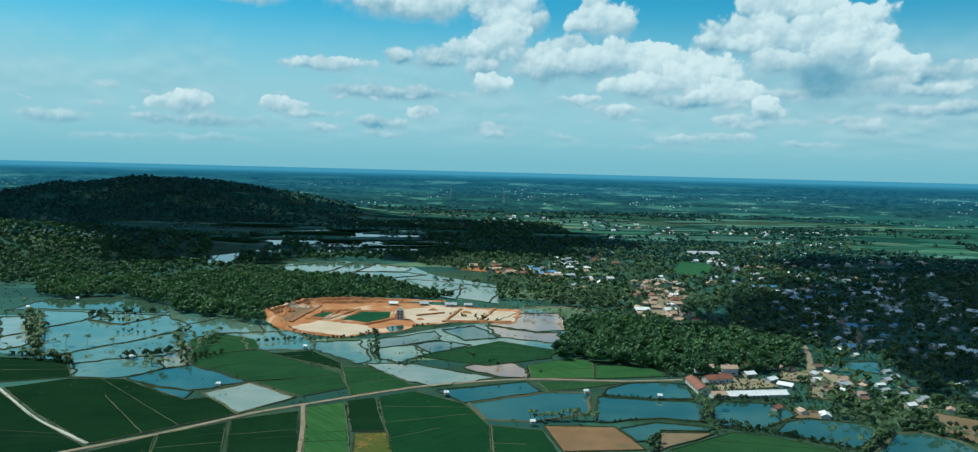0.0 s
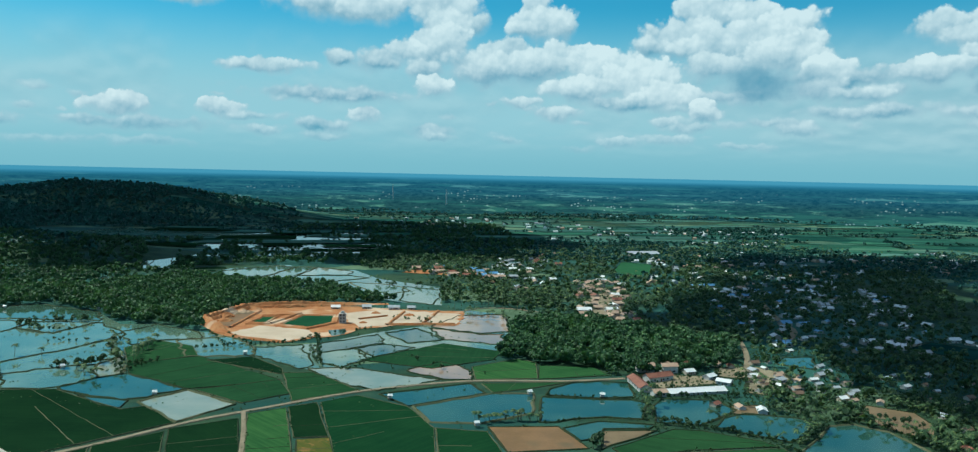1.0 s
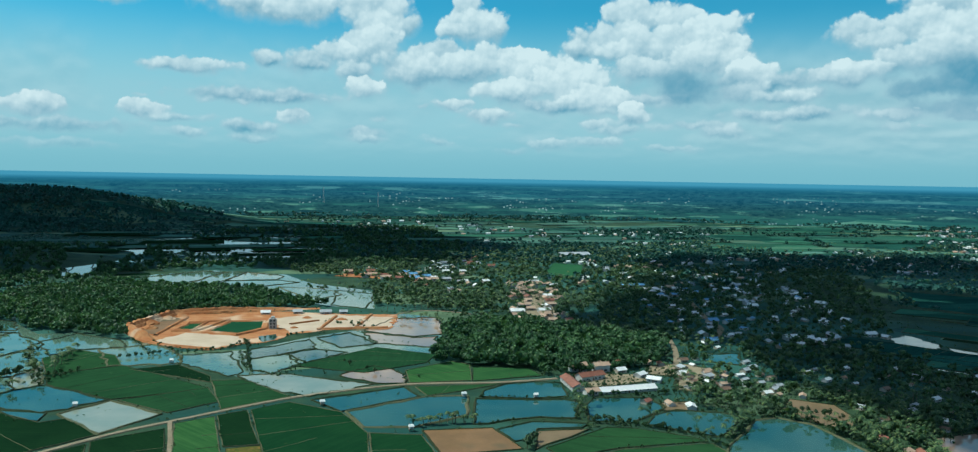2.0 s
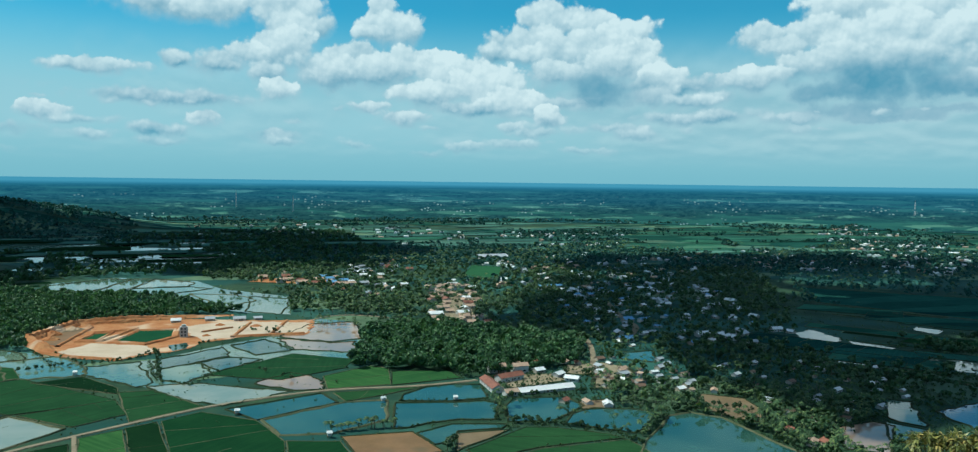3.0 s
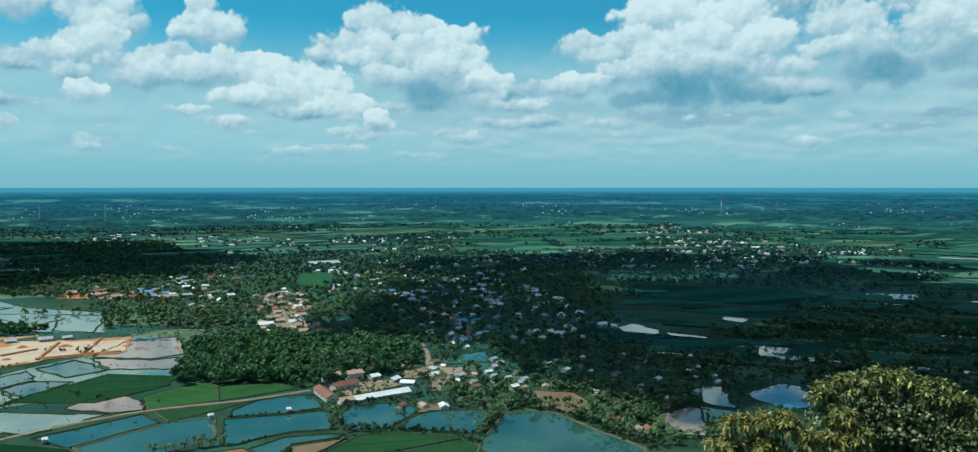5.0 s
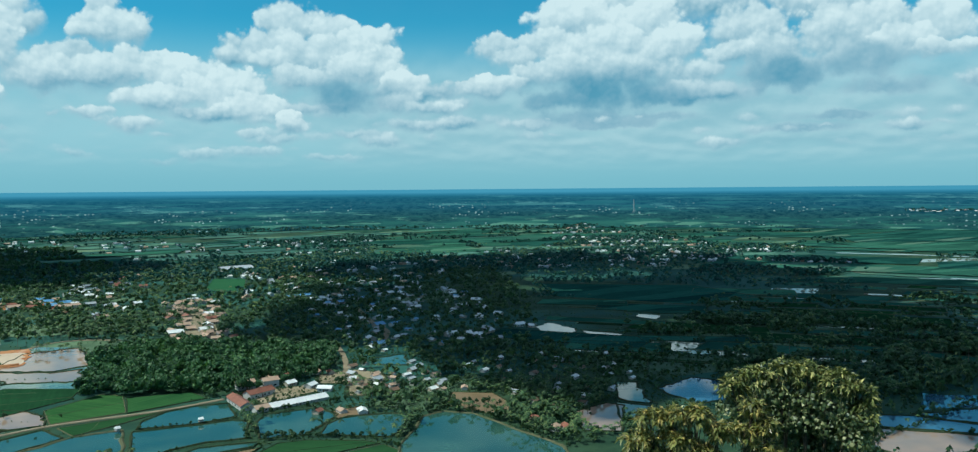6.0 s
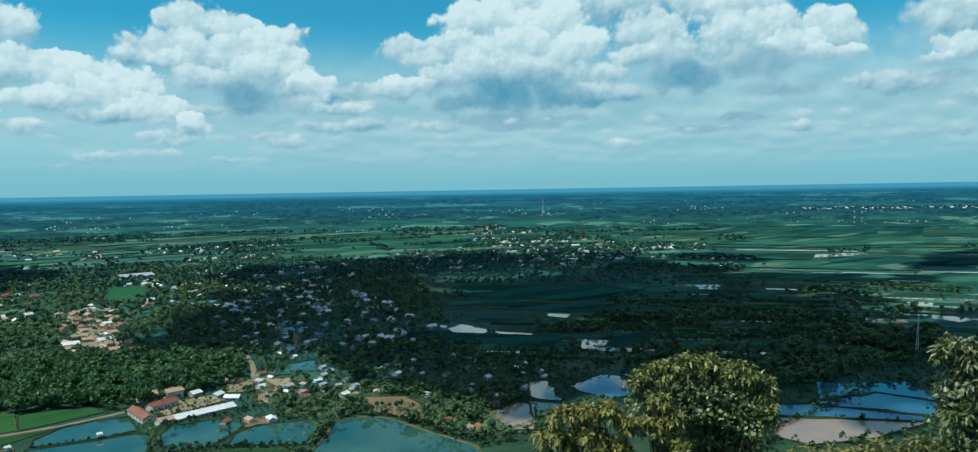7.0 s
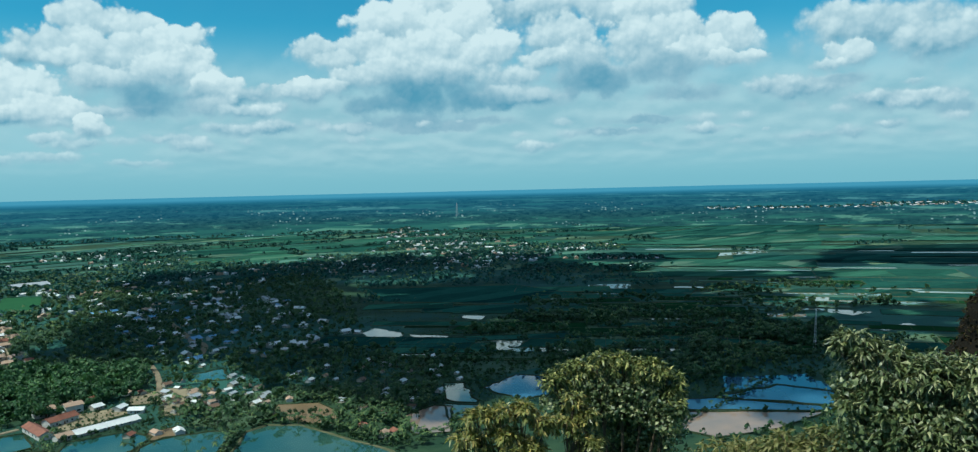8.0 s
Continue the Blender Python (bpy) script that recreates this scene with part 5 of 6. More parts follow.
def put_house(roof, k, x, y, turn, s=1.0):
    ob = HOUSE_KINDS[roof][k]
    m = pose(x, y, float(land(x, y)), 0, 0, turn)
    if ob.name in BUILT:
        ob = copy_thing(ob, m)
    else:
        BUILT.add(ob.name)
        ob.matrix_basis = m
    ob.scale = (s, s, s)
    # keep a clearing round it, longer on the open side
    r = math.hypot(x, y)
    u, v = -x / r, -y / r
    take([(x - v * 6 * s - u * 5 * s, y + u * 6 * s - v * 5 * s), (x + v * 6 * s - u * 5 * s, y - u * 6 * s - v * 5 * s),
          (x + v * 5 * s + u * 11, y - u * 5 * s + v * 11), (x - v * 5 * s + u * 11, y + u * 5 * s + v * 11)])
    return ob


def village(poly, count, seed, roofs, turn, gap=13.0, jitter=12, scale=(0.75, 1.1)):
    rng = np.random.default_rng(seed)
    placed = []
    for x, y in spread(poly, count * 5, seed):
        if len(placed) >= count:
            break
        if all((x - a) ** 2 + (y - b) ** 2 > gap * gap for a, b in placed):
            placed.append((x, y))
            t = turn + rng.uniform(-jitter, jitter) + (90 if rng.random() < 0.35 else 0)
            put_house(roofs[rng.integers(len(roofs))], int(rng.integers(2)), float(x), float(y), float(t), float(rng.uniform(*scale)))


FAR_SPOTS = []
FAR_HOUSES = {"white": [], "tan": [], "grey": []}


def far_village(poly, count, seed, turn):
    """Houses too far to be told apart singly: gathered here and joined by roof colour."""
    rng = np.random.default_rng(seed)
    for x, y in spread(poly, count, seed):
        kind = ["white", "white", "tan", "grey"][rng.integers(4)]
        L, W, h = rng.uniform(3.5, 6.5), rng.uniform(2.6, 4.0), rng.uniform(2.6, 3.8)
        a = radians(turn + rng.uniform(-20, 20) + (90 if rng.random() < 0.4 else 0))
        c, s, z = math.cos(a), math.sin(a), float(land(x, y))
        pts = [(i * L, j * W, k) for k in (-0.5, h) for i, j in ((-1, -1), (1, -1), (1, 1), (-1, 1))]
        pts += [(i * (L + 0.6), j * (W + 0.6), h - 0.2) for i, j in ((-1, -1), (1, -1), (1, 1), (-1, 1))] + [(-L - 0.6, 0, h + W * 0.5), (L + 0.6, 0, h + W * 0.5)]
        FAR_SPOTS.append((x, y))
        r = math.hypot(x, y)
        take([(x - y / r * 7, y + x / r * 7), (x + y / r * 7, y - x / r * 7), (x * (1 - 24 / r) + y / r * 6, y * (1 - 24 / r) - x / r * 6),
              (x * (1 - 24 / r) - y / r * 6, y * (1 - 24 / r) + x / r * 6)])
        FAR_HOUSES[kind].append([(x + c * u - s * v, y + s * u + c * v, z + w) for u, v, w in pts])


def build_far_villages():
    for kind, items in FAR_HOUSES.items():
        verts, faces = [], []
        for pts in items:
            b = len(verts)
            verts += pts
            faces += [tuple(b + i for i in f) for f in ((0, 1, 5, 4), (1, 2, 6, 5), (2, 3, 7, 6), (3, 0, 4, 7), (8, 9, 13, 12), (10, 11, 12, 13), (9, 10, 13), (11, 8, 12))]
        ob = mesh_object("far_village", verts, faces, ROOFS[kind][0])
        tagged(ob, "distant village houses with %s roofs" % {"white": "pale", "tan": "orange tile", "grey": "grey zinc"}[kind], "village", kind="stuff")


# the school by the pond: red roofed wings and a long pale hall
def long_hall(name, label, length, width, wall_h, pitch, roof, x, y, turn, windows):
    ob = house(length, width, wall_h, pitch, roof, WALLS[1], windows, name)
    tagged(ob, label, "building", "school buildings")
    ob["group"] = "school buildings"
    ob.matrix_basis = pose(x, y, 0, 0, 0, turn)
    c, s = math.cos(radians(turn)), math.sin(radians(turn))
    L, W = length / 2 + 2, width / 2 + 2
    take([(x + c * a - s * b, y + s * a + c * b) for a, b in ((-L, -W), (L, -W), (L, W), (-L, W))])


long_hall("long_hall", "long low hall with a pale metal roof by the pond", 40.0, 7.6, 1.9, 0.5, "white", 168, 511, 11, 6)
long_hall("school_wing", "school wing with a red tile roof", 30.0, 7.5, 3.2, 0.5, "rust", 136, 527, 92, 4)
long_hall("school_wing", "long school wing with a red tile roof", 20.0, 7.5, 3.4, 0.55, "rust", 153, 544, 24, 3)
long_hall("school_wing", "small school wing with a tan roof", 12.0, 6.5, 4.5, 0.5, "tan", 151, 570, 8, 3)
long_hall("school_wing", "tall school wing with a tan roof", 11.0, 6.5, 5.0, 0.5, "tan", 167, 567, 8, 3)
long_hall("school_wing", "small porch building with a tan roof", 9.0, 6.0, 2.8, 0.5, "tan", 143, 505, 14, 2)
long_hall("market_hall", "large grey-roofed hall beside the sports ground", 54.0, 25.3, 6.0, 0.3, "grey", 362, 1412, 10, 5)

for _r, _k, _x, _y, _t, _s in (("white", 0, 180, 563, 20, 0.8), ("white", 1, 190, 549, 40, 0.75), ("white", 1, 195, 534, -40, 0.8),
                               ("white", 1, 367, 671, 5, 1.0), ("white", 0, 379, 664, 5, 1.0),
                               ("blue", 1, 289, 660, 10, 1.1), ("white", 0, 256, 495, 20, 0.65), ("blue", 0, 332, 756, 15, 1.1),
                               ("blue", 1, 348, 751, 15, 1.0), ("grey", 0, 405, 667, 30, 1.0), ("white", 0, -93, 825, 5, 0.9),
                               ("grey", 0, -63, 829, 5, 0.9), ("grey", 1, -36, 826, 5, 0.9), ("grey", 0, -19, 828, 5, 0.8)):
    put_house(_r, _k, _x, _y, _t, _s)
for _i, (_x, _y) in enumerate(((200, 590), (209, 589), (217, 583), (206, 600), (226, 549), (240, 554), (214, 540), (184, 476), (171, 482), (194, 468), (222, 530),
                               (276, 487), (274, 399), (271, 376), (278, 374), (212, 515), (232, 520), (248, 540), (186, 590), (172, 583))):
    put_house(("rust", "tan", "rust", "white", "brown", "tan")[_i % 6], _i % 2, _x, _y, 14 + (_i * 37) % 90, 0.5 + 0.05 * (_i % 5))
village([(140, 745), (190, 745), (244, 1050), (184, 1050)], 42, 3, ["tan", "tan", "rust", "tan", "white", "tan"], 10, 13.0, scale=(0.8, 1.2))
village([(54, 945), (135, 972), (270, 1512), (81, 1269)], 40, 4, ["tan", "rust", "white", "grey"], 10, 15)
village([(-40, 1148), (81, 1066), (94, 1161), (0, 1215)], 16, 5, ["tan", "tan", "rust", "blue"], 5, 15, scale=(1.0, 1.3))
village([(270, 634), (446, 621), (567, 1026), (324, 1026)], 108, 6, ["grey", "white", "blue", "white", "white", "grey"], 15, 12.5, jitter=24, scale=(0.5, 1.0))
village([(216, 513), (270, 486), (290, 594), (230, 608)], 24, 7, ["white", "tan", "grey", "brown"], 20, 11, scale=(0.45, 0.75))
far_village([(202, 1053), (405, 945), (810, 1350), (567, 1512), (338, 1350)], 96, 8, 12)
village([(270, 392), (390, 430), (460, 560), (310, 567)], 34, 9, ["grey", "white", "white", "brown"], 25, 16, scale=(0.4, 0.7))
far_village([(270, 1755), (675, 1620), (945, 2025), (405, 2295), (-135, 2700), (-338, 2430)], 96, 21, 5)
far_village([(2840, 1770), (3310, 950), (3370, 960), (3060, 1560), (2900, 1850)], 90, 22, -40)
far_village([(3160, 1270), (3300, 900), (3420, 930), (3270, 1330)], 70, 25, -40)
far_village([(1763, 2295), (1559, 1617), (1458, 1249), (1291, 911), (1145, 809), (1108, 949), (1154, 1372), (1319, 1916)], 260, 23, 35)
far_village([(1243, 1049), (1324, 936), (1162, 821), (1137, 891)], 150, 24, 35)
far_village([(702, 1215), (945, 1080), (1350, 1026), (1552, 1215), (1215, 1552), (837, 1620)], 144, 10, 35)
build_far_villages()


def yard(label, mat, *points, clear=False):
    if clear:
        take(points)
    ob = new("bare_yard")
    mesh_object("soil", *sheet(points, 0.22), SOIL[mat], ob)
    mesh_object("verge", *ring(points, 1.2, 0.0, 0.3, 0.2), BANK, ob)
    tagged(ob, label, "yard", "bare yards")


yard("trodden school yard beside red-roofed wings", "trodden", (141, 560), (146, 533), (150, 522), (172, 528), (192, 536), (190, 556), (165, 558))
yard("pale trodden yard beside the lane", "trodden", (198, 556), (212, 548), (232, 560), (226, 585), (206, 580))
yard("orange earth by the brick yard", "earth", (-40, 1140), (60, 1090), (80, 1130), (-20, 1185))


yard("pale sandy ground between the lane and the pond houses", "trodden", (203, 512), (214, 506), (246, 545), (250, 566), (236, 586), (222, 566), clear=True)
yard("dusty pale ground along the village street", "trodden", (146, 760), (160, 752), (180, 750), (208, 900), (214, 948), (194, 955), (170, 860), clear=True)


# scrub along the banks and yards
def scrub():
    rng = np.random.default_rng(31)
    p = rng.uniform((-520, 380), (620, 1000), (26000, 2))
    q = rng.uniform((120, 370), (420, 640), (7000, 2))
    p = np.concatenate([q, p])
    p = p[is_free(p[:, 0], p[:, 1])][:8200]
    wood_stuff("scrub", "low green scrub and weeds between the plots", p, rng.uniform(0.35, 1.1, len(p)), TREE_LEAF, 8, 0.7, 31)
    p = rng.uniform((380, 200), (760, 600), (9000, 2))
    p = p[is_free(p[:, 0], p[:, 1])][:2400]
    wood_stuff("scrub", "low green scrub and weeds between the plots", p, rng.uniform(0.7, 2.6, len(p)), TREE_LEAF, 9, 0.7, 32)


def bank_growth():
    """Reeds and weeds along the edges of the near ponds and plots."""
    rng = np.random.default_rng(33)
    pts = []
    for poly, _ in TAKEN:
        if len(poly) < 4 or math.hypot(*poly[0]) > 760:
            continue
        for a, b in zip(poly, np.roll(poly, -1, axis=0)):
            n = int(np.linalg.norm(b - a) * rng.uniform(0.1, 0.5))
            t = rng.random((n, 1)) ** rng.uniform(0.5, 1.8)
            pts.append(a + (b - a) * t + rng.normal(scale=0.7, size=(n, 2)))
    p = np.concatenate(pts)[:6000]
    wood_stuff("bank_growth", "dark reeds and weeds along the pond banks", p, rng.uniform(0.2, 0.62, len(p)), TREE_LEAF, 7, 0.75, 33)


scrub()
bank_growth()


# ---- woods and trees ----
def woods():
    rng = np.random.default_rng(5)
    p = spread([(-448, 825), (-506, 934), (-382, 957), (-310, 1084), (-242, 1031), (-104, 981), (-31, 882), (-51, 864), (-174, 840), (-205, 764),
                (-192, 707), (-290, 756)], 2200, 1)
    wood_stuff("plantation_wood", "dense green plantation wood above the earth works", p, rng.uniform(3.0, 5.0, len(p)), WOOD_LEAF, 50, 0.41, 1)
    p = spread([(55, 671), (80, 751), (154, 760), (196, 702), (251, 659), (216, 582), (135, 552), (96, 575), (81, 586), (50, 598)], 1000, 2)
    wood_stuff("orchard_wood", "dark dense wood beside the rice fields", p, rng.uniform(3.2, 5.4, len(p)), WOOD_LEAF, 76, 0.34, 2)
    p = spread([(-972, 1080), (-567, 864), (-392, 965), (-446, 1161), (-702, 1431), (-1013, 1431)], 3200, 3)
    wood_stuff("hill_wood", "green trees covering the low hill", p, rng.uniform(3.0, 5.0, len(p)), WOOD_LEAF, 28, 0.5, 3)
    p = spread([(-400, 983), (-621, 1465), (-405, 1688), (-270, 2160), (154, 2214), (200, 1604), (122, 1303), (-113, 1242), (-269, 1202)], 2600, 4)
    wood_stuff("shaded_wood", "dark wood in the shadow of a cloud", p, rng.uniform(3.2, 5.6, len(p)), WOOD_LEAF, 28, 0.5, 4)
    p = spread([(-1485, 1890), (-675, 2025), (-351, 2295), (-473, 2700), (-1215, 2902), (-1620, 2430)], 4200, 6)
    q = spread([(-1688, 1485), (-1215, 1282), (-810, 1485), (-783, 1755), (-1215, 2160), (-1688, 2025)], 3200, 7)
    p = np.concatenate([p, q])
    wood_stuff("hill_forest", "dark forest covering the hills", p, rng.uniform(4, 6.5, len(p)), HAZY_LEAF, 10, 0.7, 6)
    # trees among the houses
    for name, poly, n, seed in (("village_wood", [(3, 1050), (57, 1250), (204, 1542), (377, 1578), (544, 1473), (338, 756), (236, 636), (200, 734), (103, 776)], 3000, 8),
                                ("garden_wood", [(205, 701), (342, 1157), (501, 1253), (749, 1199), (568, 838), (463, 684), (508, 500), (394, 462), (312, 394),
                                                 (267, 377), (200, 504), (227, 572)], 3000, 9),
                                ("garden_wood", [(513, 486), (608, 324), (837, 405), (675, 567), (540, 648)], 900, 10),
                                ("garden_wood", [(430, 335), (520, 305), (640, 300), (740, 340), (660, 450), (500, 480), (420, 400)], 900, 17),
                                ("garden_wood", [(580, 837), (810, 675), (960, 640), (1180, 900), (1250, 1230), (1026, 1418), (756, 1188)], 1500, 11),
                                ("shore_wood", [(235, 473), (256, 433), (255, 398), (254, 360), (312, 344), (358, 402), (364, 437), (308, 483)], 900, 16),
                                ("dark_wood", [(620, 352), (723, 421), (779, 399), (780, 349), (660, 300)], 500, 18),
                                ("garden_wood", [(580, 580), (945, 338), (1215, 405), (1080, 567), (702, 702)], 800, 15),
                                ("garden_wood", [(-27, 891), (27, 864), (135, 810), (148, 945), (54, 1080), (-81, 1161), (-122, 1242), (-40, 1296), (81, 1269), (54, 1053)], 900, 12),
                                ("garden_wood", [(243, 1485), (567, 1472), (756, 1215), (1026, 1418), (1418, 1080), (1620, 1282), (1215, 1688), (675, 1755)], 3400, 13)):
        p = spread(poly, n, seed)
        half = len(p) * (7 if name == "shore_wood" else 1 if name == "dark_wood" else 4) // 10
        big = 2.4 if name == "shore_wood" else 4.2
        leaf = HAZY_LEAF if seed in (11, 13) else TREE_LEAF
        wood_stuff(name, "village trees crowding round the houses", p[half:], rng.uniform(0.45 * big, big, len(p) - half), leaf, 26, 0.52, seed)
        wood_stuff("palm_grove", "coconut palms crowding round the houses", p[:half], rng.uniform(0.35, 0.6, half) if name == "shore_wood" else rng.uniform(0.5, 0.95, half), PALM_LEAF, seed=seed, palms=True)
    # far woods, in belts across the plain
    rr = np.random.default_rng(77)
    count = 48000
    r = np.exp(rr.uniform(math.log(1350), math.log(2800), count))
    a = np.radians(rr.uniform(-40, 85, count))
    x, y = r * np.sin(a), r * np.cos(a)
    keep = []
    for i in range(count):
        u, v = x[i], y[i]
        belt = noise.noise(Vector((u * 0.0017, v * 0.0032, 4.0))) + 0.5 * noise.noise(Vector((u * 0.006, v * 0.010, 9.0)))
        open_plain = 0.45 if math.atan2(u, v) > 0.95 and math.hypot(u, v) < 2750 else 0.0
        keep.append(belt - open_plain > -0.03 + rr.uniform(-0.1, 0.1))
    keep = np.array(keep)
    p = np.stack([x[keep], y[keep]], 1)
    p = p[is_free(p[:, 0], p[:, 1])]
    spots = np.repeat(np.array(FAR_SPOTS), 3, axis=0)
    p = np.concatenate([p, spots + rng.normal(scale=14.0, size=spots.shape) + spots / 300.0])
    wood_stuff("far_wood", "distant belts of trees across the plain", p, rng.uniform(3.0, 6.0, len(p)), HAZY_LEAF, 7, 0.72, 14, 0.75)


woods()


def tree_row(kinds, picks, *points, step=7.0, jitter=2.0, scale=(0.8, 1.1)):
    for (ax, ay), (bx, by) in zip(points, points[1:]):
        n = max(1, int(math.hypot(bx - ax, by - ay) / step))
        for i in range(n):
            t = (i + RNG.uniform(-0.3, 0.3)) / n
            stand(kinds, int(RNG.choice(picks)), float(ax + (bx - ax) * t + RNG.uniform(-jitter, jitter)),
                  float(ay + (by - ay) * t + RNG.uniform(-jitter, jitter)), float(RNG.uniform(*scale)))


def grove_line(step, jitter, size, palms, *points):
    """Trees crowding along a bank, past counting."""
    out = []
    for (ax, ay), (bx, by) in zip(points, points[1:]):
        n = max(2, int(math.hypot(bx - ax, by - ay) / step))
        t = (np.arange(n) + RNG.uniform(0, 1, n)) / n
        out.append(np.stack([ax + (bx - ax) * t + RNG.normal(scale=jitter, size=n), ay + (by - ay) * t + RNG.normal(scale=jitter, size=n)], 1))
    p = np.concatenate(out)
    k = int(len(p) * palms)
    RNG.shuffle(p)
    wood_stuff("bank_grove", "trees and bushes crowding a pond bank", p[k:], RNG.uniform(size * 0.5, size, len(p) - k), TREE_LEAF, 44, 0.42, len(p))
    if k:
        wood_stuff("bank_palms", "palms and bananas crowding a pond bank", p[:k], RNG.uniform(0.45, 0.95, k), PALM_LEAF, seed=k, palms=True)


grove_line(2.2, 2.5, 3.2, 0.5, (-409, 738), (-348, 633), (-310, 568))
grove_line(2.5, 1.5, 2.6, 0.5, (-385, 710), (-354, 663))
grove_line(2.5, 2.0, 2.6, 0.4, (-338, 576), (-309, 568))
grove_line(2.2, 2.0, 2.8, 0.5, (-302, 570), (-271, 540))
grove_line(3.5, 1.5, 2.8, 0.2, (-354, 728), (-312, 699))
grove_line(5, 1.5, 3.2, 0.1, (-340, 738), (-296, 748))
grove_line(3, 3, 2.0, 0.2, (-294, 660), (-259, 664))
grove_line(2.2, 2.2, 2.6, 0.5, (-248, 666), (-221, 599), (-201, 556))
grove_line(3, 2, 2.4, 0.4, (-246, 566), (-235, 576), (-220, 589))
grove_line(4, 1.2, 1.6, 0.1, (-225, 554), (-202, 562))
grove_line(3.0, 1.0, 1.5, 0.0, (-186, 707), (-157, 652), (-135, 643), (-109, 659), (-90, 687))
grove_line(3.0, 1.0, 1.4, 0.0, (-93, 648), (-78, 585), (-55, 568), (-40, 609))
grove_line(2.6, 5.0, 3.4, 0.6, (-70, 1017), (-31, 995), (7, 1019), (20, 927))
grove_line(4, 2.0, 2.4, 0.3, (-35, 776), (-12, 756), (11, 751))
grove_line(1.8, 1.0, 1.6, 0.15, (127, 450), (139, 450), (155, 435), (178, 417), (184, 393))
grove_line(1.8, 2.5, 2.4, 0.6, (190, 470), (212, 479), (214, 462), (221, 452))
grove_line(1.6, 2.0, 2.4, 0.5, (192, 408), (200, 419), (212, 436), (219, 446))
grove_line(2.2, 2.5, 1.1, 0.0, (130, 506), (139, 495), (167, 494), (186, 501))
grove_line(2.2, 4.0, 3.0, 0.5, (207, 555), (212, 532), (215, 504), (240, 544))
grove_line(3.0, 1.0, 1.2, 0.0, (70, 505), (104, 498), (124, 498))
grove_line(2.0, 1.5, 1.8, 0.5, (131, 486), (120, 451))

grove_line(5, 4.0, 3.2, 0.6, (186, 983), (146, 752))
grove_line(5, 4.0, 3.2, 0.6, (239, 1015), (184, 738))
grove_line(6, 5.0, 3.0, 0.6, (223, 1075), (170, 753))
grove_line(3, 4.0, 3.4, 0.5, (134, 730), (147, 716), (171, 722), (202, 755))
grove_line(1.6, 1.0, 1.5, 0.15, (391, 266), (424, 272), (462, 273), (510, 281), (547, 287))
grove_line(1.8, 1.5, 1.8, 0.5, (256, 424), (257, 408), (258, 388), (262, 366), (261, 345))
grove_line(1.6, 3.0, 2.2, 0.5, (259, 377), (267, 354), (281, 342))
grove_line(3.0, 2.0, 1.8, 0.4, (224, 447), (238, 450), (250, 436))


# palms and bushes on the banks of the flooded plots
tree_row(PALM_KINDS, [0, 2], (-381, 702), (-354, 655), (-328, 610), step=5)
tree_row(TREE_KINDS, [2, 4], (-371, 675), (-310, 567), (-277, 554), step=5)
tree_row(PALM_KINDS, [0, 2], (-324, 564), (-277, 551), step=5)
tree_row(PALM_KINDS, [0, 2], (-331, 601), (-263, 610), step=12)
tree_row(TREE_KINDS, [4, 2], (-344, 724), (-308, 740), (-290, 745), step=5)
tree_row(TREE_KINDS, [4], (-317, 702), (-294, 702), step=4)
tree_row(TREE_KINDS, [4, 2], (-250, 567), (-220, 589), step=4)
tree_row(PALM_KINDS, [2, 0], (-223, 634), (-213, 662), (-205, 580), step=6)
tree_row(TREE_KINDS, [4], (-202, 556), (-189, 594), (-216, 567), step=5)
tree_row(PALM_KINDS, [2], (-232, 564), (-216, 543), (-202, 545), step=8)
tree_row(TREE_KINDS, [4], (-173, 634), (-148, 645), step=3)
tree_row(TREE_KINDS, [4], (-93, 691), (-81, 621), (-78, 583), step=7)
tree_row(PALM_KINDS, [2, 2, 0], (26, 446), (40, 450), (63, 452), step=1.7, scale=(0.6, 0.85))
tree_row(TREE_KINDS, [4], (62, 446), (80, 452), (100, 455), (121, 450), step=4, jitter=1.0, scale=(0.35, 0.7))
tree_row(TREE_KINDS, [4, 2], (127, 445), (152, 437), (171, 425), (190, 412), step=2.6, jitter=1.2, scale=(0.4, 0.8))
tree_row(PALM_KINDS, [2], (190, 408), (204, 426), (219, 446), step=3, scale=(0.5, 0.8))
tree_row(TREE_KINDS, [2, 4], (206, 462), (220, 450), (236, 449), (247, 438), step=3, scale=(0.4, 0.8))
tree_row(TREE_KINDS, [4], (139, 541), (160, 556), (186, 545), step=4, jitter=4, scale=(0.5, 1.0))
tree_row(TREE_KINDS, [4, 2], (140, 500), (158, 500), (190, 503), (204, 500), step=3.5, jitter=2, scale=(0.35, 0.7))
tree_row(TREE_KINDS, [4, 2], (81, 405), (89, 416), step=4)
tree_row(PALM_KINDS, [0, 1], (27, 837), (54, 853), (101, 830), step=5)
tree_row(PALM_KINDS, [0, 2], (34, 796), (68, 783), (74, 729), step=7)
tree_row(PALM_KINDS, [0, 1], (129, 500), (129, 470), (124, 452), step=4, scale=(0.4, 0.7))
tree_row(PALM_KINDS, [0, 2], (202, 466), (240, 470), (262, 410), (266, 364), step=3, jitter=3, scale=(0.4, 0.65))
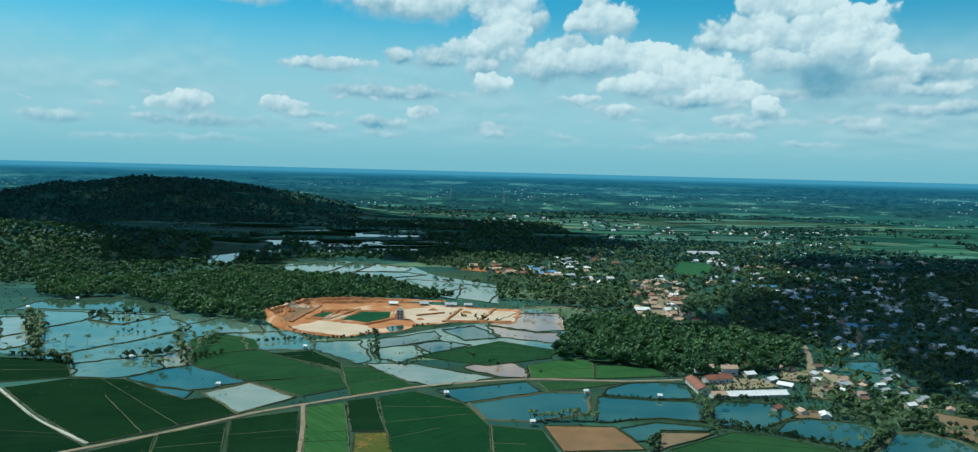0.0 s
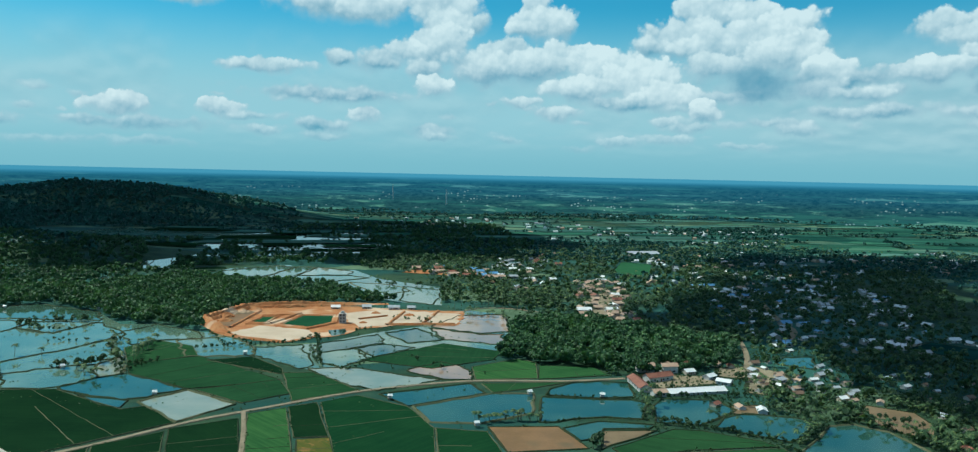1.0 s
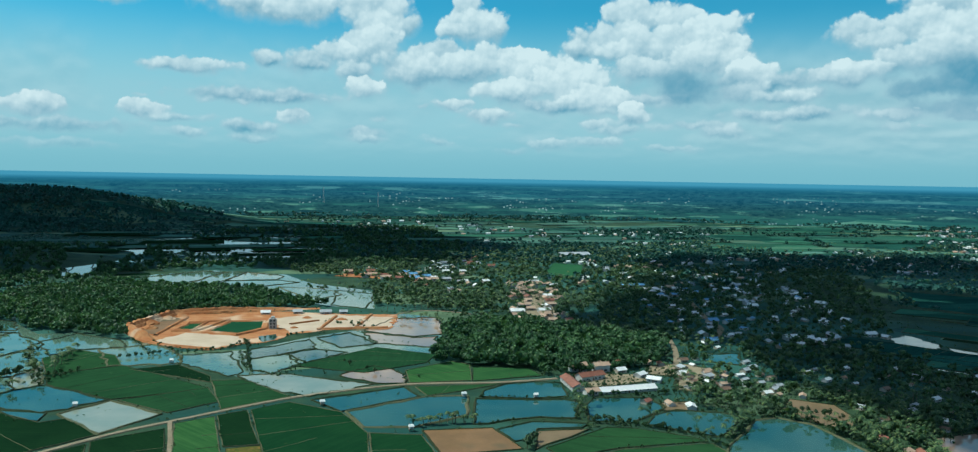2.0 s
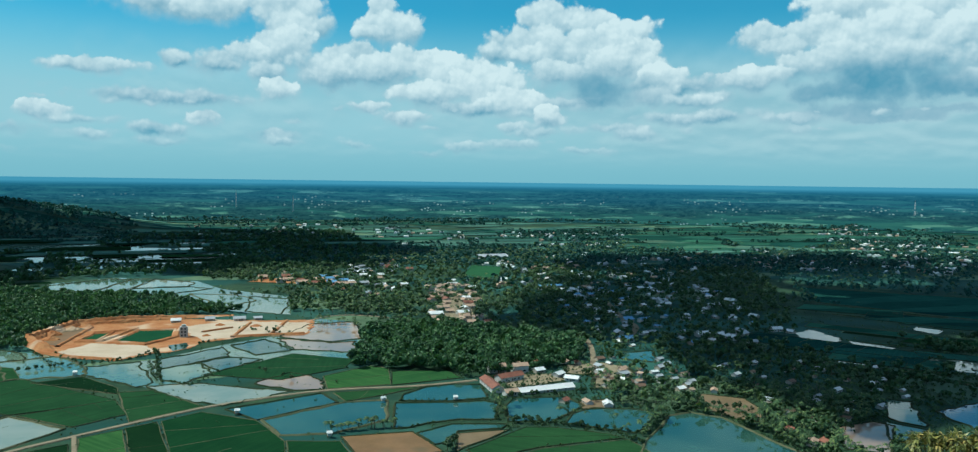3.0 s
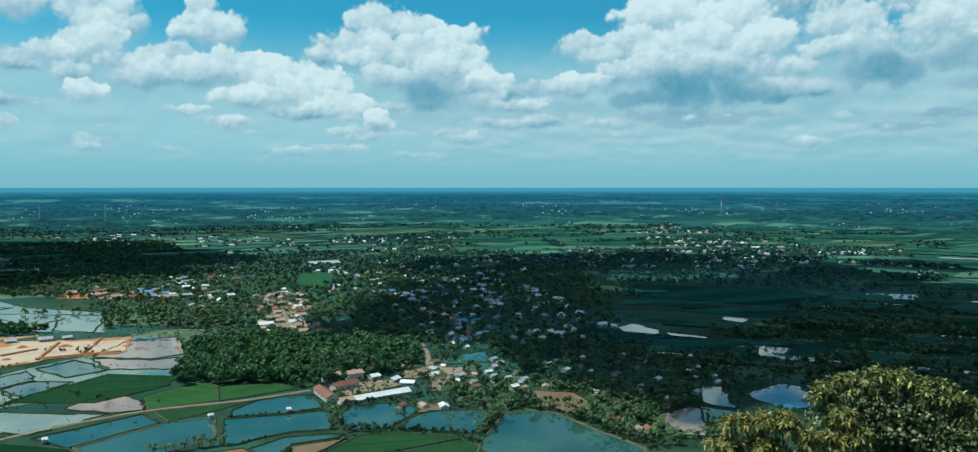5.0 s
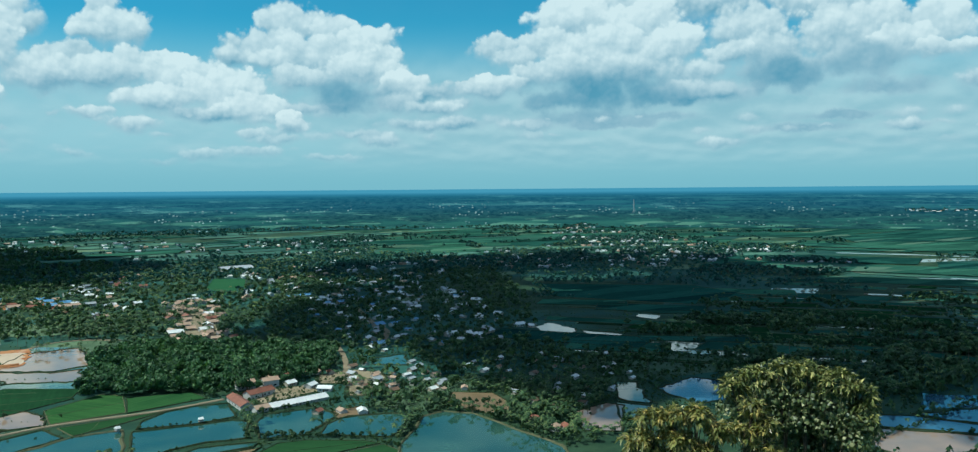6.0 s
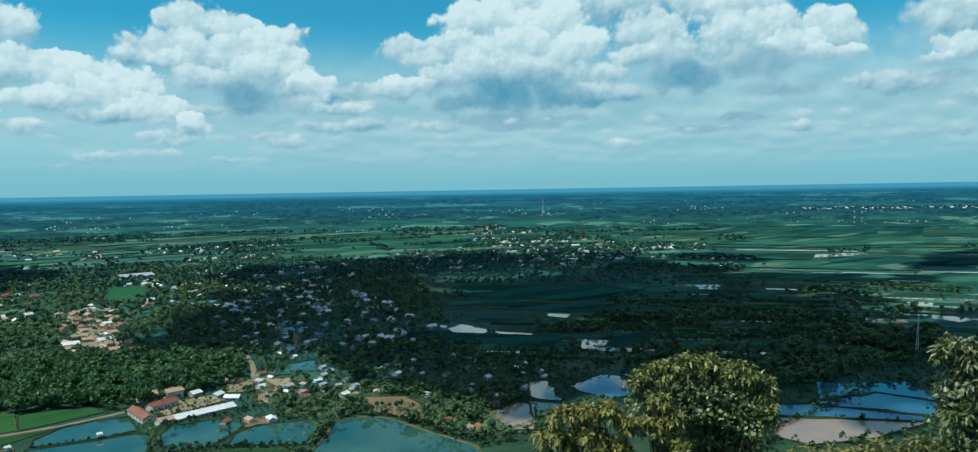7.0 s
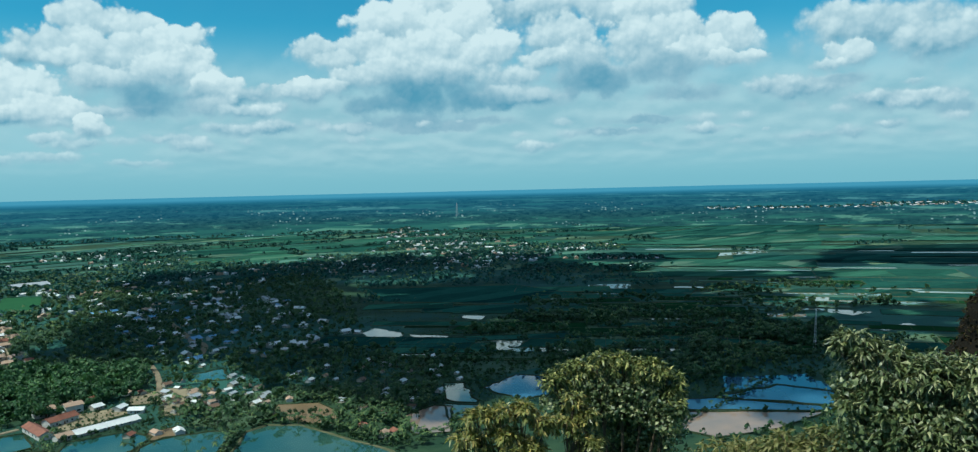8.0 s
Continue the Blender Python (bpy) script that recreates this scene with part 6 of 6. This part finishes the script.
tree_row(TREE_KINDS, [2, 3, 4], (206, 478), (236, 478), (285, 425), (310, 385), step=4, scale=(0.5, 0.8))
tree_row(PALM_KINDS, [1, 0], (176, 1026), (202, 932), (236, 837), step=14)
for _x, _y in spread([(3, 1050), (57, 1250), (204, 1542), (338, 1215), (236, 636), (200, 734), (103, 776)], 60, 41):
    stand(PALM_KINDS, int(RNG.integers(2)), float(_x), float(_y), float(RNG.uniform(0.9, 1.2)))
for _x, _y in spread([(230, 572), (351, 756), (459, 675), (508, 500), (394, 462), (312, 394), (267, 377), (202, 504)], 90, 42):
    stand(PALM_KINDS, int(RNG.integers(3)), float(_x), float(_y), float(RNG.uniform(0.55, 0.9)))
for _x, _y in spread([(230, 572), (351, 756), (459, 675), (508, 500), (394, 462), (312, 394), (267, 377), (202, 504)], 110, 43):
    stand(TREE_KINDS, int(RNG.integers(4)), float(_x), float(_y), float(RNG.uniform(0.5, 0.9)))
tree_row(TREE_KINDS, [4], (-165, 692), (-138, 650), (-108, 654), (-93, 688), (-45, 726), step=6, scale=(0.5, 0.9))
tree_row(TREE_KINDS, [2, 4], (-30, 640), (10, 570), (60, 545), step=16, scale=(0.4, 0.7))
tree_row(TREE_KINDS, [2, 3, 0], (620, 330), (560, 400), (500, 450), step=9)
tree_row(PALM_KINDS, [0, 1], (640, 350), (585, 420), (520, 480), step=14)
tree_row(TREE_KINDS, [4, 2], (440, 330), (400, 360), (350, 380), step=6)
tree_row(TREE_KINDS, [2, 3], (142, 545), (146, 520), (196, 520), step=9, scale=(0.4, 0.7))
tree_row(PALM_KINDS, [0, 1, 2], (200, 506), (222, 490), (236, 482), step=3.5, scale=(0.5, 0.8))
tree_row(TREE_KINDS, [4], (173, 478), (166, 462), (158, 446), step=4, scale=(0.3, 0.6))


# ---- clouds that stand over the plain and throw the dark shadows ----
CLOUD = material("cloud_vapour", (0.8, 0.8, 0.8), (0.85, 0.85, 0.85), 1.0, 0.01, 0.05, 0.2, 0.0)


def overhead_cloud(x, y, rx, ry, turn, seed, high=1250.0, count=60):
    """A flat-based cumulus whose shadow falls round (x, y)."""
    off = sun_way * (high / sun_way.z)
    rng = random.Random(seed)
    ob = None
    bm = bmesh.new()
    c, s = math.cos(radians(turn)), math.sin(radians(turn))
    for i in range(count):
        a, q = rng.uniform(0, 6.283), math.sqrt(rng.random())
        u, v = math.cos(a) * q * rx, math.sin(a) * q * ry
        r = min(rx, ry) * rng.uniform(0.26, 0.42) * (1.15 - 0.5 * q)
        m = Matrix.Translation((u * c - v * s, u * s + v * c, r * 0.35)) @ Matrix.Diagonal((r, r, r * 0.6, 1))
        bmesh.ops.create_icosphere(bm, subdivisions=2, radius=1.0, matrix=m)
    for v in bm.verts:
        v.co += Vector(noise.noise_vector(v.co * 0.014)) * 24
    me = bpy.data.meshes.new("cloud")
    bm.to_mesh(me)
    bm.free()
    me.materials.append(CLOUD)
    me.polygons.foreach_set("use_smooth", [True] * len(me.polygons))
    ob = new("cloud", me)
    ob.location = (x + off.x, y + off.y, high)
    tagged(ob, "white flat-based cumulus cloud drifting over the plain", "cloud", "clouds over the plain", "structure")


overhead_cloud(-450, 1800, 560, 520, 20, 1)
overhead_cloud(-1150, 2050, 560, 560, 0, 2)
overhead_cloud(-430, 1190, 130, 95, 25, 15, count=40)
overhead_cloud(-60, 1690, 290, 430, 0, 3)
overhead_cloud(600, 640, 330, 200, 50, 4)
overhead_cloud(880, 1130, 430, 250, 160, 5)
overhead_cloud(560, 380, 200, 120, -35, 6)
overhead_cloud(416, 785, 200, 195, 50, 7)
overhead_cloud(360, 590, 90, 70, 40, 9, count=24)
overhead_cloud(378, 455, 88, 100, 0, 11, count=40)
overhead_cloud(515, 275, 150, 70, -30, 12, count=50)
overhead_cloud(820, 305, 170, 85, 15, 13, count=40)
overhead_cloud(444, 966, 120, 120, 0, 14, count=50)
overhead_cloud(1610, 570, 270, 170, -10, 16, count=60)
overhead_cloud(1060, 660, 190, 95, -35, 17, count=50)
overhead_cloud(850, 660, 260, 180, 35, 8)
overhead_cloud(740, 460, 190, 100, 30, 10, count=40)


# ---- trees on the knoll close to the camera ----
def leafy_tree(name, label, base, height, lobes, leaves, leaf, mat, seed, single=0, heart=0):
    """A tree with long hanging leaves: trunk, limbs, single leaves and the joined rest of the crown."""
    rng = np.random.default_rng(seed)
    ob = new(name)
    ob.location = base
    bm = bmesh.new()
    lob = np.array(lobes, float)
    fork = Vector((0, 0, height * 0.45))
    tube(bm, (0, 0, -1), fork, 0.2, 0.13, 8)
    part("trunk", bm, BARK, ob)
    for l in lob:
        bm = bmesh.new()
        end = Vector(l[:3])
        mid = fork.lerp(end, 0.5) + Vector((0, 0, -0.2))
        tube(bm, fork, mid, 0.09, 0.06, 6)
        tube(bm, mid, end, 0.06, 0.02, 6)
        for i in range(7):
            d = Vector(rng.normal(size=3)).normalized()
            tube(bm, mid.lerp(end, 0.3 + 0.7 * i / 7), end + Vector((d.x * l[3], d.y * l[4], abs(d.z) * l[5])) * 0.85, 0.02, 0.006, 4)
        part("limb", bm, BARK, ob)
    # leaves hang in whorls at the twig ends
    w = lob[:, 3] * lob[:, 5]
    whorls = leaves // 9
    pick = rng.choice(len(lob), whorls, p=w / w.sum())
    d = rng.normal(size=(whorls, 3))
    d[:, 2] += 0.35
    d /= np.linalg.norm(d, axis=1, keepdims=True)
    # whorls crowd on a few branch ends, with dark gaps between
    ends = rng.normal(size=(len(lob), 11, 3))
    ends[:, :, 2] += 0.35
    ends /= np.linalg.norm(ends, axis=2, keepdims=True)
    d = ends[pick, rng.integers(0, 11, whorls)] + d * 0.55
    d /= np.linalg.norm(d, axis=1, keepdims=True)
    tip = lob[pick, :3] + d * lob[pick, 3:6] * rng.uniform(0.3, 1.0, (whorls, 1)) ** 0.6 * 1.1
    of = np.repeat(np.arange(whorls), 9)
    leaves = len(of)
    order = rng.permutation(leaves)
    of = of[order]
    around = rng.normal(size=(leaves, 3)) * [1, 1, 0.5]
    around /= np.linalg.norm(around, axis=1, keepdims=True)
    c = tip[of] + around * leaf * 0.12
    axis = around * 0.8 + d[of] * 0.45 + [0, 0, -0.3] + rng.normal(scale=0.3, size=(leaves, 3))
    axis /= np.linalg.norm(axis, axis=1, keepdims=True)
    side = np.cross(axis, [0.0, 0.0, 1.0] + rng.normal(scale=0.35, size=(leaves, 3)))
    side /= np.linalg.norm(side, axis=1, keepdims=True)
    up = np.cross(side, axis)
    L = leaf * rng.uniform(0.65, 1.25, (leaves, 1))
    W = L * 0.14
    p = [c, c + axis * L * 0.4 + side * W + up * W * 0.5, c + axis * L * 0.45 - up * W * 0.2, c + axis * L * 0.4 - side * W + up * W * 0.5,
         c + axis * L - [0, 0, 0.22] * L]
    verts = np.stack(p, 1)
    t = np.array([(0, 3, 1), (0, 4, 2), (1, 3, 4), (2, 3, 4)])
    rest = verts[single:].reshape(-1, 3)
    k = np.arange(leaves - single)[:, None, None] * 5
    crown = array_mesh("crown", rest, (t[None] + k).reshape(-1, 3), mat)
    tagged(crown, kind="stuff")
    crown.parent = ob
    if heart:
        # leaves that fill the inside, in a darker colour that paints its shade
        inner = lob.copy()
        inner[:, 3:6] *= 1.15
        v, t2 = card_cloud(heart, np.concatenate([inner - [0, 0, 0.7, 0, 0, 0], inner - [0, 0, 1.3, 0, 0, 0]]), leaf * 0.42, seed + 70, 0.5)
        tagged(array_mesh("inner_foliage", v, t2, NEAR_DARK), "leaves inside the crown, coloured dark for its shade", kind="stuff").parent = ob
    for i in range(single):
        one = array_mesh("leaf", verts[i], t, mat)
        one.parent = ob
    return tagged(ob, label, "tree" if height > 3 else "shrub")


def on_knoll(az, dist):
    x, y = dist * math.sin(radians(az)), dist * math.cos(radians(az))
    return x, y, float(land(x, y))


def view_lobes(base, items):
    """Lobes given by azimuth, elevation, distance and radii, set relative to the foot of the tree."""
    out = []
    for az, el, dist, r, rz in items:
        x, y = dist * math.sin(radians(az)), dist * math.cos(radians(az))
        out.append((x - base[0], y - base[1], EYE + dist * math.tan(radians(el)) - base[2], r, r, rz))
    return out


base = on_knoll(52.0, 26)
leafy_tree("mango_tree", "leafy mango tree with drooping yellow-green leaves", base, EYE - 5.0 - base[2],
           view_lobes(base, [(47.6, -13.1, 25.6, 0.45, 0.3), (48.9, -12.5, 26, 0.55, 0.32), (50.5, -11.9, 26, 0.6, 0.36), (52.3, -12.0, 26, 0.62, 0.36),
                             (53.9, -12.3, 25.8, 0.55, 0.36), (55.2, -13.0, 25.6, 0.5, 0.34), (55.7, -14.4, 25.6, 0.36, 0.5), (51.4, -13.4, 27, 0.9, 0.4),
                             (53.4, -14.6, 27, 0.8, 0.55), (51.4, -15.6, 27.4, 0.8, 0.5), (53.8, -16.4, 27.2, 0.75, 0.5), (52.2, -18.2, 27.5, 1.2, 0.5)]),
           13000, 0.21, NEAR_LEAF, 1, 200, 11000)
base = on_knoll(48.6, 23)
leafy_tree("young_mango_tree", "slim young tree with pale yellow-green leaves", base, EYE - 6.4 - base[2],
           view_lobes(base, [(48.9, -14.5, 23, 0.3, 0.3), (49.8, -15.4, 23, 0.32, 0.3), (48.4, -15.9, 23, 0.4, 0.35), (49.6, -17.0, 23, 0.5, 0.4)]), 2600, 0.19, SUN_GOLD_LEAF, 4, 40)
base = on_knoll(44.3, 22)
leafy_tree("young_mango_tree", "bushy young tree with green leaves coloured golden as if sunlit", base, EYE - 7.0 - base[2],
           view_lobes(base, [(42.2, -15.4, 22, 0.36, 0.26), (43.8, -15.1, 22, 0.32, 0.24), (45.4, -15.0, 22, 0.36, 0.26), (46.8, -15.9, 22, 0.3, 0.3),
                             (41.3, -16.8, 22, 0.35, 0.35), (43.6, -16.9, 22, 0.6, 0.4), (45.2, -17.8, 22, 0.7, 0.4)]), 5200, 0.2, SUN_GOLD_LEAF, 2, 60)
base = on_knoll(70.5, 17)
leafy_tree("dark_leafed_tree", "dense tree with long dark green leaves", base, EYE - 5.0 - base[2],
           view_lobes(base, [(67.0, -10.6, 17, 0.45, 0.4), (68.6, -11.6, 17, 0.6, 0.5), (71.0, -12.2, 17, 0.7, 0.5), (73.2, -12.6, 17, 0.7, 0.6),
                             (68.2, -14.4, 17, 0.7, 0.7), (71.0, -15.6, 17, 0.9, 0.8), (74.0, -16.0, 17, 0.9, 0.9), (69.5, -18.0, 17, 0.9, 0.7)]),
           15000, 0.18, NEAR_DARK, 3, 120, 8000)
for _i, (_az, _d, _el) in enumerate(((59.5, 20, -17.0), (61.8, 19, -16.8), (64.2, 18, -16.2), (66.3, 18, -15.8))):
    base = on_knoll(_az, _d)
    leafy_tree("dry_shrub", "dry yellowish shrub on the slope", base, 2.5,
               view_lobes(base, [(_az - 0.7, _el - 0.5, _d, 0.6, 0.35), (_az + 0.8, _el - 0.7, _d, 0.6, 0.35), (_az, _el - 2.0, _d, 0.9, 0.5)]),
               1500, 0.2, DRY_LEAF, 10 + _i)


def bluff():
    """A steep earth shoulder of the knoll with weeds on its crest."""
    x0, y0 = 46 * math.sin(radians(76.5)), 46 * math.cos(radians(76.5))
    foot = float(land(x0, y0)) - 4
    top = EYE + 46 * math.tan(radians(-4.5))
    verts, faces = [], []
    rows, seg = 44, 90
    for i in range(rows + 1):
        t = 1 - (1 - i / rows) ** 2
        r = 8.4 * (1 - t) ** 0.5 + (1 - t) * 2.0 + 0.05
        for k in range(seg):
            a = 2 * math.pi * k / seg
            v = Vector((math.cos(a) * r, math.sin(a) * r, foot + (top - foot) * t))
            w = 1 + 0.26 * noise.noise(v * 0.35) + 0.13 * noise.noise(v * 1.1) + 0.07 * noise.noise(v * 3.1)
            verts.append((x0 + v.x * w, y0 + v.y * w, v.z + 0.5 * noise.noise(v * 0.5)))
            if i:
                b, c = (i - 1) * seg, k
                faces.append((b + c, b + (c + 1) % seg, b + seg + (c + 1) % seg, b + seg + c))
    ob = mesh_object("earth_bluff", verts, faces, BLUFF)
    ob.data.polygons.foreach_set("use_smooth", [True] * len(faces))
    tagged(ob, "steep brown earth bluff, coloured dark for shade, with dry weeds", "bluff", kind="structure")
    rng = np.random.default_rng(5)
    at = [Vector(v) for v in verts[int(len(verts) * 0.55):]]
    p = np.array([at[rng.integers(len(at))] for _ in range(1500)])
    v, t = card_cloud(9, [(0, 0, 0.1, 0.22, 0.22, 0.22)], 0.09, 8)
    allv = (p[:, None, :] + v[None] * rng.uniform(0.6, 1.4, (len(p), 1, 1))).reshape(-1, 3)
    allt = (t[None] + (np.arange(len(p)) * len(v))[:, None, None]).reshape(-1, 3)
    weeds = array_mesh("dry_weeds", allv, allt, BROWN_LEAF)
    tagged(weeds, "dry weeds rooted on the earth bluff", "weeds", kind="stuff")


bluff()


# ---- masts, tower and pond huts ----
STEEL = material("galvanised_steel", (0.45, 0.46, 0.47), (0.6, 0.6, 0.6), 0.5, 1, 5, 0.1, 0.5)
CONCRETE = material("weathered_concrete", (0.36, 0.36, 0.34), (0.48, 0.47, 0.44), 0.9, 0.5, 4)


def mast(x, y, h, w, lean=0.0):
    ob = new("radio_mast")
    ob.matrix_basis = pose(x, y, float(land(x, y)), lean, 0, 20)
    t = w * 0.3
    for sx, sy in ((-1, -1), (1, -1), (1, 1), (-1, 1)):
        bm = bmesh.new()
        tube(bm, (sx * w, sy * w, -0.5), (sx * t, sy * t, h), w * 0.14, w * 0.1, 5)
        part("leg", bm, STEEL, ob)
    n = int(h / (w * 3))
    for i in range(n):
        z0, z1 = h * i / n, h * (i + 1) / n
        a, b = w + (t - w) * i / n, w + (t - w) * (i + 1) / n
        bm = bmesh.new()
        for sx, sy, ex, ey in ((-1, -1, 1, -1), (1, -1, 1, 1), (1, 1, -1, 1), (-1, 1, -1, -1)):
            tube(bm, (sx * a, sy * a, z0), (ex * b, ey * b, z1), w * 0.06, w * 0.06, 4)
        part("bracing", bm, STEEL, ob)
    return tagged(ob, "tall steel lattice radio mast", "mast", "radio masts")


mast(-151, 3216, 62, 2.2)
mast(51, 3058, 58, 2.2)
mast(2160, 2470, 55, 2.2)
mast(651, 309, 33, 0.9, 2.5)


def site_tower():
    ob = new("concrete_tower")
    ob.location = (-78, 747, 0.4)
    bm = bmesh.new()
    box(bm, -3, -3, 0, 3, 3, 8.6)
    part("shaft", bm, CONCRETE, ob)
    for z in (0.6, 3.4, 6.2):
        for sx in (-1.4, 1.4):
            bm = bmesh.new()
            box(bm, sx - 0.7, -3.06, z + 0.4, sx + 0.7, -2.98, z + 1.9)
            part("window", bm, DARK_GLASS, ob)
        bm = bmesh.new()
        box(bm, -3.3, -3.3, z + 2.3, 3.3, 3.3, z + 2.55)
        part("floor_slab", bm, CONCRETE, ob)
    bm = bmesh.new()
    box(bm, -1.6, -1.6, 8.6, 1.6, 1.6, 10.6)
    part("stair_head", bm, WALLS[1], ob)
    tagged(ob, "grey concrete tower at the earth works", "tower")


site_tower()


def pond_hut():
    ob = new("pond_hut")
    for sx, sy in ((-1.1, -1.0), (1.1, -1.0), (1.1, 1.0), (-1.1, 1.0)):
        bm = bmesh.new()
        tube(bm, (sx, sy, -0.5), (sx, sy, 1.1), 0.09, 0.09, 5)
        part("post", bm, BARK, ob)
    bm = bmesh.new()
    box(bm, -1.4, -1.3, 1.0, 1.4, 1.3, 1.15)
    part("deck", bm, DOOR_WOOD, ob)
    bm = bmesh.new()
    box(bm, -1.1, -1.0, 1.15, 1.1, 1.0, 2.7)
    part("wall", bm, WALLS[1], ob)
    bm = bmesh.new()
    v = [bm.verts.new(q) for q in ((-1.6, -1.5, 2.6), (1.6, -1.5, 2.6), (1.6, 1.5, 2.6), (-1.6, 1.5, 2.6), (-1.3, 0, 3.7), (1.3, 0, 3.7))]
    for f in ((0, 1, 5, 4), (2, 3, 4, 5), (1, 2, 5), (3, 0, 4), (3, 2, 1, 0)):
        bm.faces.new([v[i] for i in f])
    part("roof", bm, ROOFS["white"][0], ob)
    return tagged(ob, "small pale watch hut on posts by a pond", "hut", "pond huts")


hut = pond_hut()
hut.matrix_basis = pose(-23, 493, 0.2, 0, 0, 10)
for _x, _y, _t in ((26, 439, 5), (62, 504, 20), (106, 498, 0), (-243, 566, 30), (-162, 500, 15), (-134, 613, 0), (-416, 751, 10), (-398, 806, 0), (-310, 799, 5)):
    copy_thing(hut, pose(_x, _y, 0.2, 0, 0, _t))
